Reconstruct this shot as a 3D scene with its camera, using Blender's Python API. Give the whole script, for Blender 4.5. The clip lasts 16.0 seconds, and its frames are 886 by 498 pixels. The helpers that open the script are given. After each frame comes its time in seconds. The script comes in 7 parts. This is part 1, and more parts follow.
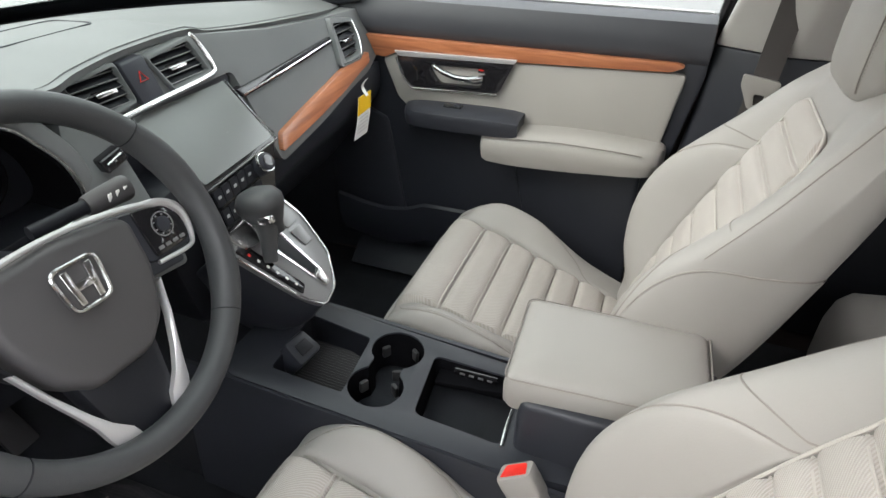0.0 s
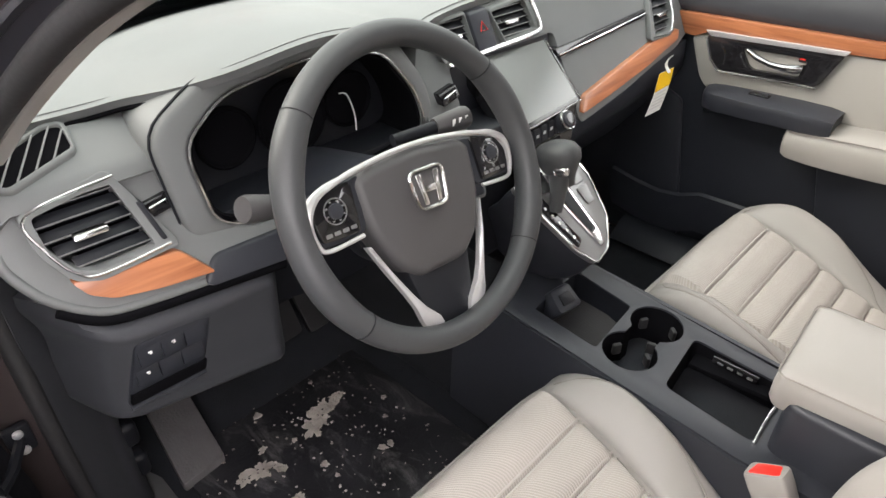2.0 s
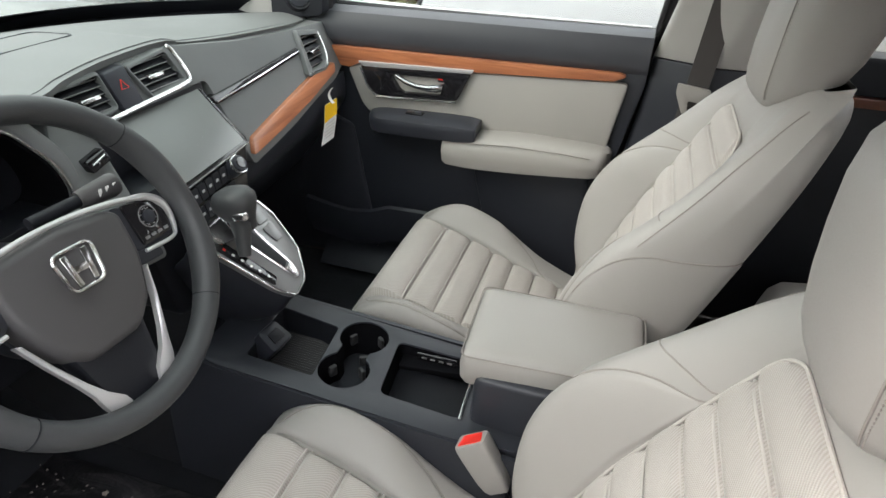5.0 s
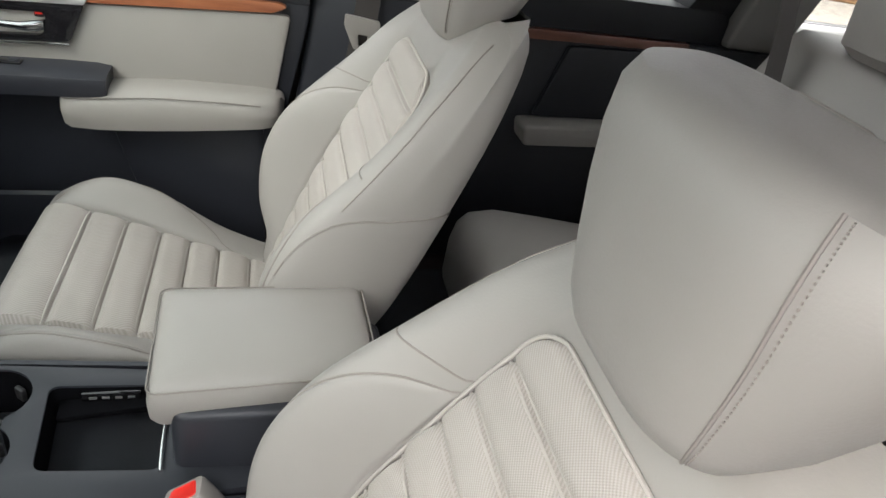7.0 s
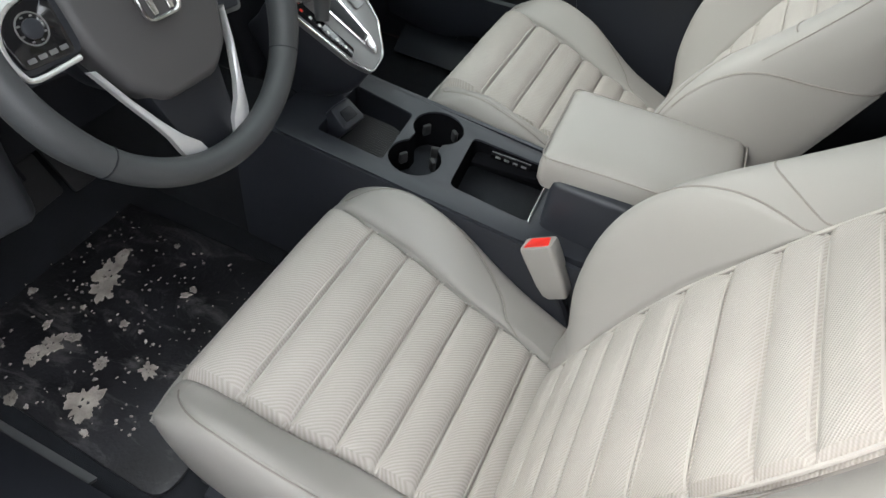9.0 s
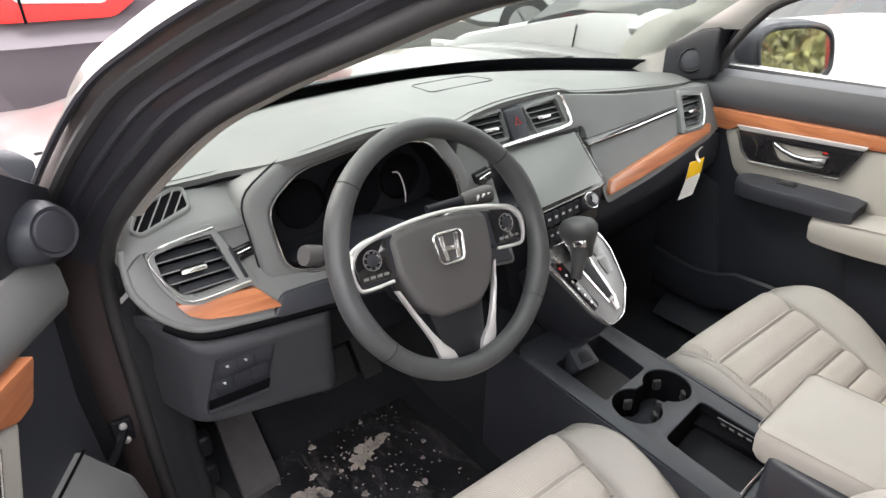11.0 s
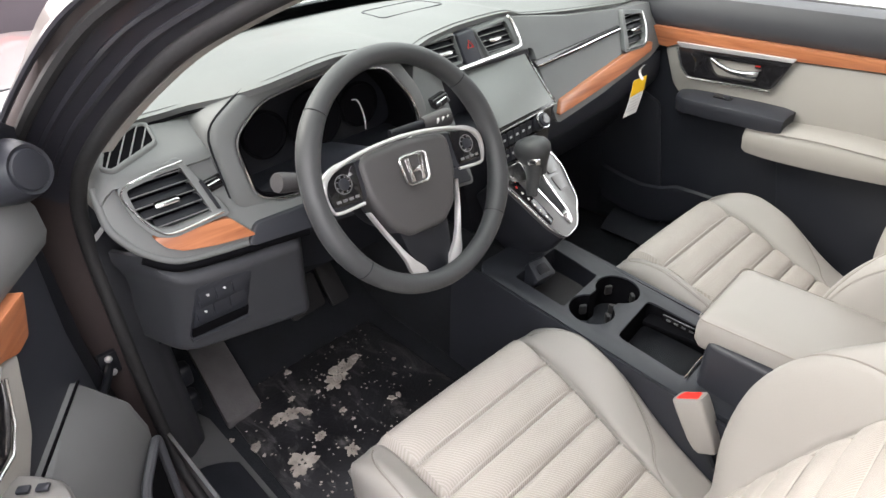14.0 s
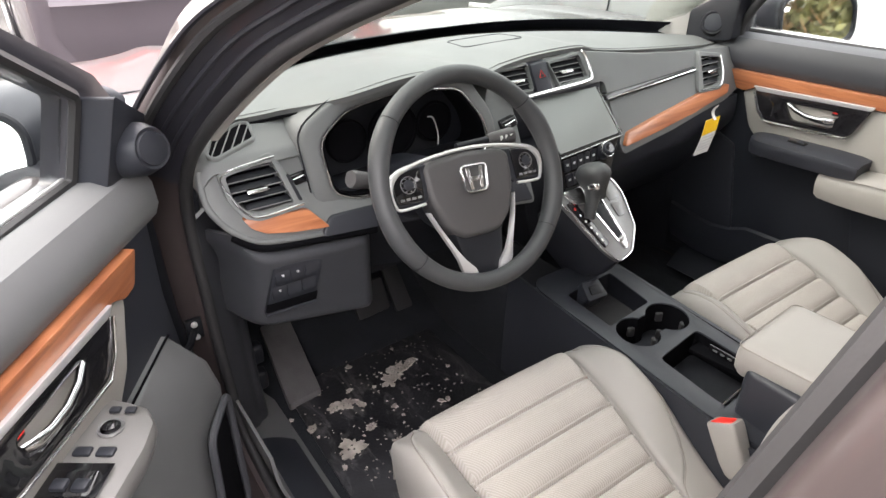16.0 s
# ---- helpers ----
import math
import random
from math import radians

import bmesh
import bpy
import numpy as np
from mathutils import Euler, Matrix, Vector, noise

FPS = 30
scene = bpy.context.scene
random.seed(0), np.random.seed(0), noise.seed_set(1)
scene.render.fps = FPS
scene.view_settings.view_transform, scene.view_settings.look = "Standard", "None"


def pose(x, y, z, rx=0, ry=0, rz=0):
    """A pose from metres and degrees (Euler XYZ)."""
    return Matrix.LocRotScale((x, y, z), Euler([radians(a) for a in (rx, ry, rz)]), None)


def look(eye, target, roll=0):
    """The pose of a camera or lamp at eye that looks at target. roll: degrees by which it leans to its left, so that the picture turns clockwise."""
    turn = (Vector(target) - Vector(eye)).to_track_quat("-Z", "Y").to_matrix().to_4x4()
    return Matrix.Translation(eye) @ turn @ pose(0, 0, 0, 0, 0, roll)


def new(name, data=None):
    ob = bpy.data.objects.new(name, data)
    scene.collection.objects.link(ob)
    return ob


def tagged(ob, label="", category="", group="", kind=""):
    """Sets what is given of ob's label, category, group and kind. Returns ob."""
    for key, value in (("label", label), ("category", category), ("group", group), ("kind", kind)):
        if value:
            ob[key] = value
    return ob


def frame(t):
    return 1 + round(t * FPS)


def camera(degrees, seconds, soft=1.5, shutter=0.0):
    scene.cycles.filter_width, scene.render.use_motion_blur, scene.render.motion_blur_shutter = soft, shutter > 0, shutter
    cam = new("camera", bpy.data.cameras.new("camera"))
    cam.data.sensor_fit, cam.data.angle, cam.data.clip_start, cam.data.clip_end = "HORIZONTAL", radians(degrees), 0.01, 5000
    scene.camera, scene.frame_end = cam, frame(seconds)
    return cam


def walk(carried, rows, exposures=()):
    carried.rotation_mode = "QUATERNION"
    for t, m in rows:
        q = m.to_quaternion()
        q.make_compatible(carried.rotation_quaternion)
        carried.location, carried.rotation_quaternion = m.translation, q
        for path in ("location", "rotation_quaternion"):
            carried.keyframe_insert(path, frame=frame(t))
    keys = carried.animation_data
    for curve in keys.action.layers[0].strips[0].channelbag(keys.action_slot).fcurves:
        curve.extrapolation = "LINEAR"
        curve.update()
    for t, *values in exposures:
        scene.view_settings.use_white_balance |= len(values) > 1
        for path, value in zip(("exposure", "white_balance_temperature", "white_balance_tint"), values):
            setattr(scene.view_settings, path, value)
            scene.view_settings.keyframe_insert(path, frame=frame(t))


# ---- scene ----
cam = camera(70.3, 16.0)
PATH = [
    (0, (-0.706, -0.073, 1.385), (0.897, 0.466, 0.318), 2.3),
    (0.5, (-0.718, -0.048, 1.378), (0.848, 0.689, 0.375), 1.4),
    (1, (-0.754, -0.021, 1.377), (0.635, 1.022, 0.385), -0.8),
    (1.5, (-0.773, -0.015, 1.378), (0.491, 1.14, 0.344), -1.0),
    (2, (-0.807, -0.041, 1.371), (0.399, 1.09, 0.246), 0.9),
    (2.5, (-0.821, -0.096, 1.389), (0.426, 0.964, 0.24), 1.4),
    (3, (-0.83, -0.138, 1.419), (0.567, 0.841, 0.374), 0.7),
    (3.2, (-0.836, -0.165, 1.419), (0.6, 0.796, 0.41), -0.0),
    (5.5, (-0.745, -0.093, 1.402), (0.951, 0.095, 0.359), 6.3),
    (6, (-0.682, -0.078, 1.376), (1.05, -0.217, 0.384), 9.4),
    (6.5, (-0.627, -0.084, 1.372), (1.096, -0.512, 0.452), 10.6),
    (7, (-0.614, -0.083, 1.366), (0.966, -0.629, 0.269), 12.0),
    (7.5, (-0.633, -0.07, 1.355), (0.833, -0.537, 0.077), 14.3),
    (8, (-0.69, -0.028, 1.342), (0.715, -0.248, -0.064), 16.1),
    (8.5, (-0.731, -0.045, 1.344), (0.608, 0.017, -0.14), 14.0),
    (9, (-0.784, -0.081, 1.343), (0.477, 0.366, -0.143), 8.2),
    (9.5, (-0.823, -0.092, 1.386), (0.408, 0.785, 0.076), 2.2),
    (10, (-0.855, -0.135, 1.41), (0.331, 1.027, 0.296), -0.6),
    (12.3, (-0.87, -0.31, 1.454), (0.149, 1.168, 0.574), -1.6),
    (12.5, (-0.873, -0.32, 1.451), (0.117, 1.154, 0.531), -2.8),
    (13, (-0.885, -0.313, 1.438), (0.111, 1.116, 0.455), -1.7),
    (13.5, (-0.896, -0.282, 1.429), (0.144, 1.036, 0.343), -2.9),
    (14, (-0.922, -0.245, 1.445), (0.231, 0.964, 0.346), -1.0),
    (14.5, (-0.951, -0.226, 1.447), (0.305, 0.921, 0.395), 1.1),
    (15, (-0.953, -0.251, 1.456), (0.256, 0.998, 0.467), -0.3),
    (15.5, (-0.938, -0.301, 1.462), (0.179, 1.07, 0.528), -0.0),
    (16, (-0.956, -0.354, 1.446), (0.04, 1.063, 0.447), -0.2),
]
walk(cam, [(t, look(eye, target, roll)) for t, eye, target, roll in PATH],
     [(0.0, 1.12, 6400, 11), (1.0, 1.30, 6550, 13), (2.0, 1.44, 6750, 15), (3.0, 1.26, 6500, 12), (5.5, 0.98, 6400, 10), (7.5, 0.90, 6350, 10), (8.5, 0.84, 6250, 8), (9.0, 1.02, 6250, 8), (9.5, 1.38, 6350, 9), (10.0, 1.49, 6500, 11), (12.3, 1.38, 6720, 16), (14.0, 1.48, 6600, 14), (16.0, 1.40, 6700, 15)])

# ---- light ----
world = bpy.data.worlds.new("overcast_sky")
scene.world = world
world.use_nodes = True
wn = world.node_tree
wn.nodes.clear()
w_out = wn.nodes.new("ShaderNodeOutputWorld")
w_bg = wn.nodes.new("ShaderNodeBackground")
w_sky = wn.nodes.new("ShaderNodeTexSky")
w_sky.sky_type = 'NISHITA'
w_sky.sun_disc = False
w_sky.sun_elevation = radians(42)
w_sky.sun_rotation = radians(322)
w_sky.dust_density = 4.0
w_mix = wn.nodes.new("ShaderNodeMixRGB")
w_mix.inputs["Fac"].default_value = 0.75
w_mix.inputs["Color2"].default_value = (9.6, 9.35, 9.2, 1)
wn.links.new(w_sky.outputs[0], w_mix.inputs["Color1"])
wn.links.new(w_mix.outputs[0], w_bg.inputs["Color"])
w_bg.inputs["Strength"].default_value = 0.38
wn.links.new(w_bg.outputs[0], w_out.inputs["Surface"])

sun_data = bpy.data.lights.new("sun", 'SUN')
sun_data.energy = 1.2
sun_data.angle = radians(40)
sun_data.color = (1.0, 0.97, 0.93)
sun = new("sun", sun_data)
sun.matrix_world = look((-2.0, 2.6, 3.3), (0, 0, 0.8))


# ---- materials ----
def mat(name, color, rough=0.5, metal=0.0, var=0.12, scale=6.0, fine=300.0, bump=0.15, spec=0.5, coat=0.0, dist=0.0006, sheen=0.0):
    """Procedural surface: base colour with broad and fine variation, roughness wear and fine relief."""
    m = bpy.data.materials.new(name)
    m.use_nodes = True
    nt = m.node_tree
    b = nt.nodes["Principled BSDF"]
    b.inputs["Metallic"].default_value = metal
    b.inputs["Specular IOR Level"].default_value = spec
    b.inputs["Coat Weight"].default_value = coat
    b.inputs["Coat Roughness"].default_value = 0.05
    b.inputs["Sheen Weight"].default_value = sheen
    tc = nt.nodes.new("ShaderNodeTexCoord")
    broad = nt.nodes.new("ShaderNodeTexNoise")
    broad.inputs["Scale"].default_value = scale
    broad.inputs["Detail"].default_value = 4
    grain = nt.nodes.new("ShaderNodeTexNoise")
    grain.inputs["Scale"].default_value = fine
    grain.inputs["Detail"].default_value = 2
    for n in (broad, grain):
        nt.links.new(tc.outputs["Object"], n.inputs["Vector"])
    ramp = nt.nodes.new("ShaderNodeValToRGB")
    lo, hi = 1 - var, 1 + var
    ramp.color_ramp.elements[0].position, ramp.color_ramp.elements[1].position = 0.3, 0.7
    ramp.color_ramp.elements[0].color = (*[min(1, c * lo) for c in color], 1)
    ramp.color_ramp.elements[1].color = (*[min(1, c * hi) for c in color], 1)
    nt.links.new(broad.outputs["Fac"], ramp.inputs["Fac"])
    nt.links.new(ramp.outputs["Color"], b.inputs["Base Color"])
    mr = nt.nodes.new("ShaderNodeMapRange")
    wear = 0.06 if metal == 0 and rough > 0.2 else 0.008
    mr.inputs["To Min"].default_value = max(0.02, rough - wear)
    mr.inputs["To Max"].default_value = min(1.0, rough + wear)
    nt.links.new(grain.outputs["Fac"], mr.inputs["Value"])
    nt.links.new(mr.outputs["Result"], b.inputs["Roughness"])
    if bump > 0:
        bp = nt.nodes.new("ShaderNodeBump")
        bp.inputs["Strength"].default_value = bump
        bp.inputs["Distance"].default_value = dist
        nt.links.new(grain.outputs["Fac"], bp.inputs["Height"])
        nt.links.new(bp.outputs["Normal"], b.inputs["Normal"])
    return m


def paint(name, color, rough, metal, coat=0.18):
    """Smooth car paint under a clear coat."""
    m = mat(name, color, rough, metal, var=0.04, scale=3, bump=0.0, coat=coat)
    b = m.node_tree.nodes["Principled BSDF"]
    for l in list(b.inputs["Roughness"].links):
        m.node_tree.links.remove(l)
    b.inputs["Roughness"].default_value = rough
    b.inputs["Coat Roughness"].default_value = 0.05
    b.inputs["Specular IOR Level"].default_value = 0.35
    return m


def weave(name, color, rough=0.75):
    """Woven cloth with fine slanting ribs and a weaker cross thread."""
    m = mat(name, color, rough, var=0.05, scale=9, fine=500, bump=0.0, spec=0.3)
    nt = m.node_tree
    b = nt.nodes["Principled BSDF"]
    tc = nt.nodes.new("ShaderNodeTexCoord")
    heights = []
    for way, size in (((0.55, 0.59, -0.59), 118.0), ((-0.80, 0.42, -0.42), 165.0)):
        dot = nt.nodes.new("ShaderNodeVectorMath")
        dot.operation = 'DOT_PRODUCT'
        dot.inputs[1].default_value = way
        nt.links.new(tc.outputs["Object"], dot.inputs[0])
        row = nt.nodes.new("ShaderNodeCombineXYZ")
        nt.links.new(dot.outputs["Value"], row.inputs["X"])
        wv = nt.nodes.new("ShaderNodeTexWave")
        wv.inputs["Scale"].default_value = size
        wv.inputs["Distortion"].default_value = 0.0
        nt.links.new(row.outputs[0], wv.inputs["Vector"])
        heights.append(wv.outputs["Fac"])
    mul = nt.nodes.new("ShaderNodeMath")
    mul.operation = 'MULTIPLY_ADD'
    nt.links.new(heights[1], mul.inputs[0])
    mul.inputs[1].default_value = 0.3
    nt.links.new(heights[0], mul.inputs[2])
    bp = nt.nodes.new("ShaderNodeBump")
    bp.inputs["Strength"].default_value = 0.45
    bp.inputs["Distance"].default_value = 0.0009
    tone = nt.nodes.new("ShaderNodeMath")
    tone.operation = 'MULTIPLY_ADD'
    nt.links.new(mul.outputs[0], tone.inputs[0])
    tone.inputs[1].default_value, tone.inputs[2].default_value = 0.19, 0.79
    mx = nt.nodes.new("ShaderNodeMixRGB")
    mx.blend_type = 'MULTIPLY'
    mx.inputs["Fac"].default_value = 1.0
    nt.links.new(b.inputs["Base Color"].links[0].from_socket, mx.inputs["Color1"])
    nt.links.new(tone.outputs[0], mx.inputs["Color2"])
    nt.links.new(mx.outputs["Color"], b.inputs["Base Color"])
    nt.links.new(mul.outputs[0], bp.inputs["Height"])
    nt.links.new(bp.outputs["Normal"], b.inputs["Normal"])
    return m


def wood(name, dark, light):
    m = mat(name, light, 0.32, var=0.1, coat=0.25, bump=0.05)
    nt = m.node_tree
    b = nt.nodes["Principled BSDF"]
    tc = nt.nodes.new("ShaderNodeTexCoord")
    mp = nt.nodes.new("ShaderNodeMapping")
    mp.inputs["Scale"].default_value = (6, 6, 90)
    nt.links.new(tc.outputs["Object"], mp.inputs["Vector"])
    nz = nt.nodes.new("ShaderNodeTexNoise")
    nz.inputs["Scale"].default_value = 1.0
    nz.inputs["Detail"].default_value = 6
    nz.inputs["Distortion"].default_value = 0.8
    nt.links.new(mp.outputs["Vector"], nz.inputs["Vector"])
    rp = nt.nodes.new("ShaderNodeValToRGB")
    rp.color_ramp.elements[0].position, rp.color_ramp.elements[1].position = 0.35, 0.68
    rp.color_ramp.elements[0].color = (*dark, 1)
    rp.color_ramp.elements[1].color = (*light, 1)
    nt.links.new(nz.outputs["Fac"], rp.inputs["Fac"])
    nt.links.new(rp.outputs["Color"], b.inputs["Base Color"])
    return m


def glass(name, tint=(1, 1, 1), gloss=0.06):
    m = bpy.data.materials.new(name)
    m.use_nodes = True
    nt = m.node_tree
    nt.nodes.clear()
    out = nt.nodes.new("ShaderNodeOutputMaterial")
    mix = nt.nodes.new("ShaderNodeMixShader")
    tr = nt.nodes.new("ShaderNodeBsdfTransparent")
    tr.inputs["Color"].default_value = (*tint, 1)
    gl = nt.nodes.new("ShaderNodeBsdfGlossy")
    gl.inputs["Roughness"].default_value = 0.02
    mix.inputs["Fac"].default_value = gloss
    nt.links.new(tr.outputs[0], mix.inputs[1])
    nt.links.new(gl.outputs[0], mix.inputs[2])
    nt.links.new(mix.outputs[0], out.inputs["Surface"])
    return m


def smeared(name, color, dust):
    """Dark rubber with wiped, drying smears of mud."""
    m = mat(name, color, 0.42, var=0.5, scale=8, fine=160, bump=0.6, dist=0.0015)
    nt = m.node_tree
    b = nt.nodes["Principled BSDF"]
    tc = nt.nodes.new("ShaderNodeTexCoord")
    mp = nt.nodes.new("ShaderNodeMapping")
    mp.inputs["Rotation"].default_value = (0, 0, radians(35))
    mp.inputs["Scale"].default_value = (9, 4, 1)
    nt.links.new(tc.outputs["Object"], mp.inputs["Vector"])
    nz = nt.nodes.new("ShaderNodeTexNoise")
    nz.inputs["Scale"].default_value = 2.2
    nz.inputs["Detail"].default_value = 9
    nz.inputs["Roughness"].default_value = 0.68
    nz.inputs["Distortion"].default_value = 0.9
    nt.links.new(mp.outputs["Vector"], nz.inputs["Vector"])
    rp = nt.nodes.new("ShaderNodeValToRGB")
    rp.color_ramp.elements[0].position, rp.color_ramp.elements[1].position = 0.52, 0.74
    rp.color_ramp.elements[0].color = (0, 0, 0, 1)
    rp.color_ramp.elements[1].color = (0.8, 0.8, 0.8, 1)
    nt.links.new(nz.outputs["Fac"], rp.inputs["Fac"])
    mx = nt.nodes.new("ShaderNodeMixRGB")
    nt.links.new(rp.outputs["Color"], mx.inputs["Fac"])
    nt.links.new(b.inputs["Base Color"].links[0].from_socket, mx.inputs["Color1"])
    mx.inputs["Color2"].default_value = (*dust, 1)
    nt.links.new(mx.outputs["Color"], b.inputs["Base Color"])
    return m


# near-black for seams and gaps; also puts the shade of recesses into colour
SHADEGAP = mat("shade_gap_black", (0.004, 0.004, 0.005), 0.95, var=0.1, bump=0.0, spec=0.05)
MATRUBBER = smeared("dusty_mat_rubber", (0.018, 0.018, 0.021), (0.15, 0.145, 0.145))
LEATHER = mat("ivory_leather", (0.272, 0.258, 0.242), 0.52, var=0.04, scale=4, fine=420, bump=0.25)
CLOTH = weave("ivory_woven_cloth", (0.40, 0.372, 0.342))
PIPING = mat("cloth_piping", (0.40, 0.375, 0.345), 0.8, var=0.05, fine=500, bump=0.2)
DOORCLOTH = mat("ivory_door_panel_cloth", (0.275, 0.262, 0.243), 0.6, var=0.04, scale=4, fine=420, bump=0.25)
SEAM = mat("stitch_thread", (0.22, 0.20, 0.185), 0.8, bump=0.2)
DASH = mat("dash_soft_plastic", (0.128, 0.134, 0.133), 0.50, var=0.08, scale=5, fine=700, bump=0.35, dist=0.0004, spec=0.35)
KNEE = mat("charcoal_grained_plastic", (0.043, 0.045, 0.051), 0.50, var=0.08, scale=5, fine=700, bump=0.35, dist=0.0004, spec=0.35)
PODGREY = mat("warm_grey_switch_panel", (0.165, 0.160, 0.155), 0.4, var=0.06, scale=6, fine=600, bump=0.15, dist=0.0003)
# lighter copy of the door plastic; open-door daylight is put into its colour
LITTRIM = mat("lit_grey_plastic", (0.125, 0.128, 0.130), 0.66, var=0.08, scale=5, fine=700, bump=0.3, dist=0.0004, spec=0.25)
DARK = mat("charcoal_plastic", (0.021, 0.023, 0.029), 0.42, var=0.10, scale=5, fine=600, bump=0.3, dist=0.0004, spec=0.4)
BLACK = mat("black_plastic", (0.008, 0.009, 0.012), 0.5, var=0.15, fine=400, bump=0.2, spec=0.3)
GARNISH = mat("gloss_black_garnish", (0.021, 0.021, 0.027), 0.38, var=0.1, bump=0.0, coat=0.4)
RUBBER = mat("black_rubber", (0.018, 0.018, 0.019), 0.6, var=0.2, fine=200, bump=0.3)
GLOSS = mat("piano_black", (0.008, 0.008, 0.009), 0.08, var=0.1, bump=0.0, coat=0.3)
CHROME = mat("satin_chrome", (0.72, 0.72, 0.72), 0.2, 1.0, var=0.03, bump=0.02)
DARKCHROME = mat("dark_chrome", (0.40, 0.40, 0.41), 0.14, 1.0, var=0.03, bump=0.02)
SILVER = mat("silver_plastic", (0.55, 0.55, 0.55), 0.34, 0.6, var=0.04, bump=0.05)
WHEEL = mat("wheel_leather", (0.040, 0.042, 0.044), 0.48, var=0.08, fine=900, bump=0.4, dist=0.0005)
HUB = mat("hub_soft_plastic", (0.054, 0.052, 0.053), 0.52, var=0.06, fine=900, bump=0.3, dist=0.0004)
WOOD = wood("orange_brown_wood", (0.25, 0.085, 0.038), (0.43, 0.165, 0.075))
# darker copies of wood and ivory; rear cabin shade is put into their colour
SHADEWOOD = wood("shaded_brown_wood", (0.050, 0.018, 0.011), (0.105, 0.036, 0.021))
IVORYSHADE = mat("shaded_ivory_vinyl", (0.15, 0.142, 0.13), 0.55, var=0.05, fine=420, bump=0.25)
# display glass with the sky's reflection put into a grey base colour
GLAREGLASS = mat("glare_display_glass", (0.15, 0.16, 0.155), 0.24, var=0.05, bump=0.0, spec=0.8)
SATIN = mat("satin_grey_plastic", (0.20, 0.20, 0.20), 0.32, 0.45, var=0.05, bump=0.05)
GREYRUBBER = mat("grey_rubber", (0.10, 0.095, 0.097), 0.6, var=0.15, scale=20, fine=220, bump=0.8, dist=0.0015)
MUD = mat("dried_mud", (0.33, 0.295, 0.265), 0.9, var=0.35, scale=30, fine=150, bump=0.8, dist=0.003)
CARPET = mat("black_carpet", (0.010, 0.012, 0.016), 0.95, var=0.3, scale=14, fine=900, bump=0.9, dist=0.002)
PAINT = paint("dark_brown_metallic_paint", (0.052, 0.041, 0.040), 0.42, 0.25, 0.55)
WHITE = mat("white_print", (0.75, 0.75, 0.73), 0.6, var=0.02, bump=0.0)
RED = mat("red_release_button", (0.75, 0.03, 0.02), 0.4, var=0.05, bump=0.0)
YELLOW = mat("yellow_print", (0.80, 0.48, 0.01), 0.6, var=0.03, bump=0.0)
BELT = mat("seat_belt_webbing", (0.05, 0.045, 0.043), 0.8, var=0.1, fine=700, bump=0.6)
PILLAR = mat("grey_pillar_trim", (0.36, 0.35, 0.33), 0.65, var=0.05, fine=500, bump=0.3)
# darker copy of the pillar grey, rear cabin shade in its colour
SHADETRIM = mat("shaded_grey_pillar_trim", (0.13, 0.128, 0.12), 0.65, var=0.05, fine=500, bump=0.3)
HEADLINER = mat("grey_headliner_cloth", (0.24, 0.235, 0.225), 0.9, var=0.05, fine=500, bump=0.4)
PRIVACY = glass("tinted_privacy_glass", (0.74, 0.75, 0.73), 0.05)
SCREENGLASS = glass("windscreen_glass", (0.62, 0.66, 0.64), 0.06)
CLEAR = glass("clear_window_glass", (0.92, 0.95, 0.94), 0.07)
MIRROR = mat("mirror_glass", (0.9, 0.9, 0.9), 0.02, 1.0, var=0.0, bump=0.0)


# ---- mesh helpers ----
def loft(rings, closed=True, cap=True):
    bm = bmesh.new()
    rows = [[bm.verts.new(p) for p in r] for r in rings]
    n = len(rows[0])
    for a, b in zip(rows, rows[1:]):
        for i in range(n if closed else n - 1):
            j = (i + 1) % n
            bm.faces.new((a[i], a[j], b[j], b[i]))
    if cap and closed:
        bm.faces.new(rows[0][::-1])
        bm.faces.new(rows[-1])
    bmesh.ops.recalc_face_normals(bm, faces=bm.faces)
    return bm


def rnd(poly, r, n=4):
    """Rounds the corners of a 2D outline; r is one radius or one per corner."""
    out = []
    k = len(poly)
    for i, p in enumerate(poly):
        rr = r[i] if isinstance(r, (list, tuple)) else r
        p = Vector(p)
        a, b = Vector(poly[i - 1]) - p, Vector(poly[(i + 1) % k]) - p
        d = min(rr, a.length * 0.45, b.length * 0.45)
        if d < 1e-5:
            out.append(tuple(p))
            continue
        s, e = p + a.normalized() * d, p + b.normalized() * d
        for j in range(n + 1):
            t = j / n
            out.append(tuple((1 - t) ** 2 * s + 2 * t * (1 - t) * p + t * t * e))
    return out


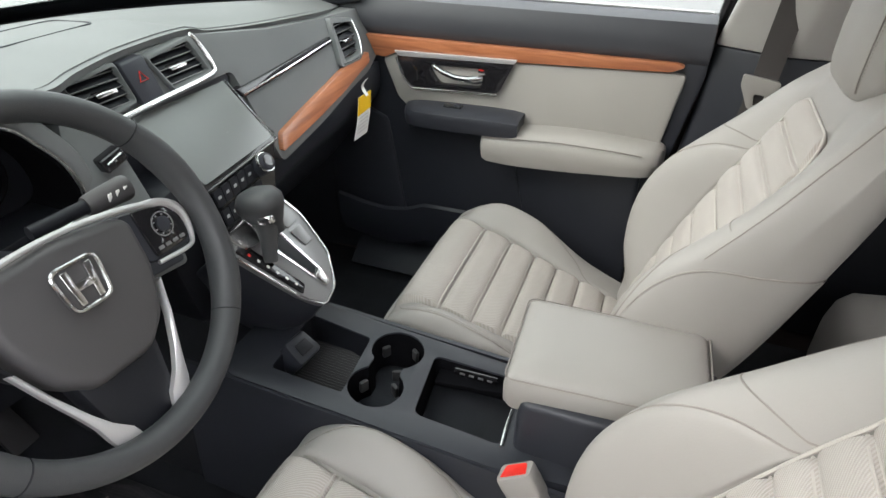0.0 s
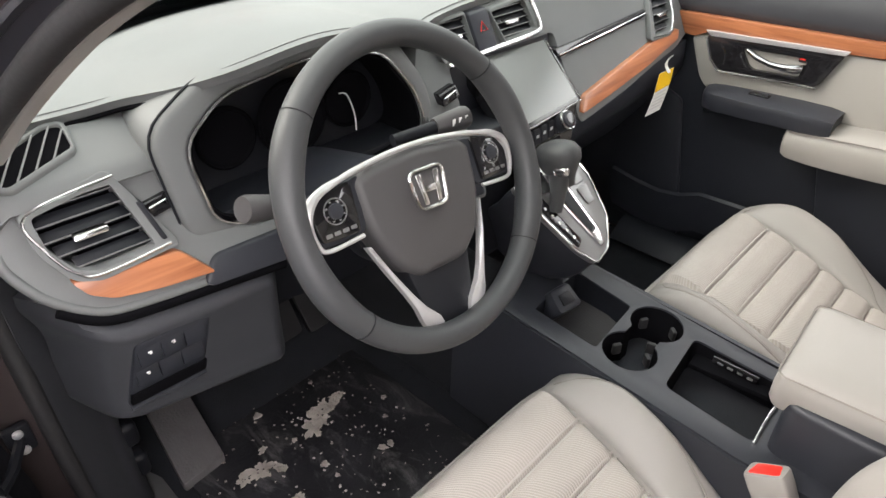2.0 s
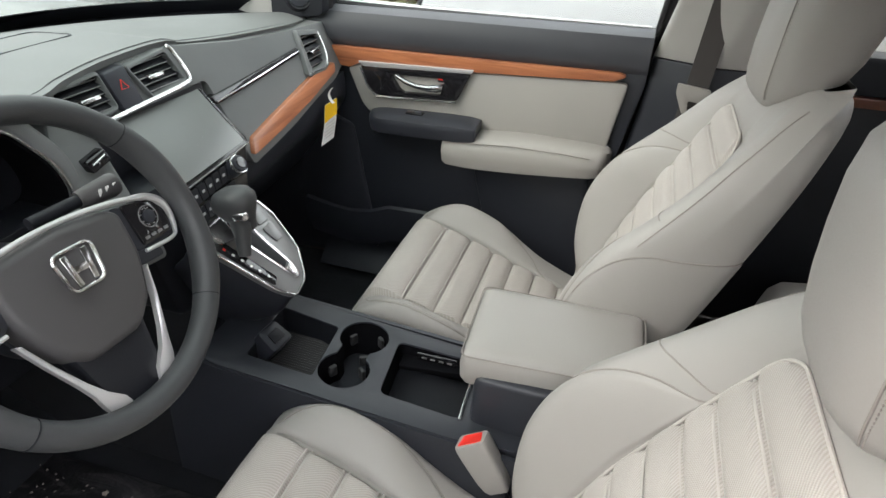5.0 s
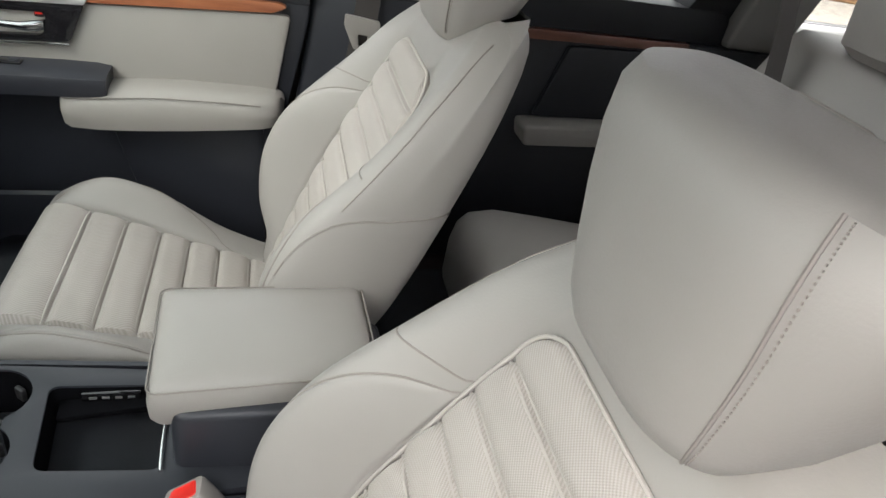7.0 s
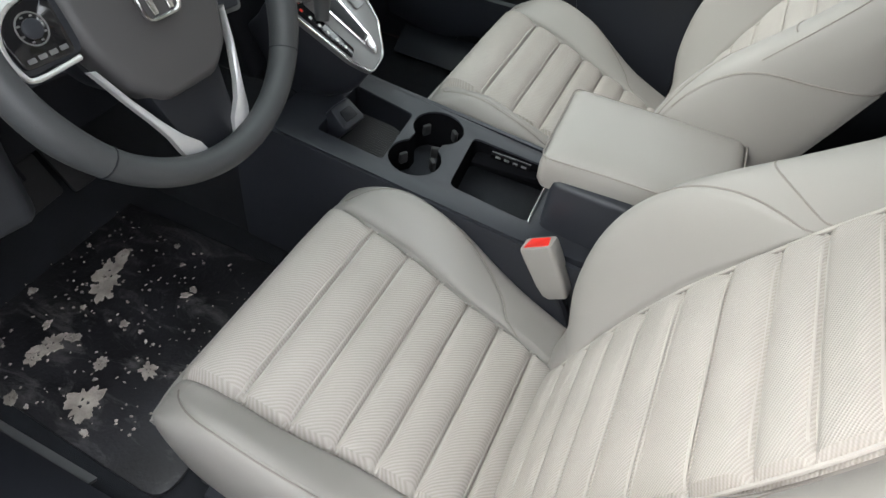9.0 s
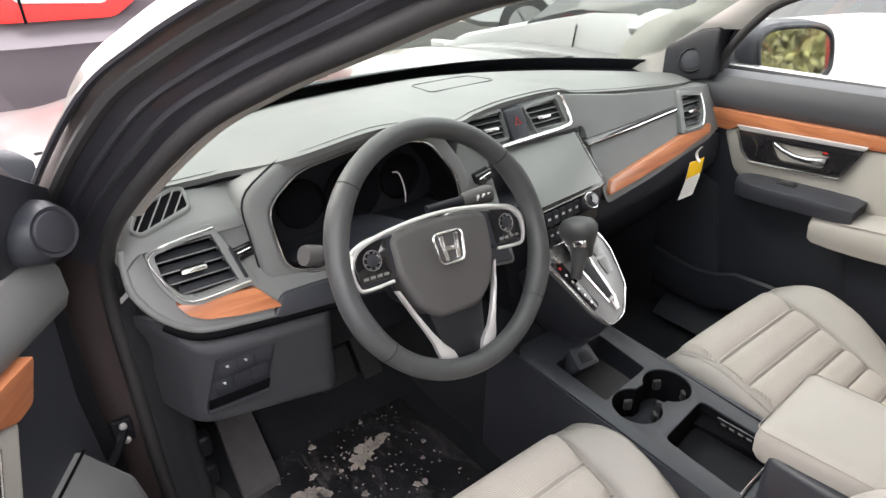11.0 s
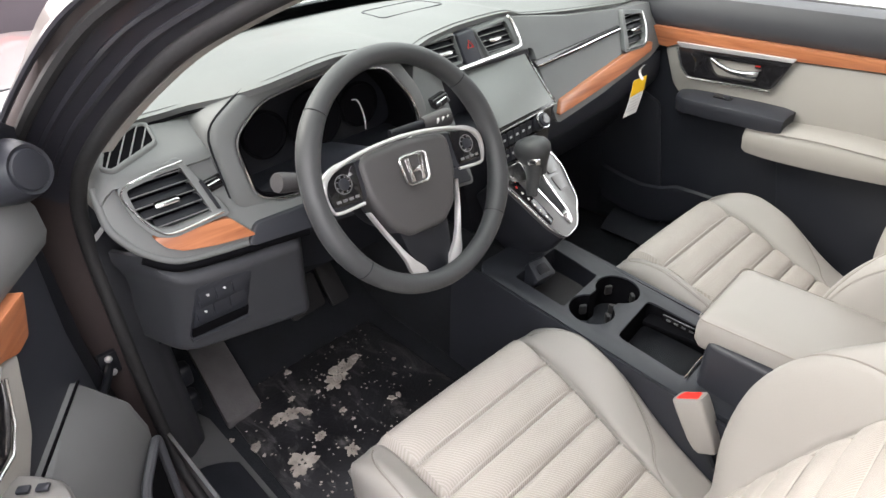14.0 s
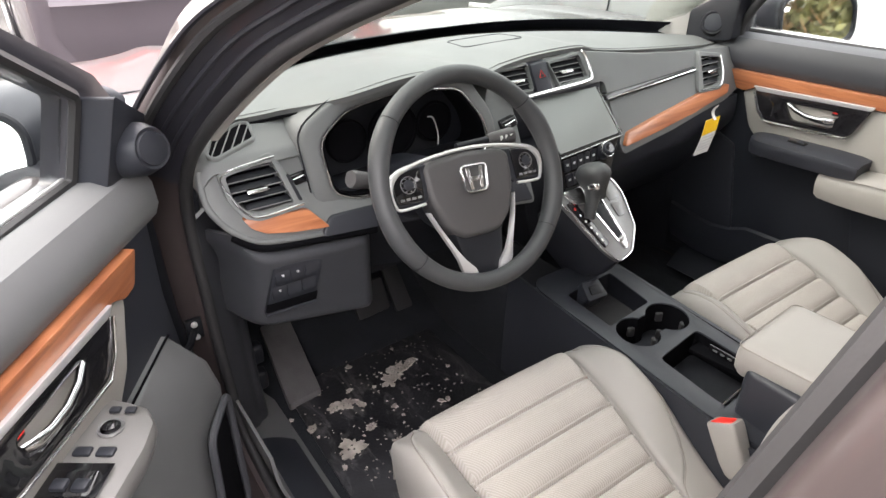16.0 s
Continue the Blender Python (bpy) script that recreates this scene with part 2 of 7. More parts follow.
def prism(poly, ax, a0, a1, bevel=0.0, seg=2, holes=(), warp=None, cut=0):
    """An outline (with holes) drawn across the axis ax, extruded from a0 to a1, its edges rounded."""
    bm = bmesh.new()

    def at(p, a):
        return {'x': (a, p[0], p[1]), 'y': (p[0], a, p[1]), 'z': (p[0], p[1], a)}[ax]
    edges = []
    for loop in (poly, *holes):
        vs = [bm.verts.new(at(p, a0)) for p in loop]
        edges += [bm.edges.new((vs[i], vs[(i + 1) % len(vs)])) for i in range(len(vs))]
    if holes:
        bmesh.ops.triangle_fill(bm, use_beauty=True, use_dissolve=False, edges=edges)
    else:
        bm.faces.new(list(bm.verts))
    faces = list(bm.faces)
    ret = bmesh.ops.extrude_face_region(bm, geom=faces)
    move = Vector(at((0, 0), a1 - a0))
    for v in ret["geom"]:
        if isinstance(v, bmesh.types.BMVert):
            v.co += move
    bmesh.ops.recalc_face_normals(bm, faces=bm.faces)
    if bevel > 0:
        sharp = [e for e in bm.edges if len(e.link_faces) == 2 and e.calc_face_angle(0) > radians(40)]
        bmesh.ops.bevel(bm, geom=sharp, offset=bevel, segments=seg, profile=0.5, affect='EDGES', clamp_overlap=True)
    if cut:
        bmesh.ops.subdivide_edges(bm, edges=[e for e in bm.edges if e.calc_length() > 0.06], cuts=cut, use_grid_fill=True)
    if warp:
        for v in bm.verts:
            v.co = warp(v.co)
    return bm


def box(c, s, bevel=0.0, seg=2, rot=None):
    bm = bmesh.new()
    bmesh.ops.create_cube(bm, size=1)
    for v in bm.verts:
        v.co = Vector((v.co.x * s[0], v.co.y * s[1], v.co.z * s[2]))
    if bevel > 0:
        bmesh.ops.bevel(bm, geom=list(bm.edges), offset=bevel, segments=seg, profile=0.5, affect='EDGES', clamp_overlap=True)
    if rot is not None:
        bmesh.ops.rotate(bm, verts=bm.verts, cent=(0, 0, 0), matrix=rot)
    bmesh.ops.translate(bm, verts=bm.verts, vec=c)
    return bm


def tube(pts, r, n=8, closed=False):
    pts = [Vector(p) for p in pts]
    k = len(pts)
    rings = []
    up = None
    for i, p in enumerate(pts):
        a = pts[i - 1] if (i or closed) else p
        b = pts[(i + 1) % k] if (i < k - 1 or closed) else p
        d = (b - a).normalized()
        if up is None:
            up = d.orthogonal().normalized()
        up = (up - d * up.dot(d)).normalized()
        side = d.cross(up)
        rr = r[i] if isinstance(r, (list, tuple)) else r
        rings.append([p + (up * math.cos(2 * math.pi * j / n) + side * math.sin(2 * math.pi * j / n)) * rr for j in range(n)])
    if closed:
        rings.append(rings[0])
        bm = loft(rings, True, False)
        bmesh.ops.remove_doubles(bm, verts=bm.verts, dist=1e-6)
        return bm
    return loft(rings)


def sheet(fn, nu, nv, thick=0.0):
    """A surface fn(u, v) over the unit square, given thickness."""
    bm = bmesh.new()
    g = [[bm.verts.new(fn(i / nu, j / nv)) for j in range(nv + 1)] for i in range(nu + 1)]
    for i in range(nu):
        for j in range(nv):
            bm.faces.new((g[i][j], g[i + 1][j], g[i + 1][j + 1], g[i][j + 1]))
    if thick:
        bm.normal_update()
        mid = list(bm.faces)[len(bm.faces) // 2]
        side = 1.0 if mid.normal.dot(Vector((-0.3, 0.1, 1.0)) - mid.calc_center_median()) > 0 else -1.0
        h = [[bm.verts.new(g[i][j].co - g[i][j].normal * side * thick) for j in range(nv + 1)] for i in range(nu + 1)]
        for i in range(nu):
            for j in range(nv):
                bm.faces.new((h[i][j], h[i][j + 1], h[i + 1][j + 1], h[i + 1][j]))
        rim = [(i, 0) for i in range(nu)] + [(nu, j) for j in range(nv)] + [(i, nv) for i in range(nu, 0, -1)] + [(0, j) for j in range(nv, 0, -1)]
        for (a, b), (c, d) in zip(rim, rim[1:] + rim[:1]):
            bm.faces.new((g[a][b], h[a][b], h[c][d], g[c][d]))
    bmesh.ops.recalc_face_normals(bm, faces=bm.faces)
    return bm


def lathe(prof, n=28, m=None):
    """Profile (radius, height) turned round z, then moved by m."""
    rings = [[(r * math.cos(2 * math.pi * i / n), r * math.sin(2 * math.pi * i / n), z) for i in range(n)] for r, z in prof]
    bm = loft(rings)
    if m is not None:
        bmesh.ops.transform(bm, matrix=m, verts=bm.verts)
    return bm


def joined(*bms):
    out = bmesh.new()
    for b in bms:
        tmp = bpy.data.meshes.new("tmp")
        b.to_mesh(tmp)
        b.free()
        out.from_mesh(tmp)
        bpy.data.meshes.remove(tmp)
    return out


def moved(bm, m):
    bmesh.ops.transform(bm, matrix=m, verts=bm.verts)
    return bm


def curve_pts(pts, n=8):
    """A smooth line through the points."""
    pts = [Vector(p) for p in pts]
    out = []
    for i in range(len(pts) - 1):
        p0, p1, p2, p3 = pts[max(i - 1, 0)], pts[i], pts[i + 1], pts[min(i + 2, len(pts) - 1)]
        for j in range(n):
            t = j / n
            out.append(0.5 * (2 * p1 + (p2 - p0) * t + (2 * p0 - 5 * p1 + 4 * p2 - p3) * t * t + (3 * p1 - p0 - 3 * p2 + p3) * t ** 3))
    return out + [pts[-1]]


def interp(x, table):
    """Smooth interpolation in a short table of (x, y)."""
    xs = [a for a, _ in table]
    ys = [b for _, b in table]
    if x <= xs[0]:
        return ys[0]
    for i in range(len(xs) - 1):
        if x <= xs[i + 1]:
            t = (x - xs[i]) / (xs[i + 1] - xs[i])
            m0 = (ys[i + 1] - ys[i - 1]) / (xs[i + 1] - xs[i - 1]) if i else (ys[1] - ys[0]) / (xs[1] - xs[0])
            m1 = (ys[i + 2] - ys[i]) / (xs[i + 2] - xs[i]) if i + 2 < len(xs) else (ys[-1] - ys[-2]) / (xs[-1] - xs[-2])
            h = xs[i + 1] - xs[i]
            return ((2 * t ** 3 - 3 * t * t + 1) * ys[i] + (t ** 3 - 2 * t * t + t) * h * m0
                    + (-2 * t ** 3 + 3 * t * t) * ys[i + 1] + (t ** 3 - t * t) * h * m1)
    return ys[-1]


def mesh_ob(name, bm, material, angle=38):
    me = bpy.data.meshes.new(name)
    bm.to_mesh(me)
    bm.free()
    for p in me.polygons:
        p.use_smooth = True
    me.set_sharp_from_angle(angle=radians(angle))
    me.materials.append(material)
    return new(name, me)


def thing(name, at, label, category, group="", kind=""):
    ob = new(name)
    ob.empty_display_size = 0.05
    ob.location = at
    return tagged(ob, label, category, group, kind)


def part(name, bm, material, parent, label=""):
    """One mesh in world coordinates under a thing or under one of its parts."""
    ob = mesh_ob(name, bm, material)
    root = parent
    while root.parent:
        root = root.parent
    ob.parent = parent
    if parent is root:
        ob.matrix_parent_inverse = Matrix.Translation(-root.location)
    if label:
        ob["label"] = label
    return ob


def single(name, bm, material, label, category, group="", kind=""):
    return tagged(mesh_ob(name, bm, material), label, category, group, kind)


# ---- front seats ----
RECLINE = radians(26)
BACK_SIN, BACK_COS = math.sin(RECLINE), math.cos(RECLINE)
BACK_Y, BACK_Z = -0.077, 0.533


def back_at(x, h, d):
    """A place on a seat back: h up along it, d in front of its face."""
    return Vector((x, BACK_Y - h * BACK_SIN + d * BACK_COS, BACK_Z + h * BACK_COS + d * BACK_SIN))


def cushion_top(y):
    return 0.553 + 0.30 * y if y < 0.27 else interp(y, [(0.20, 0.613), (0.27, 0.634), (0.30, 0.637), (0.322, 0.628), (0.336, 0.604), (0.342, 0.57), (0.344, 0.54)])


def cushion_half(y):
    """Half width of the striped middle of the cushion."""
    return interp(y, [(-0.10, 0.130), (-0.05, 0.141), (0.01, 0.147), (0.067, 0.150), (0.12, 0.157), (0.18, 0.165), (0.25, 0.168), (0.31, 0.172), (0.345, 0.174)])


def cushion_ring(y):
    """Right half of the cushion's section at y, from the middle round to the underside."""
    zt, p = cushion_top(y), cushion_half(y)
    hb = interp(y, [(-0.15, -0.004), (-0.06, -0.002), (0.0, 0.004), (0.065, 0.024), (0.12, 0.045), (0.165, 0.051), (0.213, 0.050), (0.25, 0.036), (0.28, 0.016), (0.31, -0.003), (0.344, -0.006)])
    w = interp(y, [(-0.15, 0.215), (0.0, 0.232), (0.1, 0.243), (0.2, 0.246), (0.29, 0.240), (0.32, 0.232), (0.344, 0.218)])
    zb = interp(y, [(-0.15, 0.44), (0.2, 0.455), (0.344, 0.485)])
    half = [(0.0, zt - 0.008), (p * 0.6, zt - 0.008), (p - 0.003, zt - 0.010), (p + 0.010, zt + hb * 0.26), ((p + w) / 2 - 0.006, zt + hb * 0.74), (w - 0.030, zt + hb * 0.98), (w - 0.014, zt + hb * 0.93),
            (w - 0.003, zt + hb * 0.45 - 0.006), (w, zt - 0.035), (w - 0.004, (zt + zb) / 2 - 0.012), (w - 0.012, zb + 0.008), (w - 0.03, zb)]
    return [Vector((x, y, z)) for x, z in half]


def back_half(h):
    """Half width of the striped middle of the seat back."""
    if h > 0.513:
        return 0.073 + 0.049 * math.sqrt(max(0.0, 1 - ((h - 0.513) / 0.0505) ** 2))
    return interp(h, [(0.0, 0.098), (0.05, 0.115), (0.10, 0.130), (0.15, 0.143), (0.21, 0.150), (0.27, 0.153), (0.34, 0.146), (0.40, 0.140), (0.45, 0.134), (0.49, 0.127), (0.513, 0.122)])


def back_ring(h):
    """Right half of the seat back's section at height h."""
    w = interp(h, [(-0.02, 0.19), (0.05, 0.218), (0.15, 0.240), (0.25, 0.248), (0.38, 0.243), (0.48, 0.230), (0.55, 0.212), (0.60, 0.188), (0.635, 0.150), (0.648, 0.11)])
    bd = interp(h, [(-0.02, -0.004), (0.04, 0.012), (0.10, 0.054), (0.18, 0.087), (0.25, 0.096), (0.32, 0.088), (0.38, 0.068), (0.44, 0.046), (0.50, 0.028), (0.555, 0.014), (0.62, -0.010), (0.648, -0.03)])
    p = back_half(min(h, 0.54)) + 0.004 if h < 0.54 else interp(h, [(0.54, 0.114), (0.60, 0.09), (0.648, 0.055)])
    back = interp(h, [(-0.02, -0.06), (0.05, -0.095), (0.2, -0.115), (0.4, -0.108), (0.55, -0.10), (0.62, -0.09), (0.648, -0.07)])
    low = interp(h, [(0.40, -0.008), (0.54, -0.006), (0.58, 0.002), (0.62, -0.006), (0.648, -0.02)])
    half = [(0.0, low), (p * 0.6, low), (p - 0.004, low - 0.002), (p + 0.008, low + (bd - low) * 0.18), ((p + w) / 2 - 0.014, low + (bd - low) * 0.70), (w - 0.038, bd * 0.99), (w - 0.018, bd - 0.001),
            (w - 0.004, bd - 0.016), (w + 0.002, bd - 0.046), (w + 0.002, (bd + back) / 2), (w - 0.012, back + 0.025), (w - 0.05, back + 0.004), (w * 0.5, back)]
    level = 0.80 * min(1.0, max(0.0, (h - 0.25) / 0.35))
    return [back_at(x, h - level * min(0.0, d), d) for x, d in half]


def smooth_ring(r):
    return r[:3] + curve_pts(r[3:], 5)


def on_ring(r, k):
    """The place at k, counted in corners, along a smoothed section."""
    q = smooth_ring(r)
    k = k if k <= 3 else 3 + 5 * (k - 3)
    i = int(min(max(k, 0), len(q) - 1.001))
    return q[i].lerp(q[i + 1], k - i)


def pad(place, half, a0, a1, puff, nx=30, na=12):
    """One stuffed stripe between two creases; place(x, a, lift) gives the point."""
    def fn(u, v):
        a = a0 + (a1 - a0) * v
        f = 1 - abs(2 * v - 1) ** 4
        e = abs(2 * u - 1)
        g = min(1.0, (1 - e ** 14) * 1.5)
        return place((2 * u - 1) * half(a), a, -0.007 + (0.004 + puff * f * (1 - 0.25 * e * e)) * g)
    return sheet(fn, nx, na)


def front_seat(cx, shift, label, tall, head_y, upright=0.0):
    seat = thing("front_seat", (cx, 0.0, 0.40), label, "car seat", "front seats")
    off = Vector((cx, *shift))
    tip = Matrix.Translation((0, BACK_Y, BACK_Z)) @ Matrix.Rotation(radians(-upright), 4, 'X') @ Matrix.Translation((0, -BACK_Y, -BACK_Z))

    def on_back(x, h, d):
        return tip @ back_at(x, h, d) + off

    def back_section(h):
        return [tip @ v for v in back_ring(h)]

    def side(v, s):
        return Vector((s * v.x, v.y, v.z)) + off

    def shell(ring_at, steps):
        rings = []
        for a in steps:
            r = smooth_ring(ring_at(a))
            rings.append([side(p, 1) for p in r] + [side(p, -1) for p in r[:0:-1]])
        return loft(rings)

    def panel(ring_at, s, a0, a1, k_in, k_out, lift, na=36, nk=14):
        """A sewn panel lying on the shell, its edges drawn down into the seams."""
        def fn(u, v):
            a = a0 + (a1 - a0) * u
            k0, k1 = k_in(a), k_out(a)
            q = on_ring(ring_at(a), k0 + (k1 - k0) * v)
            t = on_ring(ring_at(a), k0 + (k1 - k0) * v + 0.05) - q
            along = on_ring(ring_at(a + 0.004), k0 + (k1 - k0) * v) - q
            n = along.cross(t)
            n = n.normalized() if n.length > 1e-9 else Vector((0, 0, 1))
            n = n if n.dot(Vector((-0.55, 0.35, 0.75))) > 0 else -n
            edge = min(1.0, 9 * min(v, 1 - v) * max(0.2, abs(k1 - k0) / 3), 14 * min(u, 1 - u))
            return side(q + n * (-0.0018 + (lift + 0.0018) * math.sin(edge * math.pi / 2)), s)
        return sheet(fn, na, nk)

    def seam_line(ring_at, steps, s, r=0.0012):
        return tube([side(on_ring(ring_at(p.x), p.y), s) for p in curve_pts([(a, k, 0) for a, k in steps], 7)], r, 6)

    # cushion
    cushion = part("cushion", shell(cushion_ring, [-0.15, -0.12, -0.08, -0.04, 0.0, 0.03, 0.06, 0.09, 0.12, 0.15, 0.18, 0.21, 0.235, 0.26, 0.28, 0.295, 0.31, 0.322, 0.331, 0.338, 0.342, 0.344]), LEATHER, seat)
    marks = [-0.092, -0.050, 0.011, 0.067, 0.120, 0.180, 0.244, 0.335]
    for a, b in zip(marks, marks[1:]):
        part("pad", pad(lambda x, y, l: Vector((x, y, cushion_top(y) + l)) + off, cushion_half, a - 0.001, b + 0.001, 0.016), CLOTH, cushion)
    for y in marks[1:-1]:
        for dy in (-0.0046, 0.0046):
            line = [Vector((cushion_half(y) * t * 0.985, y + dy, cushion_top(y + dy) + 0.0036 - 0.006 * abs(t) ** 8)) + off for t in np.linspace(-1, 1, 15)]
            part("seam", tube(line, 0.0021, 6), PIPING, cushion)
    for s in (-1, 1):
        arc = [(-0.02, 2.55), (0.005, 3.2), (0.03, 4.2), (0.07, 5.1), (0.12, 5.55), (0.17, 5.7), (0.22, 5.7), (0.26, 5.5), (0.29, 4.9), (0.312, 3.6)]
        part("bolster_panel", panel(cushion_ring, s, -0.02, 0.312, lambda y: 2.35, lambda y: interp(y, arc), 0.0022), LEATHER, cushion)
        part("seam", seam_line(cushion_ring, arc, s), SEAM, cushion)
        part("seam", seam_line(cushion_ring, [(-0.076, 2.4), (-0.078, 4.0), (-0.080, 6.0)], s), SEAM, cushion)
    part("seam", tube([Vector((x, 0.3425 - 0.018 * (abs(x) / 0.23) ** 6, 0.578 + 0.020 * (abs(x) / 0.23) ** 4)) + off for x in np.linspace(-0.222, 0.222, 25)], 0.0020, 6), SEAM, cushion)
    part("nose_panel", sheet(lambda u, v: Vector(((2 * u - 1) * (0.222 - 0.014 * v), 0.347 - 0.020 * abs(2 * u - 1) ** 6 - 0.030 * v * v, 0.573 + 0.018 * abs(2 * u - 1) ** 4 - 0.075 * v)) + off, 24, 8, 0.012), LEATHER, cushion)
    part("seam", tube([Vector((x, 0.336 - 0.018 * (abs(x) / 0.23) ** 6, 0.528 - 0.018 * (abs(x) / 0.2) ** 3)) + off for x in np.linspace(-0.205, 0.205, 25)], 0.0022, 6), SEAM, cushion)
    # seat back
    backrest = part("backrest", shell(back_section, [-0.02 + 0.62 * i / 26 for i in range(27)] + [0.612, 0.622, 0.631, 0.638, 0.644, 0.648]), LEATHER, seat)
    levels = [0.012, 0.056, 0.101, 0.148, 0.205, 0.266, 0.337, 0.399, 0.450, 0.506, 0.563]
    for i, (a, b) in enumerate(zip(levels, levels[1:])):
        part("pad", pad(lambda x, h, l: on_back(x, h, l), back_half, a - 0.001, b + 0.001, 0.019 if i == 6 else 0.015), CLOTH, backrest)
    for h in levels[1:-1]:
        for dh in (-0.0046, 0.0046):
            line = [on_back(back_half(h) * t * 0.985, h + dh, 0.0036 - 0.006 * abs(t) ** 8) for t in np.linspace(-1, 1, 13)]
            part("seam", tube(line, 0.0021, 6), PIPING, backrest)
    rim = [(back_half(h), h) for h in [0.02 + 0.49 * i / 14 for i in range(15)] + [0.513 + 0.05 * math.sin(i * math.pi / 16) for i in range(1, 9)]]
    part("seam", tube([on_back(x, h, 0.001) for x, h in rim] + [on_back(-x, h, 0.001) for x, h in rim[::-1]], 0.0022, 6), PIPING, backrest)
    for s in (-1, 1):
        arc = [(0.035, 4.6), (0.06, 5.3), (0.12, 5.9), (0.20, 6.0), (0.27, 5.8), (0.33, 5.3), (0.38, 4.5), (0.415, 3.5), (0.432, 2.6)]
        part("bolster_panel", panel(back_section, s, 0.035, 0.430, lambda h: 2.5, lambda h: interp(h, arc), 0.0024), LEATHER, backrest)
        part("seam", seam_line(back_section, arc, s), SEAM, backrest)
        part("seam", seam_line(back_section, [(0.452, 2.5), (0.442, 3.4), (0.430, 4.6), (0.424, 5.4), (0.422, 6.2)], s), SEAM, backrest)
        # outer side panel
        flank = [(0.0, 6.9), (0.06, 6.6), (0.14, 6.5), (0.22, 6.5), (0.29, 6.7), (0.34, 7.2), (0.372, 8.0), (0.39, 9.2), (0.40, 10.4)]
        part("side_panel", panel(back_section, s, 0.0, 0.396, lambda h: interp(h, flank), lambda h: 10.6, 0.0022, 36, 12), LEATHER, backrest)
        part("seam", seam_line(back_section, flank, s, 0.0015), SEAM, backrest)
        part("seam", seam_line(back_section, [(0.372, 7.0), (0.45, 6.7), (0.53, 6.6), (0.60, 6.7), (0.63, 7.0)], s), SEAM, backrest)
    # headrest
    base = 0.612 + 0.07 * (tall - 0.8)
    shape = ((0.618, 0.070, 0.005, -0.03), (0.624, 0.088, 0.022, -0.060), (0.64, 0.098, 0.034, -0.076), (0.68, 0.112, 0.052, -0.076), (0.72, 0.126, 0.066, -0.066),
             (0.76, 0.136, 0.078, -0.048), (0.795, 0.140, 0.083, -0.024), (0.818, 0.134, 0.078, -0.004), (0.832, 0.117, 0.064, 0.012), (0.838, 0.085, 0.045, 0.03))

    def head_point(row, t, grow=0.0):
        h, wx, f, r = row
        ct, st = math.cos(t), math.sin(t)
        x = (wx + grow) * math.copysign(abs(ct) ** 0.45, ct) * (1 - 0.22 * max(0.0, st) ** 1.5)
        d = (f + r) / 2 + ((f - r) / 2 + grow) * math.copysign(abs(st) ** 0.6, st)
        q = base + (h - 0.618) * tall - 0.50 * (d - f)
        return Vector((cx + x, -0.075 - 0.407 * q + 0.914 * d + head_y, 0.53 + 0.914 * q + 0.407 * d))
    headrest = part("headrest", loft([[head_point(row, 2 * math.pi * i / 48) for i in range(48)] for row in shape]), LEATHER, seat)
    for s in (-1,):
        def edge_at(rows, qs, grow, n):
            return curve_pts([head_point(row, math.asin(q) if s > 0 else math.pi - math.asin(q), grow) for row, q in zip(rows, qs)], n)
        part("seam", tube(edge_at(shape[1:8], (0.50, 0.58, 0.66, 0.74, 0.80, 0.84, 0.86), 0.0002, 5), 0.0012, 6), SEAM, headrest)
        dashes = []
        line = edge_at(shape[1:8], (0.455, 0.53, 0.61, 0.695, 0.76, 0.805, 0.825), 0.0004, 18)
        for i in range(0, len(line) - 2, 2):
            dashes.append(tube([line[i], line[i].lerp(line[i + 1], 0.9)], 0.0006, 4))
        part("stitching", joined(*dashes), SEAM, headrest)
    for s in (-1, 1):
        part("post", tube([on_back(s * 0.05, 0.56, -0.045), on_back(s * 0.05, 0.66, -0.01)], 0.006, 10), CHROME, seat)
    # base
    for s in (-1, 1):
        part("side_cover", prism(rnd([(-0.19, 0.43), (0.24, 0.44), (0.28, 0.475), (0.10, 0.51), (-0.10, 0.525), (-0.20, 0.52)], 0.03), 'x', cx + s * 0.215, cx + s * 0.246, 0.006), DARK, seat)
        part("rail", box((cx + s * 0.19, 0.06, 0.40), (0.045, 0.52, 0.035), 0.004), BLACK, seat)
    part("pan", box((cx, 0.06, 0.435), (0.40, 0.48, 0.05), 0.01), BLACK, seat)
    return seat


front_seat(-0.36, (0.0, 0.0), "ivory leather front seat with striped cloth middle, beside the open door", 0.80, 0.016)
front_seat(0.368, (-0.006, 0.014), "ivory leather front passenger seat with striped cloth middle", 1.06, 0.0, 2.0)

# buckle beside the console
buckle = thing("seat_belt_buckle", (-0.125, -0.01, 0.50), "ivory seat belt buckle with red release button, between seat and console", "buckle")
B_UP = Vector((0.10, 0.56, 0.82)).normalized()
B_WIDE = Vector((0.0, -0.82, 0.56)).normalized()
B_FLAT = B_UP.cross(B_WIDE)
B = Matrix.Translation((-0.128, 0.004, 0.668)) @ Matrix((B_WIDE, B_FLAT, B_UP)).transposed().to_4x4()
housing = part("housing", moved(loft([[(x * k, y * q, z) for x, y in rnd([(-0.027, -0.017), (0.027, -0.017), (0.027, 0.017), (-0.027, 0.017)], 0.008)] for k, q, z in ((0.62, 0.6, -0.098), (0.78, 0.8, -0.090), (0.90, 0.95, -0.07), (1.0, 1.0, -0.02), (1.0, 1.0, -0.004), (0.95, 0.94, 0.0), (0.86, 0.80, 0.0005))]), B), LEATHER, buckle)
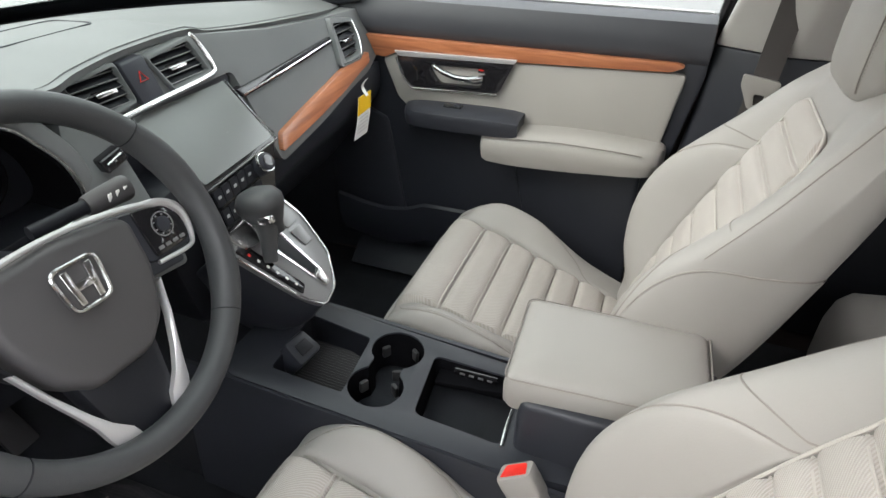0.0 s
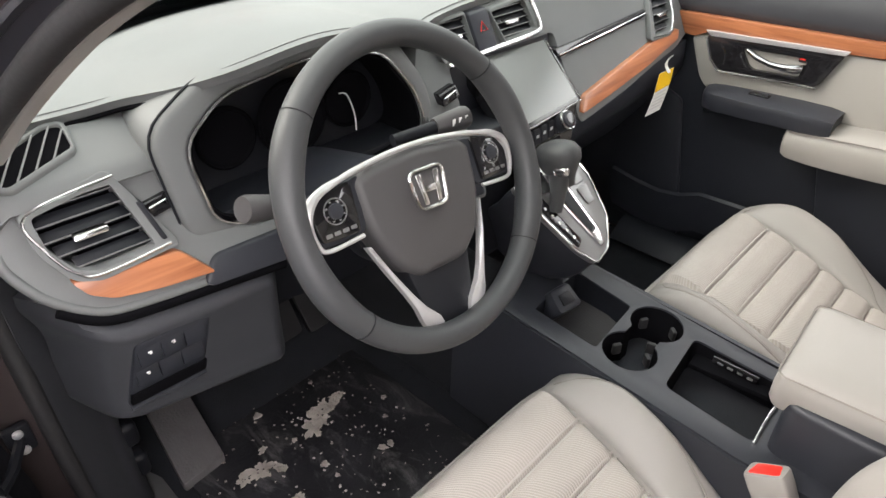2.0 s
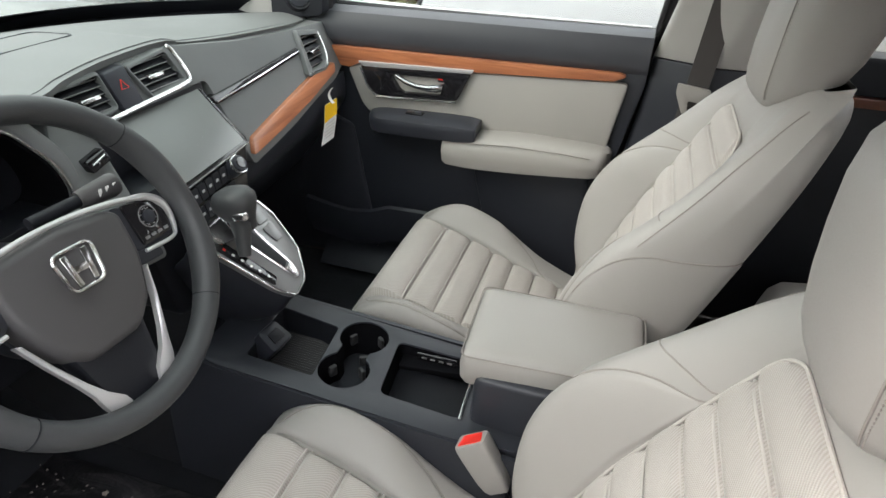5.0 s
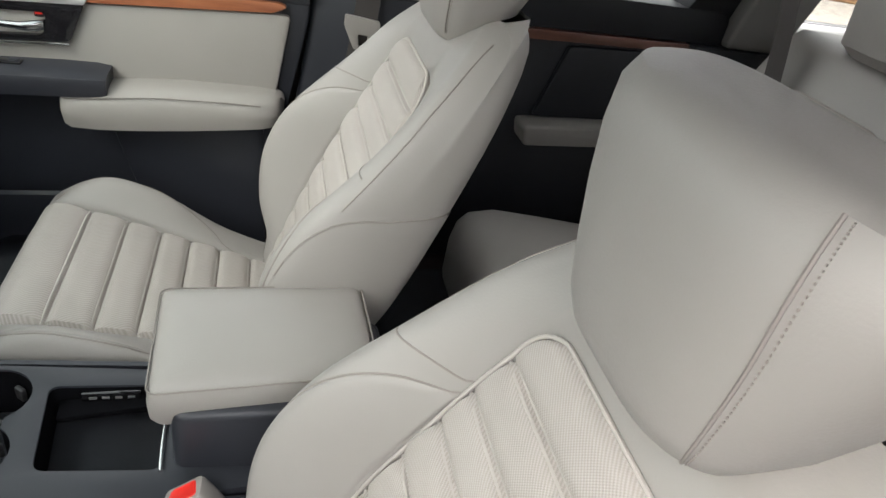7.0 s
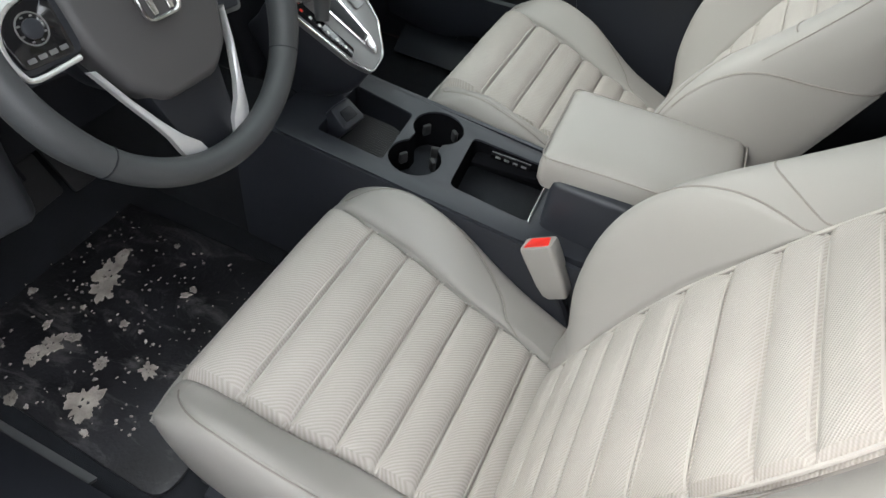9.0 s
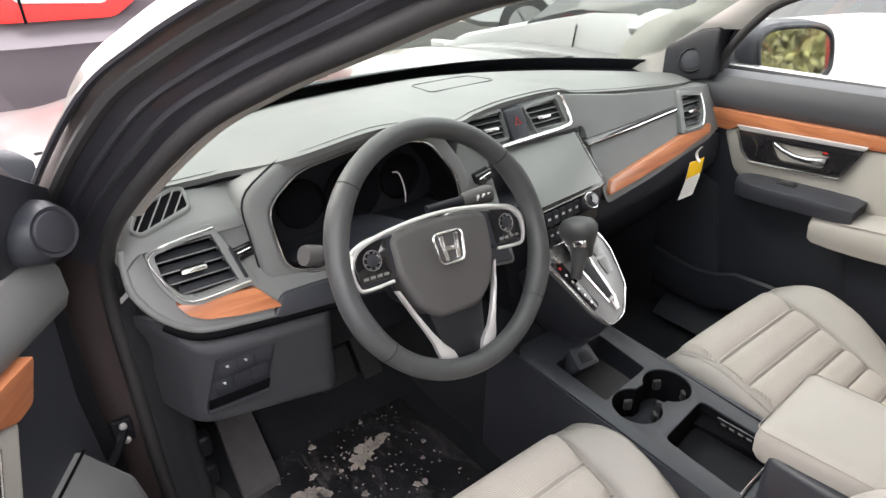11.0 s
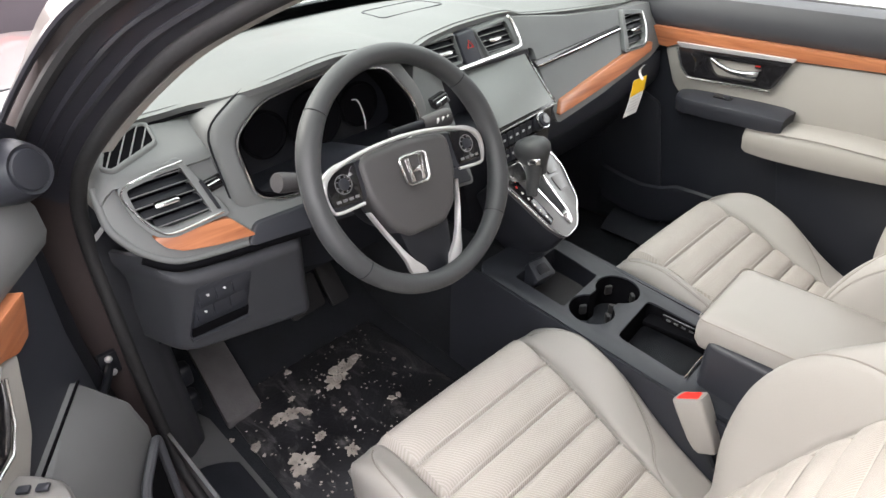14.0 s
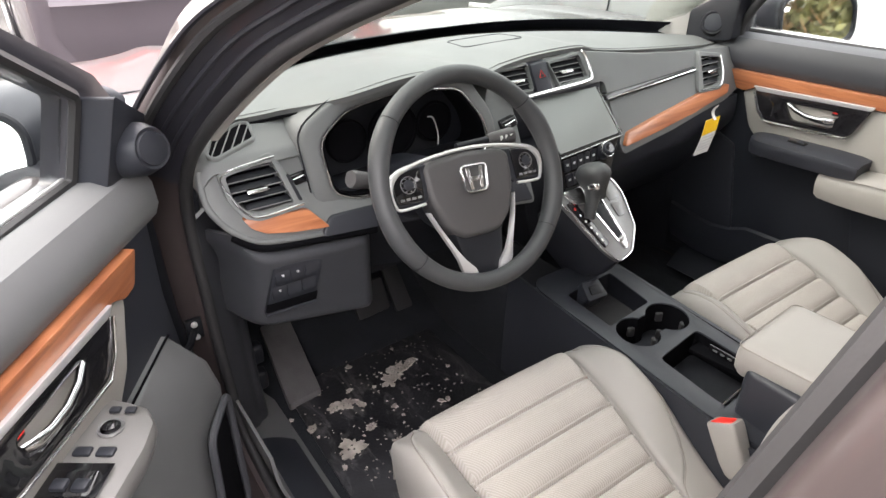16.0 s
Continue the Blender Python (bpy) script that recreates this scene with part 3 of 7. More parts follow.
part("button", moved(loft([[(x * k, y * k, z) for x, y in rnd([(-0.021, -0.011), (0.021, -0.011), (0.017, 0.012), (-0.017, 0.012)], 0.004)] for k, z in ((1.0, -0.006), (1.0, 0.0008), (0.95, 0.0016), (0.80, 0.0006))]), B), RED, housing, "red release button")
part("stem", tube([B @ Vector((0, 0, -0.09)), B @ Vector((0, 0, -0.12)), (-0.128, -0.09, 0.50)], 0.007, 8), BLACK, buckle)


# ---- dashboard ----
def fascia(x, z):
    """Depth of the dashboard's face."""
    mid = interp(abs(x), [(0.0, -0.022), (0.2, -0.018), (0.35, -0.012), (0.55, 0.0), (0.75, 0.004)])
    return 0.602 + 0.52 * (z - 0.966) + mid


def on_face(co):
    """Carries an outline drawn in x and z onto the sloping face; its y counts from the face."""
    return Vector((co.x, fascia(co.x, co.z) + co.y, co.z))


def hood(x):
    """Swell of the pad over the instruments."""
    return math.exp(-((x + 0.35) / 0.17) ** 4)


def pad_front(x):
    y = interp(x, [(-0.74, 0.735), (-0.68, 0.712), (-0.60, 0.704), (-0.56, 0.690), (-0.52, 0.640), (-0.48, 0.600), (-0.35, 0.590), (-0.22, 0.592), (-0.16, 0.612), (-0.10, 0.640), (0.0, 0.655), (0.2, 0.668), (0.4, 0.668), (0.6, 0.672), (0.74, 0.70)])
    z = interp(x, [(-0.74, 1.096), (-0.68, 1.099), (-0.60, 1.101), (-0.56, 1.107), (-0.52, 1.122), (-0.48, 1.138), (-0.35, 1.155), (-0.24, 1.145), (-0.17, 1.130), (-0.10, 1.128), (0.0, 1.132), (0.15, 1.128), (0.2, 1.115), (0.35, 1.096), (0.55, 1.078), (0.74, 1.06)])
    return y, z


dashboard = thing("dashboard", (0, 0.9, 0.36), "charcoal soft-touch dashboard with wood trim and chrome-edged vents", "dashboard")


def dash_top(u, v):
    x = -0.745 + 1.49 * u
    y0, z0 = pad_front(x)
    y1 = 1.20 - 0.42 * abs(x / 0.745) ** 3.0
    z1 = 1.065 - 0.02 * abs(x / 0.745) ** 2
    if v < 0.12:
        t = v / 0.12
        return (x, y0 + 0.012 * (1 - math.sin(t * math.pi / 2)) * 0 + 0.004 * (1 - t) , z0 - 0.011 * (1 - math.sin(t * math.pi / 2)))
    t = (v - 0.12) / 0.88
    swell = 0.018 * math.sin(math.pi * t) + 0.012 * hood(x) * (1 - t) ** 2 * math.sin(math.pi * min(1, t * 2))
    return (x, y0 + (y1 - y0) * t, z0 + (z1 - z0) * t + swell)


top_pad = part("top_pad", sheet(dash_top, 96, 30, 0.012), DASH, dashboard)
part("seam", tube([(x, pad_front(x)[0] + 0.0010, pad_front(x)[1] - 0.0120) for x in np.linspace(-0.735, -0.535, 28)], 0.0030, 6), SHADEGAP, top_pad)
part("seam", tube([(x, pad_front(x)[0] + 0.0010, pad_front(x)[1] - 0.0120) for x in np.linspace(0.17, 0.72, 30)], 0.0020, 6), BLACK, top_pad)


def dash_z(x, y):
    """Height of the top pad at x and y."""
    v = min(1.0, max(0.0, (y - pad_front(x)[0]) / (1.20 - 0.42 * abs(x / 0.745) ** 3.0 - pad_front(x)[0])))
    return dash_top((x + 0.745) / 1.49, 0.12 + 0.88 * v)[2]


part("sensor_outline", tube([(x, y, dash_z(x, y) + 0.0005) for x, y in rnd([(-0.06, 0.83), (0.12, 0.83), (0.14, 0.95), (-0.03, 0.95)], 0.02)], 0.0016, 6, True), DARK, top_pad)
part("cowl_strip", sheet(lambda u, v: (-0.70 + 1.40 * u, 1.21 + 0.10 * v - 0.45 * abs(2 * u - 1) ** 3, 1.06 + 0.01 * v), 30, 3, 0.01), BLACK, dashboard)

# face behind vents and trims
SIDE_HOLE = [(0.619, 1.045), (0.701, 1.034), (0.699, 1.002), (0.683, 0.977), (0.660, 0.969), (0.600, 0.971)]


def side_vent(s, pts):
    """The passenger's vent sits a little further in than the driver's."""
    return pts if s < 0 else [(x - 0.043, z + 0.010) for x, z in pts]


MID_HOLES = ([(-0.121, 1.111), (-0.032, 1.117), (-0.031, 1.070), (-0.103, 1.065)], [(0.030, 1.111), (0.123, 1.117), (0.136, 1.070), (0.048, 1.065)])
FACE = [(-0.735, 1.048), (-0.738, 0.998), (-0.712, 0.950), (-0.666, 0.922), (-0.563, 0.910), (-0.46, 0.902), (-0.095, 0.86), (-0.09, 1.052), (0.195, 1.052), (0.20, 0.894), (0.40, 0.909), (0.655, 0.936), (0.735, 0.960), (0.735, 1.058), (0.55, 1.068), (0.35, 1.088), (0.15, 1.119), (-0.12, 1.121), (-0.158, 1.06), (-0.165, 0.975), (-0.32, 0.948), (-0.48, 0.946), (-0.530, 0.966), (-0.545, 1.048)]
part("face", prism(rnd(FACE, 0.012), 'y', 0.0, 0.10, 0.004, cut=3, holes=[rnd([(s * x, z) for x, z in side_vent(s, SIDE_HOLE)], 0.005, 2) for s in (-1, 1)] + [rnd(h, 0.004, 2) for h in MID_HOLES], warp=on_face), DASH, dashboard)
part("side_ledge", sheet(lambda u, v: (-0.738 + 0.215 * u, 0.632 + 0.090 * v, 1.0515 + 0.045 * v - 0.010 * max(0, 1 - v / 0.15) ** 2 - 0.02 * (max(0, 0.12 - u) / 0.12) ** 2), 20, 16, 0.01), DASH, dashboard)
part("lower_lip", tube([on_face(Vector((p.x, 0.004, p.y))) for p in curve_pts([(-0.736, 1.044, 0), (-0.740, 0.998, 0), (-0.729, 0.970, 0), (-0.712, 0.949, 0), (-0.690, 0.932, 0), (-0.664, 0.921, 0), (-0.61, 0.914, 0), (-0.55, 0.909, 0)], 6)], 0.006, 10), DASH, dashboard)


def knee(u, v):
    """Panel under the vents: a front face with a rounded fold into a side that runs back to the door frame."""
    fold = 0.20
    left = interp(v, [(0.0, -0.708), (0.15, -0.694), (0.35, -0.690), (1.0, -0.696)])
    right = -0.452 + 0.020 * v
    f = max(0.0, (u - fold) / (1 - fold))
    x = left + (right - left) * f
    top_z = interp(x, [(-0.715, 0.950), (-0.690, 0.932), (-0.664, 0.920), (-0.61, 0.913), (-0.56, 0.908), (-0.45, 0.901)]) - 0.012
    low_z = 0.722 - 0.055 * f
    y = interp(v, [(0.0, 0.606), (0.05, 0.582), (0.11, 0.573), (0.2, 0.577), (0.5, 0.592), (0.8, 0.604), (0.93, 0.614), (1.0, 0.66)])
    t = max(0.0, (fold - u) / fold)
    y += 0.012 * max(0.0, 1 - f / 0.12) ** 2 + 0.05 * max(0, (f - 0.85) / 0.15) ** 2 + 0.10 * t
    return (x - 0.034 * t ** 0.8, y, top_z + (low_z - top_z) * v - 0.02 * t * (1 - v))


# dark slab added where the face under the binnacle lies in shade
part("shade_fascia", prism(rnd([(-0.566, 0.912), (-0.545, 0.936), (-0.12, 0.935), (-0.10, 0.868), (-0.46, 0.900), (-0.56, 0.906)], 0.010), 'y', -0.006, 0.02, 0.005, cut=3, warp=on_face), DARK, dashboard)
knee_panel = part("knee_panel", sheet(knee, 40, 28, 0.012), KNEE, dashboard)
# black tube puts in the shade of the groove below the lip
part("groove_shade", tube([on_face(Vector((p.x, 0.012, p.y - 0.010))) for p in curve_pts([(-0.712, 0.949, 0), (-0.690, 0.932, 0), (-0.664, 0.921, 0), (-0.61, 0.914, 0), (-0.55, 0.909, 0), (-0.46, 0.902, 0)], 6)], 0.010, 10), SHADEGAP, dashboard)
part("column_cover", sheet(lambda u, v: (-0.46 + 0.34 * u, 0.60 + 0.05 * v + 0.05 * abs(2 * u - 1) ** 2, 0.90 - 0.16 * v), 12, 8, 0.02), BLACK, dashboard)


def glove(u, v):
    x = 0.13 + 0.59 * u
    y = interp(v, [(0, 0.575), (0.15, 0.572), (0.3, 0.60), (0.6, 0.68), (0.85, 0.76), (1, 0.84)])
    z = interp(v, [(0, 0.905), (0.08, 0.878), (0.15, 0.842), (0.3, 0.80), (0.6, 0.70), (0.85, 0.62), (1, 0.58)])
    return (x, y + 0.02 * u, z + (0.036 + 0.02 * v) * u * (1 - v))


part("glovebox_door", sheet(glove, 24, 20, 0.02), DARK, dashboard)
part("under_panel", sheet(lambda u, v: (-0.72 + 1.44 * u, 0.74 + 0.36 * v, 0.70 - 0.06 * v), 8, 4, 0.02), BLACK, dashboard)

# switch bank under the vent
def on_knee(c):
    return Vector((c.x, c.y + 0.5755 + 0.225 * (0.880 - c.z), c.z))


bank = part("switch_bank", prism(rnd([(-0.662, 0.872), (-0.565, 0.866), (-0.588, 0.757), (-0.684, 0.763)], 0.008), 'y', -0.004, 0.02, 0.003, warp=on_knee), DARK, dashboard)
for i in range(3):
    for j in range(2):
        x, z = -0.648 + 0.0285 * i - 0.007 * j, 0.851 - 0.033 * j - 0.001 * i
        part("button", moved(box((0, 0, 0), (0.0276, 0.005, 0.032), 0.0012), Matrix.Translation(on_knee(Vector((x, -0.0035, z))))), DARK, bank)
        if (j == 0 and i < 2) or (j == 1 and i == 0):
            part("mark", box(on_knee(Vector((x, -0.0064, z + 0.002))), (0.0045, 0.001, 0.0012)), WHITE, bank)
            part("mark", box(on_knee(Vector((x + 0.001, -0.0064, z - 0.001))), (0.0030, 0.001, 0.0016)), WHITE, bank)
part("coin_slot", prism(rnd([(-0.679, 0.792), (-0.580, 0.786), (-0.583, 0.766), (-0.682, 0.772)], 0.004), 'y', -0.0055, 0.0, 0.001, warp=on_knee), SHADEGAP, bank)
part("slot_lip", tube([on_knee(Vector((x, -0.005, z))) for x, z in ((-0.683, 0.768), (-0.585, 0.762))], 0.004, 8), DARK, bank)


def air_vent(outline, hole, slats, tab, chrome_line, parent):
    v = part("vent_frame", prism(outline, 'y', -0.012, 0.02, 0.003, holes=[hole], warp=on_face), DASH, parent)
    xs = [p[0] for p in hole]
    zs = [p[1] for p in hole]
    # black plate puts the shade deep in the duct into colour
    part("duct", prism(hole, 'y', 0.028, 0.04, 0.0, warp=on_face), SHADEGAP, v)
    for i in range(slats):
        z = min(zs) + (max(zs) - min(zs)) * (i + 0.5) / slats
        cross = [p for p in range(len(hole)) if (hole[p][1] - z) * (hole[(p + 1) % len(hole)][1] - z) <= 0]
        ends = []
        for p in cross:
            (x0, z0), (x1, z1) = hole[p], hole[(p + 1) % len(hole)]
            ends.append(x0 + (x1 - x0) * ((z - z0) / (z1 - z0) if z1 != z0 else 0.5))
        if len(ends) < 2:
            continue
        a, b = min(ends), max(ends)
        part("slat", prism(rnd([(a, z - 0.0015), (b, z - 0.0015), (b, z + 0.0015), (a, z + 0.0012)], 0.0004, 1), 'y', -0.003, 0.008, 0.0, warp=lambda c: on_face(c) + Vector((0, 0, 0.55 * (c.y)))), BLACK, v)
        # satin bead added as the highlight along the slat's front edge
        part("slat_highlight", tube([on_face(Vector((a + (b - a) * k / 4, -0.0035, z - 0.001))) for k in range(5)], 0.0009, 5), SATIN, v)
    part("tab", prism(rnd([(tab[0] - 0.018, tab[1] - 0.0028), (tab[0] + 0.018, tab[1] - 0.0028), (tab[0] + 0.018, tab[1] + 0.0028), (tab[0] - 0.018, tab[1] + 0.0028)], 0.002, 2), 'y', -0.012, 0.004, 0.001, warp=on_face), CHROME, v, "chrome vent tab")
    if chrome_line:
        part("chrome_edge", tube([on_face(Vector((p.x, -0.012, p.y))) for p in curve_pts([(x, z, 0) for x, z in chrome_line], 6)], 0.0017, 8), CHROME, v, "chrome vent edging")
    return v


for s in (-1, 1):
    o = [(s * x, z) for x, z in side_vent(s, [(0.615, 1.056), (0.712, 1.040), (0.708, 1.000), (0.690, 0.968), (0.665, 0.959), (0.575, 0.964)])]
    hl = [(s * x, z) for x, z in side_vent(s, SIDE_HOLE)]
    air_vent(rnd(o, 0.008), rnd(hl, 0.005, 2), 5, (s * (0.655 if s < 0 else 0.612), 1.004 if s < 0 else 1.014), [(s * x, z) for x, z in side_vent(s, [(0.612, 1.049), (0.703, 1.038), (0.701, 1.002), (0.684, 0.974), (0.660, 0.965), (0.585, 0.969)][1 if s > 0 else 0:])], dashboard)
part("vent_wheel", prism(rnd([(-0.602, 1.018), (-0.596, 1.018), (-0.586, 0.975), (-0.592, 0.975)], 0.002), 'y', -0.014, 0.0, 0.001, warp=on_face), BLACK, dashboard)
# side-glass defroster
def on_ledge(c):
    return Vector((c.x, c.y, c.z + 1.062 + 0.5 * (c.y - 0.652)))


GR = [(-0.628, 0.668), (-0.622, 0.708), (-0.642, 0.711), (-0.697, 0.690), (-0.720, 0.655), (-0.706, 0.642)]
SL = [(-0.631, 0.673), (-0.628, 0.704), (-0.643, 0.706), (-0.695, 0.686), (-0.714, 0.656), (-0.705, 0.648)]
defrost = part("defroster_grille", prism(rnd(GR, 0.008), 'z', -0.004, 0.005, 0.002, holes=[rnd(SL, 0.004, 2)], warp=on_ledge), DASH, dashboard)
# black inlay on the ledge in place of the slot's shade
part("duct", prism(rnd(SL, 0.004, 2), 'z', -0.002, 0.0012, warp=on_ledge), SHADEGAP, defrost)


def chord(poly, p, way):
    """Where the line through p along way enters and leaves a convex outline."""
    hits = []
    for (x0, y0), (x1, y1) in zip(poly, poly[1:] + poly[:1]):
        ex, ey = x1 - x0, y1 - y0
        den = way[0] * ey - way[1] * ex
        if abs(den) > 1e-9:
            t = ((x0 - p[0]) * ey - (y0 - p[1]) * ex) / den
            k = ((x0 - p[0]) * way[1] - (y0 - p[1]) * way[0]) / den
            if 0 <= k <= 1:
                hits.append(t)
    return (min(hits), max(hits)) if len(hits) > 1 else None


for i in range(7):
    at = (-0.712 + 0.0125 * i, 0.690 - 0.004 * i)
    ends = chord(SL, at, (0.60, 0.80))
    if ends:
        q = [on_ledge(Vector((at[0] + 0.60 * t, at[1] + 0.80 * t, 0.0035))) for t in ends]
        part("fin", tube([q[0], q[0].lerp(q[1], 0.5), q[1]], 0.0011, 6), SATIN, defrost)

# wood trims
part("wood_trim", prism(rnd([(-0.694, 0.968), (-0.683, 0.950), (-0.662, 0.938), (-0.615, 0.929), (-0.550, 0.922), (-0.580, 0.957)], 0.006), 'y', -0.010, 0.01, 0.003, warp=on_face), WOOD, dashboard)
part("wood_trim", prism(rnd([(0.676, 0.974), (0.660, 0.955), (0.506, 0.934), (0.333, 0.921), (0.204, 0.912), (0.226, 0.938), (0.324, 0.950), (0.443, 0.961), (0.545, 0.971)], 0.006), 'y', -0.010, 0.01, 0.003, cut=2, warp=on_face), WOOD, dashboard)
part("gloss_strip", prism(rnd([(0.180, 1.026), (0.548, 1.033), (0.548, 1.021), (0.184, 1.012)], 0.002), 'y', -0.006, 0.01, 0.002, cut=2, warp=on_face), GLOSS, dashboard)
part("chrome_line", tube([on_face(Vector((0.186 + 0.358 * t, -0.007, 1.0165 + 0.010 * t))) for t in np.linspace(0, 1, 14)], 0.002, 6), CHROME, dashboard)

# centre vents
for x0, x1, tab in ((-0.125, -0.030, -0.075), (0.026, 0.125, 0.07)):
    o = [(x0, 1.116), (x1, 1.122), (x1 + (0.015 if x0 > 0 else 0), 1.068), (x0 + 0.02, 1.060)]
    hl = [(x0 + 0.004, 1.111), (x1 - 0.002, 1.117), (x1 + (0.011 if x0 > 0 else -0.001), 1.070), (x0 + 0.022, 1.065)]
    air_vent(rnd(o, 0.006), rnd(hl, 0.004, 2), 5, (tab + 0.008, 1.09), None, dashboard)
part("chrome_edge", tube([on_face(Vector((p.x, -0.013, p.y))) for p in curve_pts([(-0.10, 1.056, 0), (0.0, 1.061, 0), (0.125, 1.064, 0), (0.146, 1.075, 0), (0.140, 1.115, 0), (0.132, 1.124, 0)], 6)], 0.004, 8), CHROME, dashboard, "chrome vent edging")
hazard = part("hazard_switch", prism(rnd([(-0.026, 1.118), (0.022, 1.120), (0.020, 1.062), (-0.024, 1.060)], 0.005), 'y', -0.014, 0.01, 0.003, warp=on_face), DARK, dashboard)
part("triangle", tube([on_face(Vector((x, -0.0145, z))) for x, z in ((-0.009, 1.090), (0.007, 1.090), (-0.001, 1.103))], 0.0009, 5, True), RED, hazard, "red hazard triangle")

# display and climate strip
SC = [(-0.040, 0.641, 1.053), (0.172, 0.641, 1.047), (0.168, 0.543, 0.953), (-0.014, 0.543, 0.941)]


def on_screen(u, v, d):
    """u to the right, v down the display, d proud of it."""
    a, b, c, e = [Vector(p) for p in SC]
    p = a.lerp(b, u).lerp(e.lerp(c, u), v)
    n = (b - a).cross(e - a).normalized()
    return p + (n if n.y < 0 else -n) * d


display = part("display", prism(rnd([(-0.02, -0.03), (1.02, -0.03), (1.03, 1.03), (-0.03, 1.03)], 0.05), 'z', -0.025, 0.0, 0.0, warp=lambda c: on_screen(c.x, c.y, c.z)), GLOSS, dashboard)
part("glass", prism(rnd([(0.0, 0.0), (1.0, 0.0), (1.0, 0.98), (0.0, 0.98)], 0.03), 'z', 0.0, 0.002, 0.0, warp=lambda c: on_screen(c.x, c.y, c.z)), GLAREGLASS, display, "switched-off display glass with sky glare greyed into its colour")
part("rim", tube([on_screen(u, v, 0.0005) for u, v in ((-0.03, 1.04), (1.04, 1.04), (1.03, -0.035), (-0.02, -0.035))], 0.002, 6), CHROME, display)
part("backing", prism(rnd([(-0.085, 1.05), (0.19, 1.05), (0.19, 0.93), (-0.05, 0.90)], 0.01), 'y', 0.632, 0.70, 0.004), DARK, display)


def on_strip(u, v, d):
    a, b, c, e = [Vector(p) for p in ((-0.020, 0.541, 0.939), (0.166, 0.541, 0.952), (0.128, 0.520, 0.876), (-0.012, 0.520, 0.864))]
    p = a.lerp(b, u).lerp(e.lerp(c, u), v)
    n = (b - a).cross(e - a).normalized()
    return p + (n if n.y < 0 else -n) * d


climate = part("climate_panel", prism(rnd([(0, 0), (1, 0), (1, 1), (0, 1)], 0.06), 'z', -0.03, 0.0, 0.0, warp=lambda c: on_strip(c.x, c.y, c.z)), GLOSS, dashboard)
for i in range(6):
    for j in range(2):
        part("button", prism(rnd([(0.04 + 0.115 * i, 0.12 + 0.42 * j), (0.14 + 0.115 * i, 0.12 + 0.42 * j), (0.14 + 0.115 * i, 0.46 + 0.42 * j), (0.04 + 0.115 * i, 0.46 + 0.42 * j)], 0.02, 2), 'z', 0.0, 0.004, 0.0, warp=lambda c: on_strip(c.x, c.y, c.z)), BLACK, climate)
        part("mark", prism([(0.07 + 0.115 * i, 0.25 + 0.42 * j), (0.11 + 0.115 * i, 0.25 + 0.42 * j), (0.11 + 0.115 * i, 0.31 + 0.42 * j), (0.07 + 0.115 * i, 0.31 + 0.42 * j)], 'z', 0.004, 0.0045, 0.0, warp=lambda c: on_strip(c.x, c.y, c.z)), SILVER, climate)
part("lower_edge", tube([on_strip(u, 1.02, 0.002) for u in (0, 0.5, 1)], 0.002, 6), CHROME, climate)
KN = Matrix.Translation((0.108, 0.528, 0.930)) @ Vector((0.0, -0.78, 0.62)).to_track_quat('Z', 'Y').to_matrix().to_4x4()
knob = part("temperature_knob", lathe([(0.0165, -0.012), (0.0165, 0.012), (0.015, 0.017), (0.012, 0.018)], 28, KN), DARK, dashboard)
part("ring", lathe([(0.0172, 0.007), (0.0178, 0.009), (0.0178, 0.012), (0.0170, 0.0135)], 28, KN), CHROME, knob)
part("cap", lathe([(0.011, 0.017), (0.010, 0.0195), (0.004, 0.020)], 24, KN), GLOSS, knob)
part("centre_panel", prism(rnd([(-0.095, 0.96), (0.205, 0.96), (0.16, 0.80), (0.09, 0.70), (-0.06, 0.70), (-0.10, 0.85)], 0.02), 'y', 0.555, 0.66, 0.01), BLACK, dashboard)

# instrument binnacle
BO = [(-0.572, 1.085), (-0.500, 1.132), (-0.355, 1.150), (-0.215, 1.132), (-0.150, 1.045), (-0.140, 0.955), (-0.30, 0.925), (-0.50, 0.925), (-0.560, 0.950)]
BI = [(-0.538, 1.065), (-0.480, 1.110), (-0.355, 1.127), (-0.235, 1.108), (-0.178, 1.035), (-0.170, 0.975), (-0.32, 0.952), (-0.48, 0.950), (-0.528, 0.970)]


def lean(c):
    return Vector((c.x, c.y + 0.22 * max(0.0, c.z - 1.0) + 0.3 * max(0.0, 0.955 - c.z) + 0.05 * ((c.x + 0.36) / 0.2) ** 2 * 0.3, c.z))


cluster = part("instrument_binnacle", prism(rnd(BO, 0.03), 'y', 0.585, 0.70, 0.008, 3, holes=[rnd(BI, 0.025)], cut=1, warp=lean), DASH, dashboard)
part("seam", tube([lean(Vector((x, 0.594, z))) for x, z in rnd([(-0.20, 1.136), (-0.215, 1.1335), (-0.355, 1.1515), (-0.500, 1.1335), (-0.573, 1.0855), (-0.5615, 0.949), (-0.50, 0.924)], 0.03)[6:]], 0.0017, 6), BLACK, cluster)
part("rim", tube([lean(Vector((x, 0.5855, z))) for x, z in rnd(BI, 0.025)], 0.0022, 6, True), CHROME, cluster)
# black lining and dials colour in the shade inside the binnacle
part("liner", prism(rnd([(-0.354 + (x + 0.354) * 0.998, 1.03 + (z - 1.03) * 0.998) for x, z in BI], 0.025), 'y', 0.592, 0.672, 0.0, holes=[rnd([(-0.354 + (x + 0.354) * 0.965, 1.03 + (z - 1.03) * 0.955) for x, z in BI], 0.025)], cut=1, warp=lean), SHADEGAP, cluster)
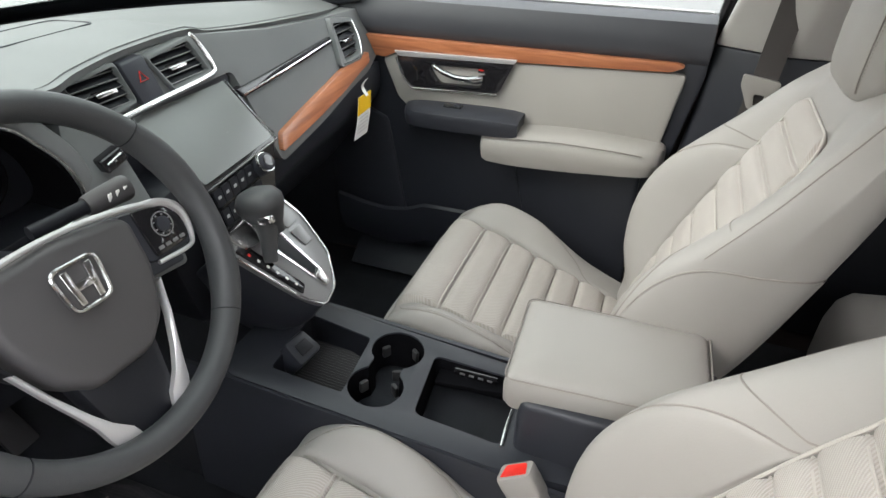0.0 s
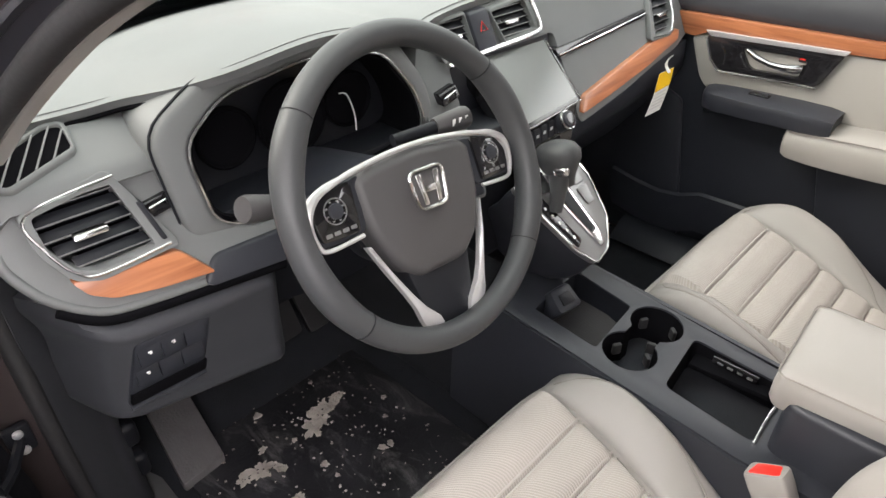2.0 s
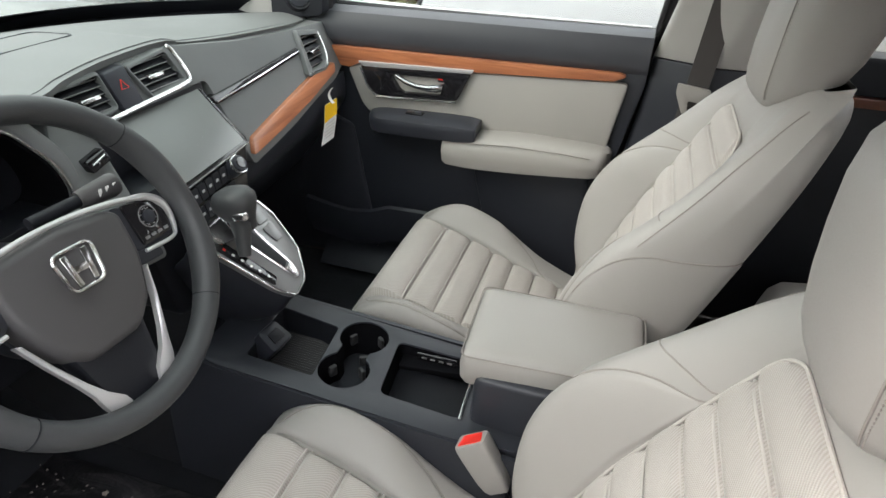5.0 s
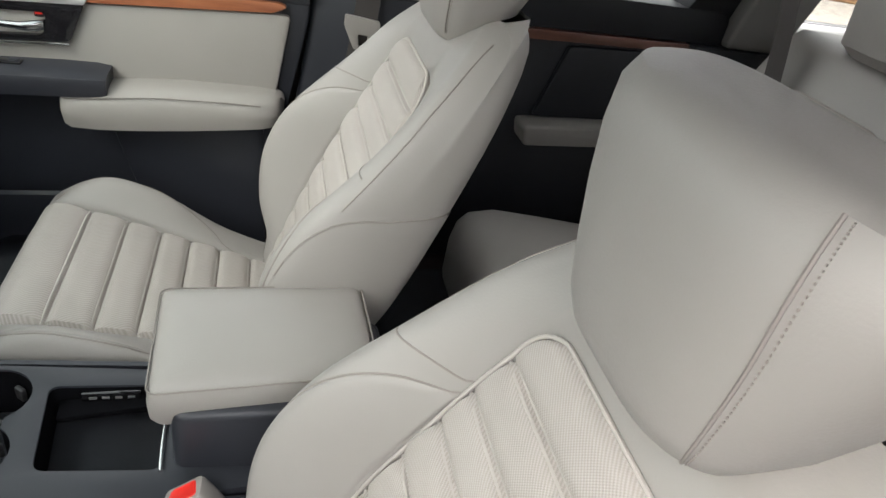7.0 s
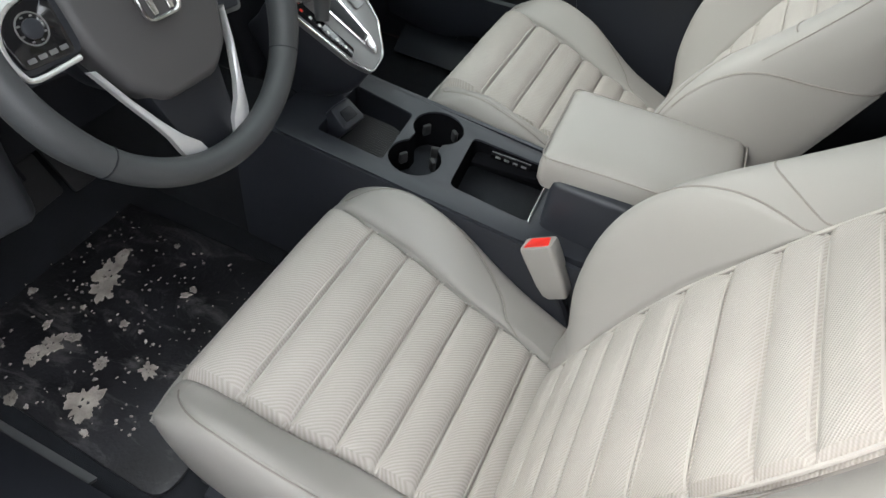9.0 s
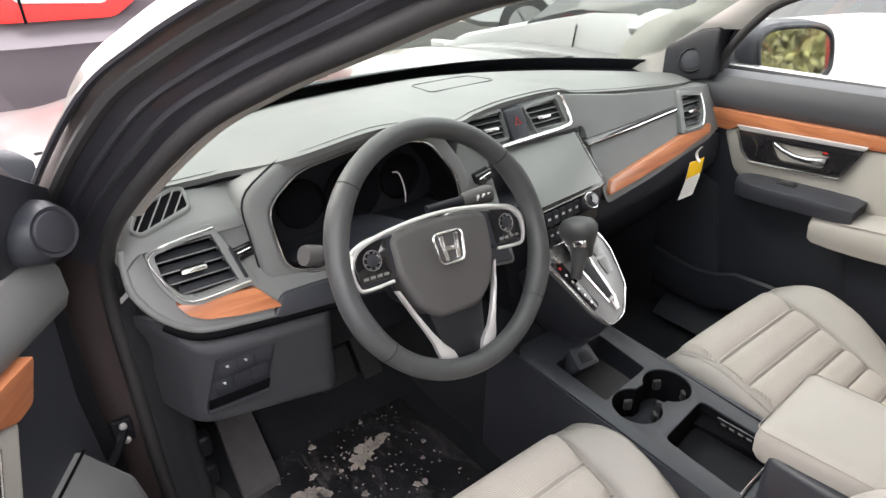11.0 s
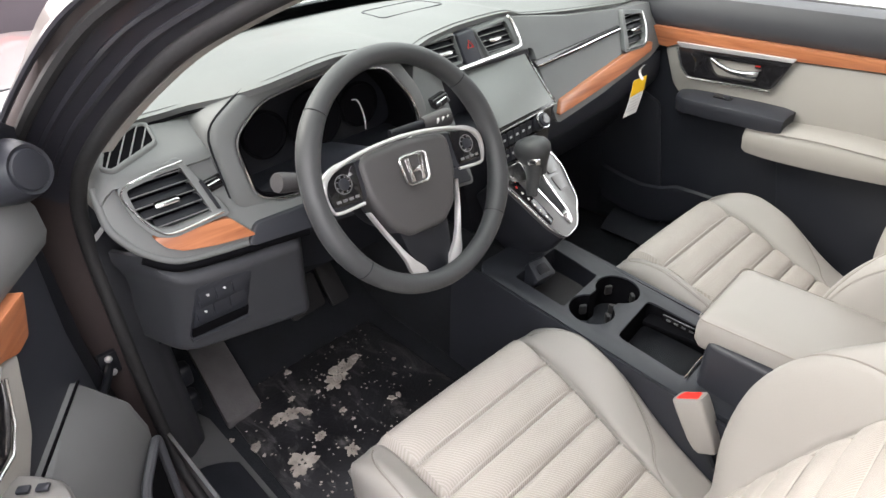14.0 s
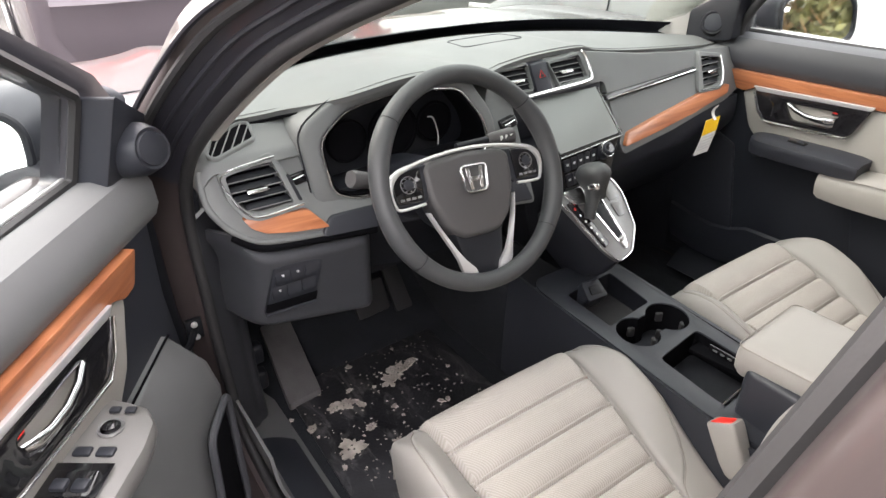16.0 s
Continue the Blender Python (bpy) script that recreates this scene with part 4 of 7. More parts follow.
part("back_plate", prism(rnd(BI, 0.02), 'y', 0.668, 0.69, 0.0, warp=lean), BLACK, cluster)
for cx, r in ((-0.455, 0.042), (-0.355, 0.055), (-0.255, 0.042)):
    part("dial", moved(lathe([(r, 0.0), (r, 0.006), (r - 0.003, 0.008), (r - 0.006, 0.004), (0.002, 0.003)], 40), Matrix.Translation(lean(Vector((cx, 0.667, 1.03)))) @ Euler((radians(90), 0, 0)).to_matrix().to_4x4()), SHADEGAP, cluster)
part("gauge_bar", tube([lean(Vector((p.x, 0.655, p.y))) for p in curve_pts([(-0.275, 1.045, 0), (-0.262, 1.04, 0), (-0.255, 1.015, 0), (-0.255, 0.985, 0)], 5)], 0.0012, 6), WHITE, cluster, "pale gauge segment")
part("sill", prism(rnd([(-0.53, 0.968), (-0.18, 0.976), (-0.18, 0.960), (-0.53, 0.955)], 0.004), 'y', 0.60, 0.665, 0.002, warp=lean), BLACK, cluster)
# small pods beside the binnacle
part("pod", prism(rnd([(-0.604, 1.010), (-0.554, 1.017), (-0.549, 1.001), (-0.597, 0.994)], 0.003), 'y', -0.006, 0.01, 0.002, warp=on_face), GLOSS, dashboard)
part("pod_tab", tube([on_face(Vector((x, -0.007, z))) for x, z in ((-0.590, 1.006), (-0.566, 1.010))], 0.0013, 6), CHROME, dashboard)
part("pod", prism(rnd([(-0.138, 1.024), (-0.098, 1.031), (-0.096, 1.014), (-0.136, 1.007)], 0.003), 'y', -0.014, 0.01, 0.002, warp=on_face), GLOSS, dashboard)
part("pod_tab", tube([on_face(Vector((x, -0.015, z))) for x, z in ((-0.132, 1.018), (-0.104, 1.024))], 0.0018, 6), CHROME, dashboard)

# paper tag on the glovebox
tag = thing("paper_tag", (0.55, 0.575, 0.80), "white and yellow paper tag hanging from the glovebox by a strip", "tag")
TG = [(0.545, 0.566, 0.905), (0.590, 0.556, 0.912), (0.572, 0.560, 0.815), (0.527, 0.572, 0.806)]


def on_tag(u, v, d):
    a, b, c, e = [Vector(p) for p in TG]
    p = a.lerp(b, u).lerp(e.lerp(c, u), v)
    return p + Vector((-0.2, -1, 0)) * (d + 0.004 * math.sin(3 * v))


part("sheet", prism([(0, 0), (0.5, 0.0), (1, 0), (1, 0.5), (1, 1), (0.5, 1), (0, 1), (0, 0.5)], 'z', 0.0, 0.0008, warp=lambda c: on_tag(c.x, c.y, c.z)), WHITE, tag)
part("band", prism([(0, 0), (1, 0), (1, 0.38), (0, 0.42)], 'z', 0.0008, 0.0013, warp=lambda c: on_tag(c.x, c.y, c.z)), YELLOW, tag, "yellow printed band")
for i in range(5):
    part("print", prism([(0.12, 0.48 + 0.09 * i), (0.85, 0.47 + 0.09 * i), (0.85, 0.49 + 0.09 * i), (0.12, 0.50 + 0.09 * i)], 'z', 0.0008, 0.0012, warp=lambda c: on_tag(c.x, c.y, c.z)), SILVER, tag)
part("strip", sheet(lambda u, v: (0.558 + 0.012 * u + 0.006 * v, 0.562 + 0.012 * math.sin(3 * v) - 0.01, 0.945 - 0.04 * v), 2, 6, 0.0008), WHITE, tag)

# ---- steering wheel ----
wheel = thing("steering_wheel", (-0.36, 0.50, 0.90), "black leather steering wheel with silver spokes and button pads", "steering wheel")
TILT_W = radians(26.5)
SW = Matrix.Translation((-0.3605, 0.403, 1.027)) @ Matrix(((1, 0, 0), (0, math.sin(TILT_W), -math.cos(TILT_W)), (0, math.cos(TILT_W), math.sin(TILT_W)))).to_4x4() @ Euler((0, 0, radians(-3.2))).to_matrix().to_4x4()
R0 = 0.173


def rim_ring(a):
    """Section of the rim at angle a; thicker at the thumb rests, flat at the back."""
    thick = 0.0165 + 0.0018 * math.exp(-((abs(math.degrees(math.atan2(math.sin(a), abs(math.cos(a))))) - 25) / 14) ** 2)
    ring = []
    for j in range(14):
        t = 2 * math.pi * j / 14
        r = R0 + thick * 0.92 * math.cos(t)
        ring.append((r * math.cos(a), r * math.sin(a), thick * 1.05 * math.sin(t) - 0.002))
    return ring


def rim_part(a0, a1):
    return moved(loft([rim_ring(radians(a0 + (a1 - a0) * i / 24)) for i in range(25)], True, True), SW)


for a0, a1 in ((40.6, 139.4), (139.9, 219.6), (220.1, 319.9), (320.4, 400.1)):
    part("rim", rim_part(a0, a1), WHEEL, wheel)
for a in (40.35, 139.65, 219.85, 320.15):
    part("seam", moved(tube([Vector(p) * 1.0 for p in rim_ring(radians(a))], 0.0009, 5, True), SW), BLACK, wheel)
# hub
HO = [(-0.088, 0.032), (-0.070, 0.041), (0.0, 0.047), (0.070, 0.041), (0.088, 0.032), (0.086, -0.02), (0.066, -0.070), (0.036, -0.096), (-0.036, -0.096), (-0.066, -0.070), (-0.086, -0.02)]


def crown(c):
    return Vector((c.x, c.y, c.z + 0.010 * (1 - (c.x / 0.09) ** 2) * (1 - (c.y / 0.1) ** 2)))


hub = part("hub_cover", moved(prism(rnd(HO, 0.012), 'z', -0.050, -0.008, 0.010, 4, warp=crown), SW), HUB, wheel)
part("hub_back", moved(prism(rnd([(-0.10, 0.036), (0.10, 0.036), (0.08, -0.05), (0.03, -0.09), (-0.03, -0.09), (-0.08, -0.05)], 0.02), 'z', -0.075, -0.045, 0.006), SW), BLACK, wheel)
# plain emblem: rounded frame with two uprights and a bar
em = [(-0.026, 0.022), (0.026, 0.022), (0.021, -0.022), (-0.021, -0.022)]
emblem = part("emblem", moved(tube([(x, y, 0.0035) for x, y in rnd(em, 0.010)], 0.0022, 6, True), SW), CHROME, wheel, "chrome emblem")
part("emblem_field", moved(prism(rnd(em, 0.010), 'z', -0.004, 0.0025, 0.001), SW), HUB, emblem)
for s in (-1, 1):
    part("upright", moved(prism(rnd([(s * 0.017, 0.018), (s * 0.009, 0.018), (s * 0.0065, -0.018), (s * 0.0135, -0.018)], 0.001, 1), 'z', 0.002, 0.0055, 0.001), SW), CHROME, emblem)
part("crossbar", moved(box((0, -0.0005, 0.0038), (0.017, 0.008, 0.0034), 0.001), SW), CHROME, emblem)
part("chrome_arc", moved(tube([Vector((p.x, p.y, -0.008)) for p in curve_pts([(-0.126, 0.034, 0), (-0.09, 0.043, 0), (-0.03, 0.050, 0), (0.03, 0.050, 0), (0.09, 0.043, 0), (0.126, 0.034, 0)], 6)], 0.0032, 8), SW), SILVER, wheel, "silver arc above the hub")
# spokes
for s in (-1, 1):
    pts = [(s * 0.075, 0.040), (s * 0.150, 0.026), (s * 0.168, 0.012), (s * 0.166, -0.016), (s * 0.140, -0.024), (s * 0.086, -0.022)]
    spoke = part("spoke", moved(prism(rnd(pts, 0.008), 'z', -0.045, -0.012, 0.006), SW), DARK, wheel)
    part("silver_frame", moved(tube([Vector((p.x, p.y, -0.010)) for p in curve_pts([(s * 0.060, 0.046, 0), (s * 0.095, 0.041, 0), (s * 0.126, 0.035, 0), (s * 0.146, 0.023, 0), (s * 0.153, 0.004, 0), (s * 0.149, -0.018, 0), (s * 0.138, -0.026, 0), (s * 0.094, -0.024, 0)], 5)],
                                      [0.0026 + 0.0032 * math.exp(-((i - 15) / 7) ** 2) for i in range(36)], 8), SW), SILVER, spoke, "silver spoke edging")
    plate = part("button_plate", moved(prism(rnd([(s * 0.092, 0.037), (s * 0.134, 0.029), (s * 0.148, 0.010), (s * 0.145, -0.017), (s * 0.095, -0.019)], 0.007), 'z', -0.016, -0.008, 0.002), SW), GLOSS, spoke)
    part("button_ring", moved(tube([(s * 0.120 + 0.0135 * math.cos(t), 0.011 + 0.0135 * math.sin(t), -0.0075) for t in np.linspace(0, 2 * math.pi, 24, endpoint=False)], 0.0008, 6, True), SW), SATIN, plate)
    part("button", moved(lathe([(0.0085, 0), (0.0085, 0.003), (0.006, 0.004)], 20, Matrix.Translation((s * 0.120, 0.011, -0.008))), SW), DARK, plate)
    for k in range(8):
        t = 2 * math.pi * k / 8 + 0.3
        part("mark", moved(box((s * 0.120 + 0.0108 * math.cos(t), 0.011 + 0.0108 * math.sin(t), -0.0076), (0.0026, 0.0016, 0.0008)), SW), SATIN, plate)
    for k in range(4):
        part("mark", moved(box((s * (0.104 + 0.0105 * k), -0.011, -0.0076), (0.0075, 0.004, 0.0012), 0.0004), SW), SATIN, plate)
# lower spoke: black wedge with two silver arms
part("lower_spoke", moved(prism(rnd([(-0.052, -0.070), (0.052, -0.070), (0.034, -0.165), (-0.034, -0.165)], 0.01), 'z', -0.046, -0.016, 0.004), SW), BLACK, wheel)
for s in (-1, 1):
    part("silver_arm", moved(loft([[(s * x + s * wd * a, y + hd * a * 0.25, z + 0.005 * b) for a, b in ((-1, -1), (1, -1), (1, 0.6), (0.4, 1), (-0.4, 1), (-1, 0.6))]
                                   for x, y, z, wd, hd in ((0.088, -0.040, -0.020, 0.003, 0.004), (0.075, -0.075, -0.015, 0.0035, 0.005), (0.060, -0.108, -0.012, 0.0045, 0.005), (0.050, -0.128, -0.011, 0.007, 0.006), (0.040, -0.145, -0.012, 0.013, 0.006), (0.034, -0.160, -0.014, 0.013, 0.006))]), SW), SILVER, wheel, "silver lower spoke arm")
part("column_shroud", loft([[(-0.360 + 0.055 * math.cos(t) * k, y, z + 0.045 * math.sin(t) * k) for t in np.linspace(0, 2 * math.pi, 20, endpoint=False)] for y, z, k in ((0.44, 1.00, 0.9), (0.47, 0.985, 1.15), (0.56, 0.95, 1.35), (0.66, 0.92, 1.5))]), DARK, wheel)
for s, tip in ((-1, (-0.553, 0.470, 1.050)), (1, (-0.222, 0.470, 1.053))):
    root_p = Vector((-0.42, 0.49, 1.0)) if s < 0 else Vector((-0.335, 0.488, 1.048))
    stalk = part("stalk", tube([root_p, root_p.lerp(Vector(tip), 0.5), root_p.lerp(Vector(tip), 0.8)], [0.008, 0.008, 0.010], 12), BLACK, wheel)
    d = (Vector(tip) - root_p).normalized()
    part("stalk_knob", tube([Vector(tip) - d * 0.052, Vector(tip) - d * 0.045, Vector(tip) - d * 0.006, Vector(tip)], [0.0105, 0.0125, 0.0150, 0.0135], 16), HUB, stalk)
    for k in range(3):
        part("mark", box(Vector(tip) - d * ((0.050 if s < 0 else 0.012) + 0.010 * k) + Vector((0, -0.0130, 0.004)), (0.005, 0.001, 0.009), 0.0002), WHITE, stalk)


# ---- centre console ----
console = thing("centre_console", (0.0, 0.1, 0.38), "charcoal centre console with tray, two cup holders and open bin", "console")
CZ = 0.668


def settle(c):
    """The console falls a little towards the rear."""
    return Vector((c.x, c.y, c.z + 0.06 * (c.y - 0.30)))


tray = rnd([(-0.082, 0.420), (0.062, 0.428), (0.050, 0.306), (-0.084, 0.294)], 0.008)
cups = []
for c, a0, a1 in (((0.043, 0.252), -146, 140), ((-0.048, 0.252), 40, 326)):
    for i in range(20):
        t = radians(a0 + (a1 - a0) * i / 19)
        cups.append((c[0] + 0.045 * math.cos(t), c[1] + 0.045 * math.sin(t)))
bin_hole = rnd([(-0.076, 0.176), (0.058, 0.190), (0.062, 0.040), (-0.080, 0.036)], 0.014)
outer = rnd([(-0.122, 0.47), (-0.10, 0.50), (0.09, 0.50), (0.100, 0.43), (0.092, 0.10), (0.085, -0.10), (-0.105, -0.10), (-0.122, 0.04)], 0.012)
top = part("top_frame", prism(outer, 'z', CZ - 0.022, CZ, 0.004, 2, holes=[tray, cups, bin_hole], warp=settle), DARK, console)
part("tray_liner", sheet(lambda u, v: settle(Vector((-0.080 + 0.132 * u, 0.300 + 0.118 * v, CZ - 0.049 + 0.0015 * math.cos(u * 2 * math.pi * 22)))), 132, 2, 0.003), RUBBER, console, "ribbed rubber tray mat")


def well(outline, depth, shrink=0.92):
    cx = sum(p[0] for p in outline) / len(outline)
    cy = sum(p[1] for p in outline) / len(outline)
    def ring(k, z):
        return [settle(Vector((cx + (x - cx) * k, cy + (y - cy) * k, z))) for x, y in outline]
    bm = loft([ring(1.0, CZ - 0.004), ring(0.99, CZ - 0.02), ring(shrink, CZ - depth + 0.01), ring(shrink - 0.06, CZ - depth)], True, False)
    bm.faces.new([bm.verts.new(p) for p in ring(shrink - 0.06, CZ - depth)])
    return bm


part("tray_well", well(tray, 0.058, 0.97), BLACK, console)
# cup and bin wells have their depth shade put into a near-black colour
cup_well = part("cup_well", well(cups, 0.085, 0.90), SHADEGAP, console)
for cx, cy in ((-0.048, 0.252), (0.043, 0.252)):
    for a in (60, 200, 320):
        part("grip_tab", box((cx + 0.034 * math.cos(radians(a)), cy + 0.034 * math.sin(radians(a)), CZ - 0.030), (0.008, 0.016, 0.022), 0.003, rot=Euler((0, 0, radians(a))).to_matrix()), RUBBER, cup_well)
part("bin_well", well(bin_hole, 0.20, 0.97), SHADEGAP, console)
part("bin_ledge", prism(rnd([(0.022, 0.178), (0.056, 0.180), (0.060, 0.048), (0.040, 0.048)], 0.004), 'z', CZ - 0.040, CZ - 0.030, 0.002), SHADEGAP, console)
part("bin_trim", tube([settle(Vector((x, 0.034 + 0.004 * math.sin((x + 0.09) * 20), CZ + 0.003))) for x in np.linspace(-0.084, 0.05, 12)], 0.0028, 8), CHROME, console, "chrome bin lip")
part("port_strip", box((0.053, 0.115, CZ - 0.024), (0.006, 0.075, 0.016), 0.002), GLOSS, console)
for i in range(4):
    part("port", box((0.0495, 0.090 + 0.016 * i, CZ - 0.024), (0.0015, 0.009, 0.004), 0.0005), SATIN, console)
for s, x in ((-1, -0.122), (1, 0.098)):
    def flank(u, v, s=s, x=x):
        y = 0.56 - 0.82 * u
        z = 0.664 + 0.06 * (y - 0.30) - 0.285 * v
        return (x + s * (0.004 + 0.012 * math.sin(v * 1.6)), y, z)
    part("side_panel", sheet(flank, 20, 8, 0.008), DARK, console)
part("side_seam", tube([settle(Vector((-0.1255, y, CZ - 0.018))) for y in np.linspace(0.50, -0.20, 20)], 0.0015, 6), BLACK, console)
# socket cover in the tray
sock = part("socket_holder", moved(prism(rnd([(-0.028, -0.020), (0.028, -0.020), (0.024, 0.026), (-0.024, 0.026)], 0.008), 'z', -0.03, 0.022, 0.005), Matrix.Translation((-0.024, 0.405, 0.662)) @ Euler((radians(35), 0, radians(-8))).to_matrix().to_4x4()), DARK, console)
part("socket_cap", moved(prism(rnd([(-0.015, -0.010), (0.015, -0.010), (0.013, 0.012), (-0.013, 0.012)], 0.004), 'z', 0.022, 0.025, 0.001), Matrix.Translation((-0.024, 0.405, 0.662)) @ Euler((radians(35), 0, radians(-8))).to_matrix().to_4x4()), BLACK, sock)
# armrest
part("armrest_base", prism(rnd([(-0.078, 0.022), (0.100, 0.022), (0.092, -0.25), (-0.078, -0.25)], 0.02), 'z', 0.52, 0.745, 0.012, 3), DARK, console)
lid_rings = []
for inset, z in ((0.018, 0.712), (0.006, 0.716), (0.001, 0.728), (0.0, 0.758), (0.002, 0.774), (0.010, 0.783), (0.024, 0.787), (0.05, 0.790)):
    q = [(-0.074 + inset, 0.046 - inset), (0.124 - inset, 0.054 - inset), (0.132 - inset, -0.225 + inset), (-0.054 + inset, -0.232 + inset)]
    lid_rings.append([(x, y, z + (0.004 if y > 0 and z < 0.73 else 0)) for x, y in rnd(q, 0.016, 5)])
lid = part("armrest_lid", loft(lid_rings), LEATHER, console, "padded ivory leather armrest lid")
part("seam", tube([(x, y, 0.7775) for x, y in rnd([(-0.0725, 0.0450), (0.1225, 0.0530), (0.1305, -0.2240), (-0.0525, -0.2310)], 0.016, 5)], 0.0012, 5, True), SEAM, lid)

# ---- shifter ----
shifter = thing("gear_selector", (0.02, 0.44, 0.70), "silver gear selector panel with leather shift knob below the display", "gear selector")


def on_slope(u, z, d):
    """Across u, at height z on the sloping panel, d proud of it."""
    return Vector((u, 0.363 + (z - 0.756) * 1.22 - d * 0.63, z + d * 0.77))


SP = [(-0.062, 0.872), (0.112, 0.872), (0.119, 0.845), (0.098, 0.793), (0.050, 0.762), (0.004, 0.756), (-0.018, 0.778)]
plate = part("panel", prism(rnd(SP, 0.010), 'z', -0.012, 0.0, 0.004, 2, warp=lambda c: on_slope(c.x, c.y, c.z)), SATIN, shifter)
part("gate", prism(rnd([(-0.046, 0.856), (-0.022, 0.858), (0.006, 0.786), (-0.012, 0.780)], 0.004), 'z', 0.0, 0.0015, 0.0005, warp=lambda c: on_slope(c.x, c.y, c.z)), GLOSS, shifter)
part("slot", prism(rnd([(0.010, 0.866), (0.044, 0.866), (0.050, 0.790), (0.036, 0.786)], 0.004), 'z', 0.0, 0.0015, 0.0005, warp=lambda c: on_slope(c.x, c.y, c.z)), BLACK, shifter)
part("slot_edge", tube([on_slope(x, z, 0.002) for x, z in ((0.004, 0.866), (0.032, 0.783), (0.054, 0.787), (0.049, 0.866))], 0.0026, 6), CHROME, shifter)
part("slot_end", prism(rnd([(0.030, 0.785), (0.058, 0.789), (0.050, 0.770), (0.034, 0.768)], 0.006), 'z', 0.0, 0.004, 0.002, warp=lambda c: on_slope(c.x, c.y, c.z)), CHROME, shifter)
part("base_cover", prism(rnd([(-0.048, 0.872), (0.012, 0.872), (0.004, 0.846), (-0.034, 0.850)], 0.008), 'z', 0.0, 0.012, 0.004, warp=lambda c: on_slope(c.x, c.y, c.z)), CHROME, shifter)
for i in range(6):
    x, z = -0.031 + 0.0048 * i, 0.845 - 0.0105 * i
    part("gear_mark", prism(rnd([(x - 0.0022, z + 0.0018), (x + 0.0022, z + 0.0018), (x + 0.0022, z - 0.0018), (x - 0.0022, z - 0.0018)], 0.0008, 1), 'z', 0.0015, 0.0021, warp=lambda c: on_slope(c.x, c.y, c.z)), RED if i == 0 else WHITE, shifter)
for j in range(2):
    part("button", prism(rnd([(0.068, 0.862 - 0.026 * j), (0.102 - 0.003 * j, 0.862 - 0.026 * j), (0.099 - 0.004 * j, 0.840 - 0.026 * j), (0.070, 0.840 - 0.026 * j)], 0.004), 'z', 0.0, 0.003, 0.001, warp=lambda c: on_slope(c.x, c.y, c.z)), SATIN, shifter)
part("trim", tube([on_slope(x, z, 0.001) for x, z in rnd(SP, 0.010)], 0.0020, 6, True), CHROME, shifter)
part("shell", loft([[on_slope(x * k + 0.012 * (1 - k), z, -d) + Vector((0, dy, dz)) for x, z in rnd(SP, 0.010)] for k, d, dy, dz in ((1.0, 0.010, 0, 0), (1.05, 0.022, 0, 0), (1.06, 0.045, 0.0, -0.005), (1.0, 0.065, 0.01, -0.012), (0.85, 0.085, 0.03, -0.015), (0.7, 0.11, 0.06, -0.02))]), DARK, shifter)
lever = [Vector((-0.010, 0.447, 0.828)), Vector((0.0, 0.453, 0.860)), Vector((0.009, 0.460, 0.885))]
part("stem", tube(lever, [0.011, 0.014, 0.020], 16), WHEEL, shifter)
K = Matrix.Translation((0.014, 0.463, 0.906)) @ Matrix.Scale(1.2, 4) @ Euler((radians(-16), radians(-6), radians(6))).to_matrix().to_4x4()
kr = []
for z, rx, ry, oy in ((-0.034, 0.011, 0.013, 0.0), (-0.022, 0.014, 0.018, 0.002), (-0.008, 0.021, 0.027, 0.004), (0.006, 0.0255, 0.034, 0.004), (0.016, 0.0255, 0.034, 0.003), (0.025, 0.020, 0.028, 0.002), (0.030, 0.011, 0.016, 0.001)):
    kr.append([(rx * math.cos(2 * math.pi * i / 24), oy + ry * math.sin(2 * math.pi * i / 24), z) for i in range(24)])
knob = part("shift_knob", moved(loft(kr), K), WHEEL, shifter, "grey leather shift knob")
part("release", moved(box((-0.019, -0.010, -0.004), (0.014, 0.022, 0.014), 0.005, 3), K), CHROME, knob)


# ---- front doors ----
def tilt_in(s):
    """Window frames lean inward above the belt line."""
    def f(c):
        k = max(0.0, c.z - 1.09)
        return Vector((c.x - s * 0.33 * k, c.y, c.z))
    return f


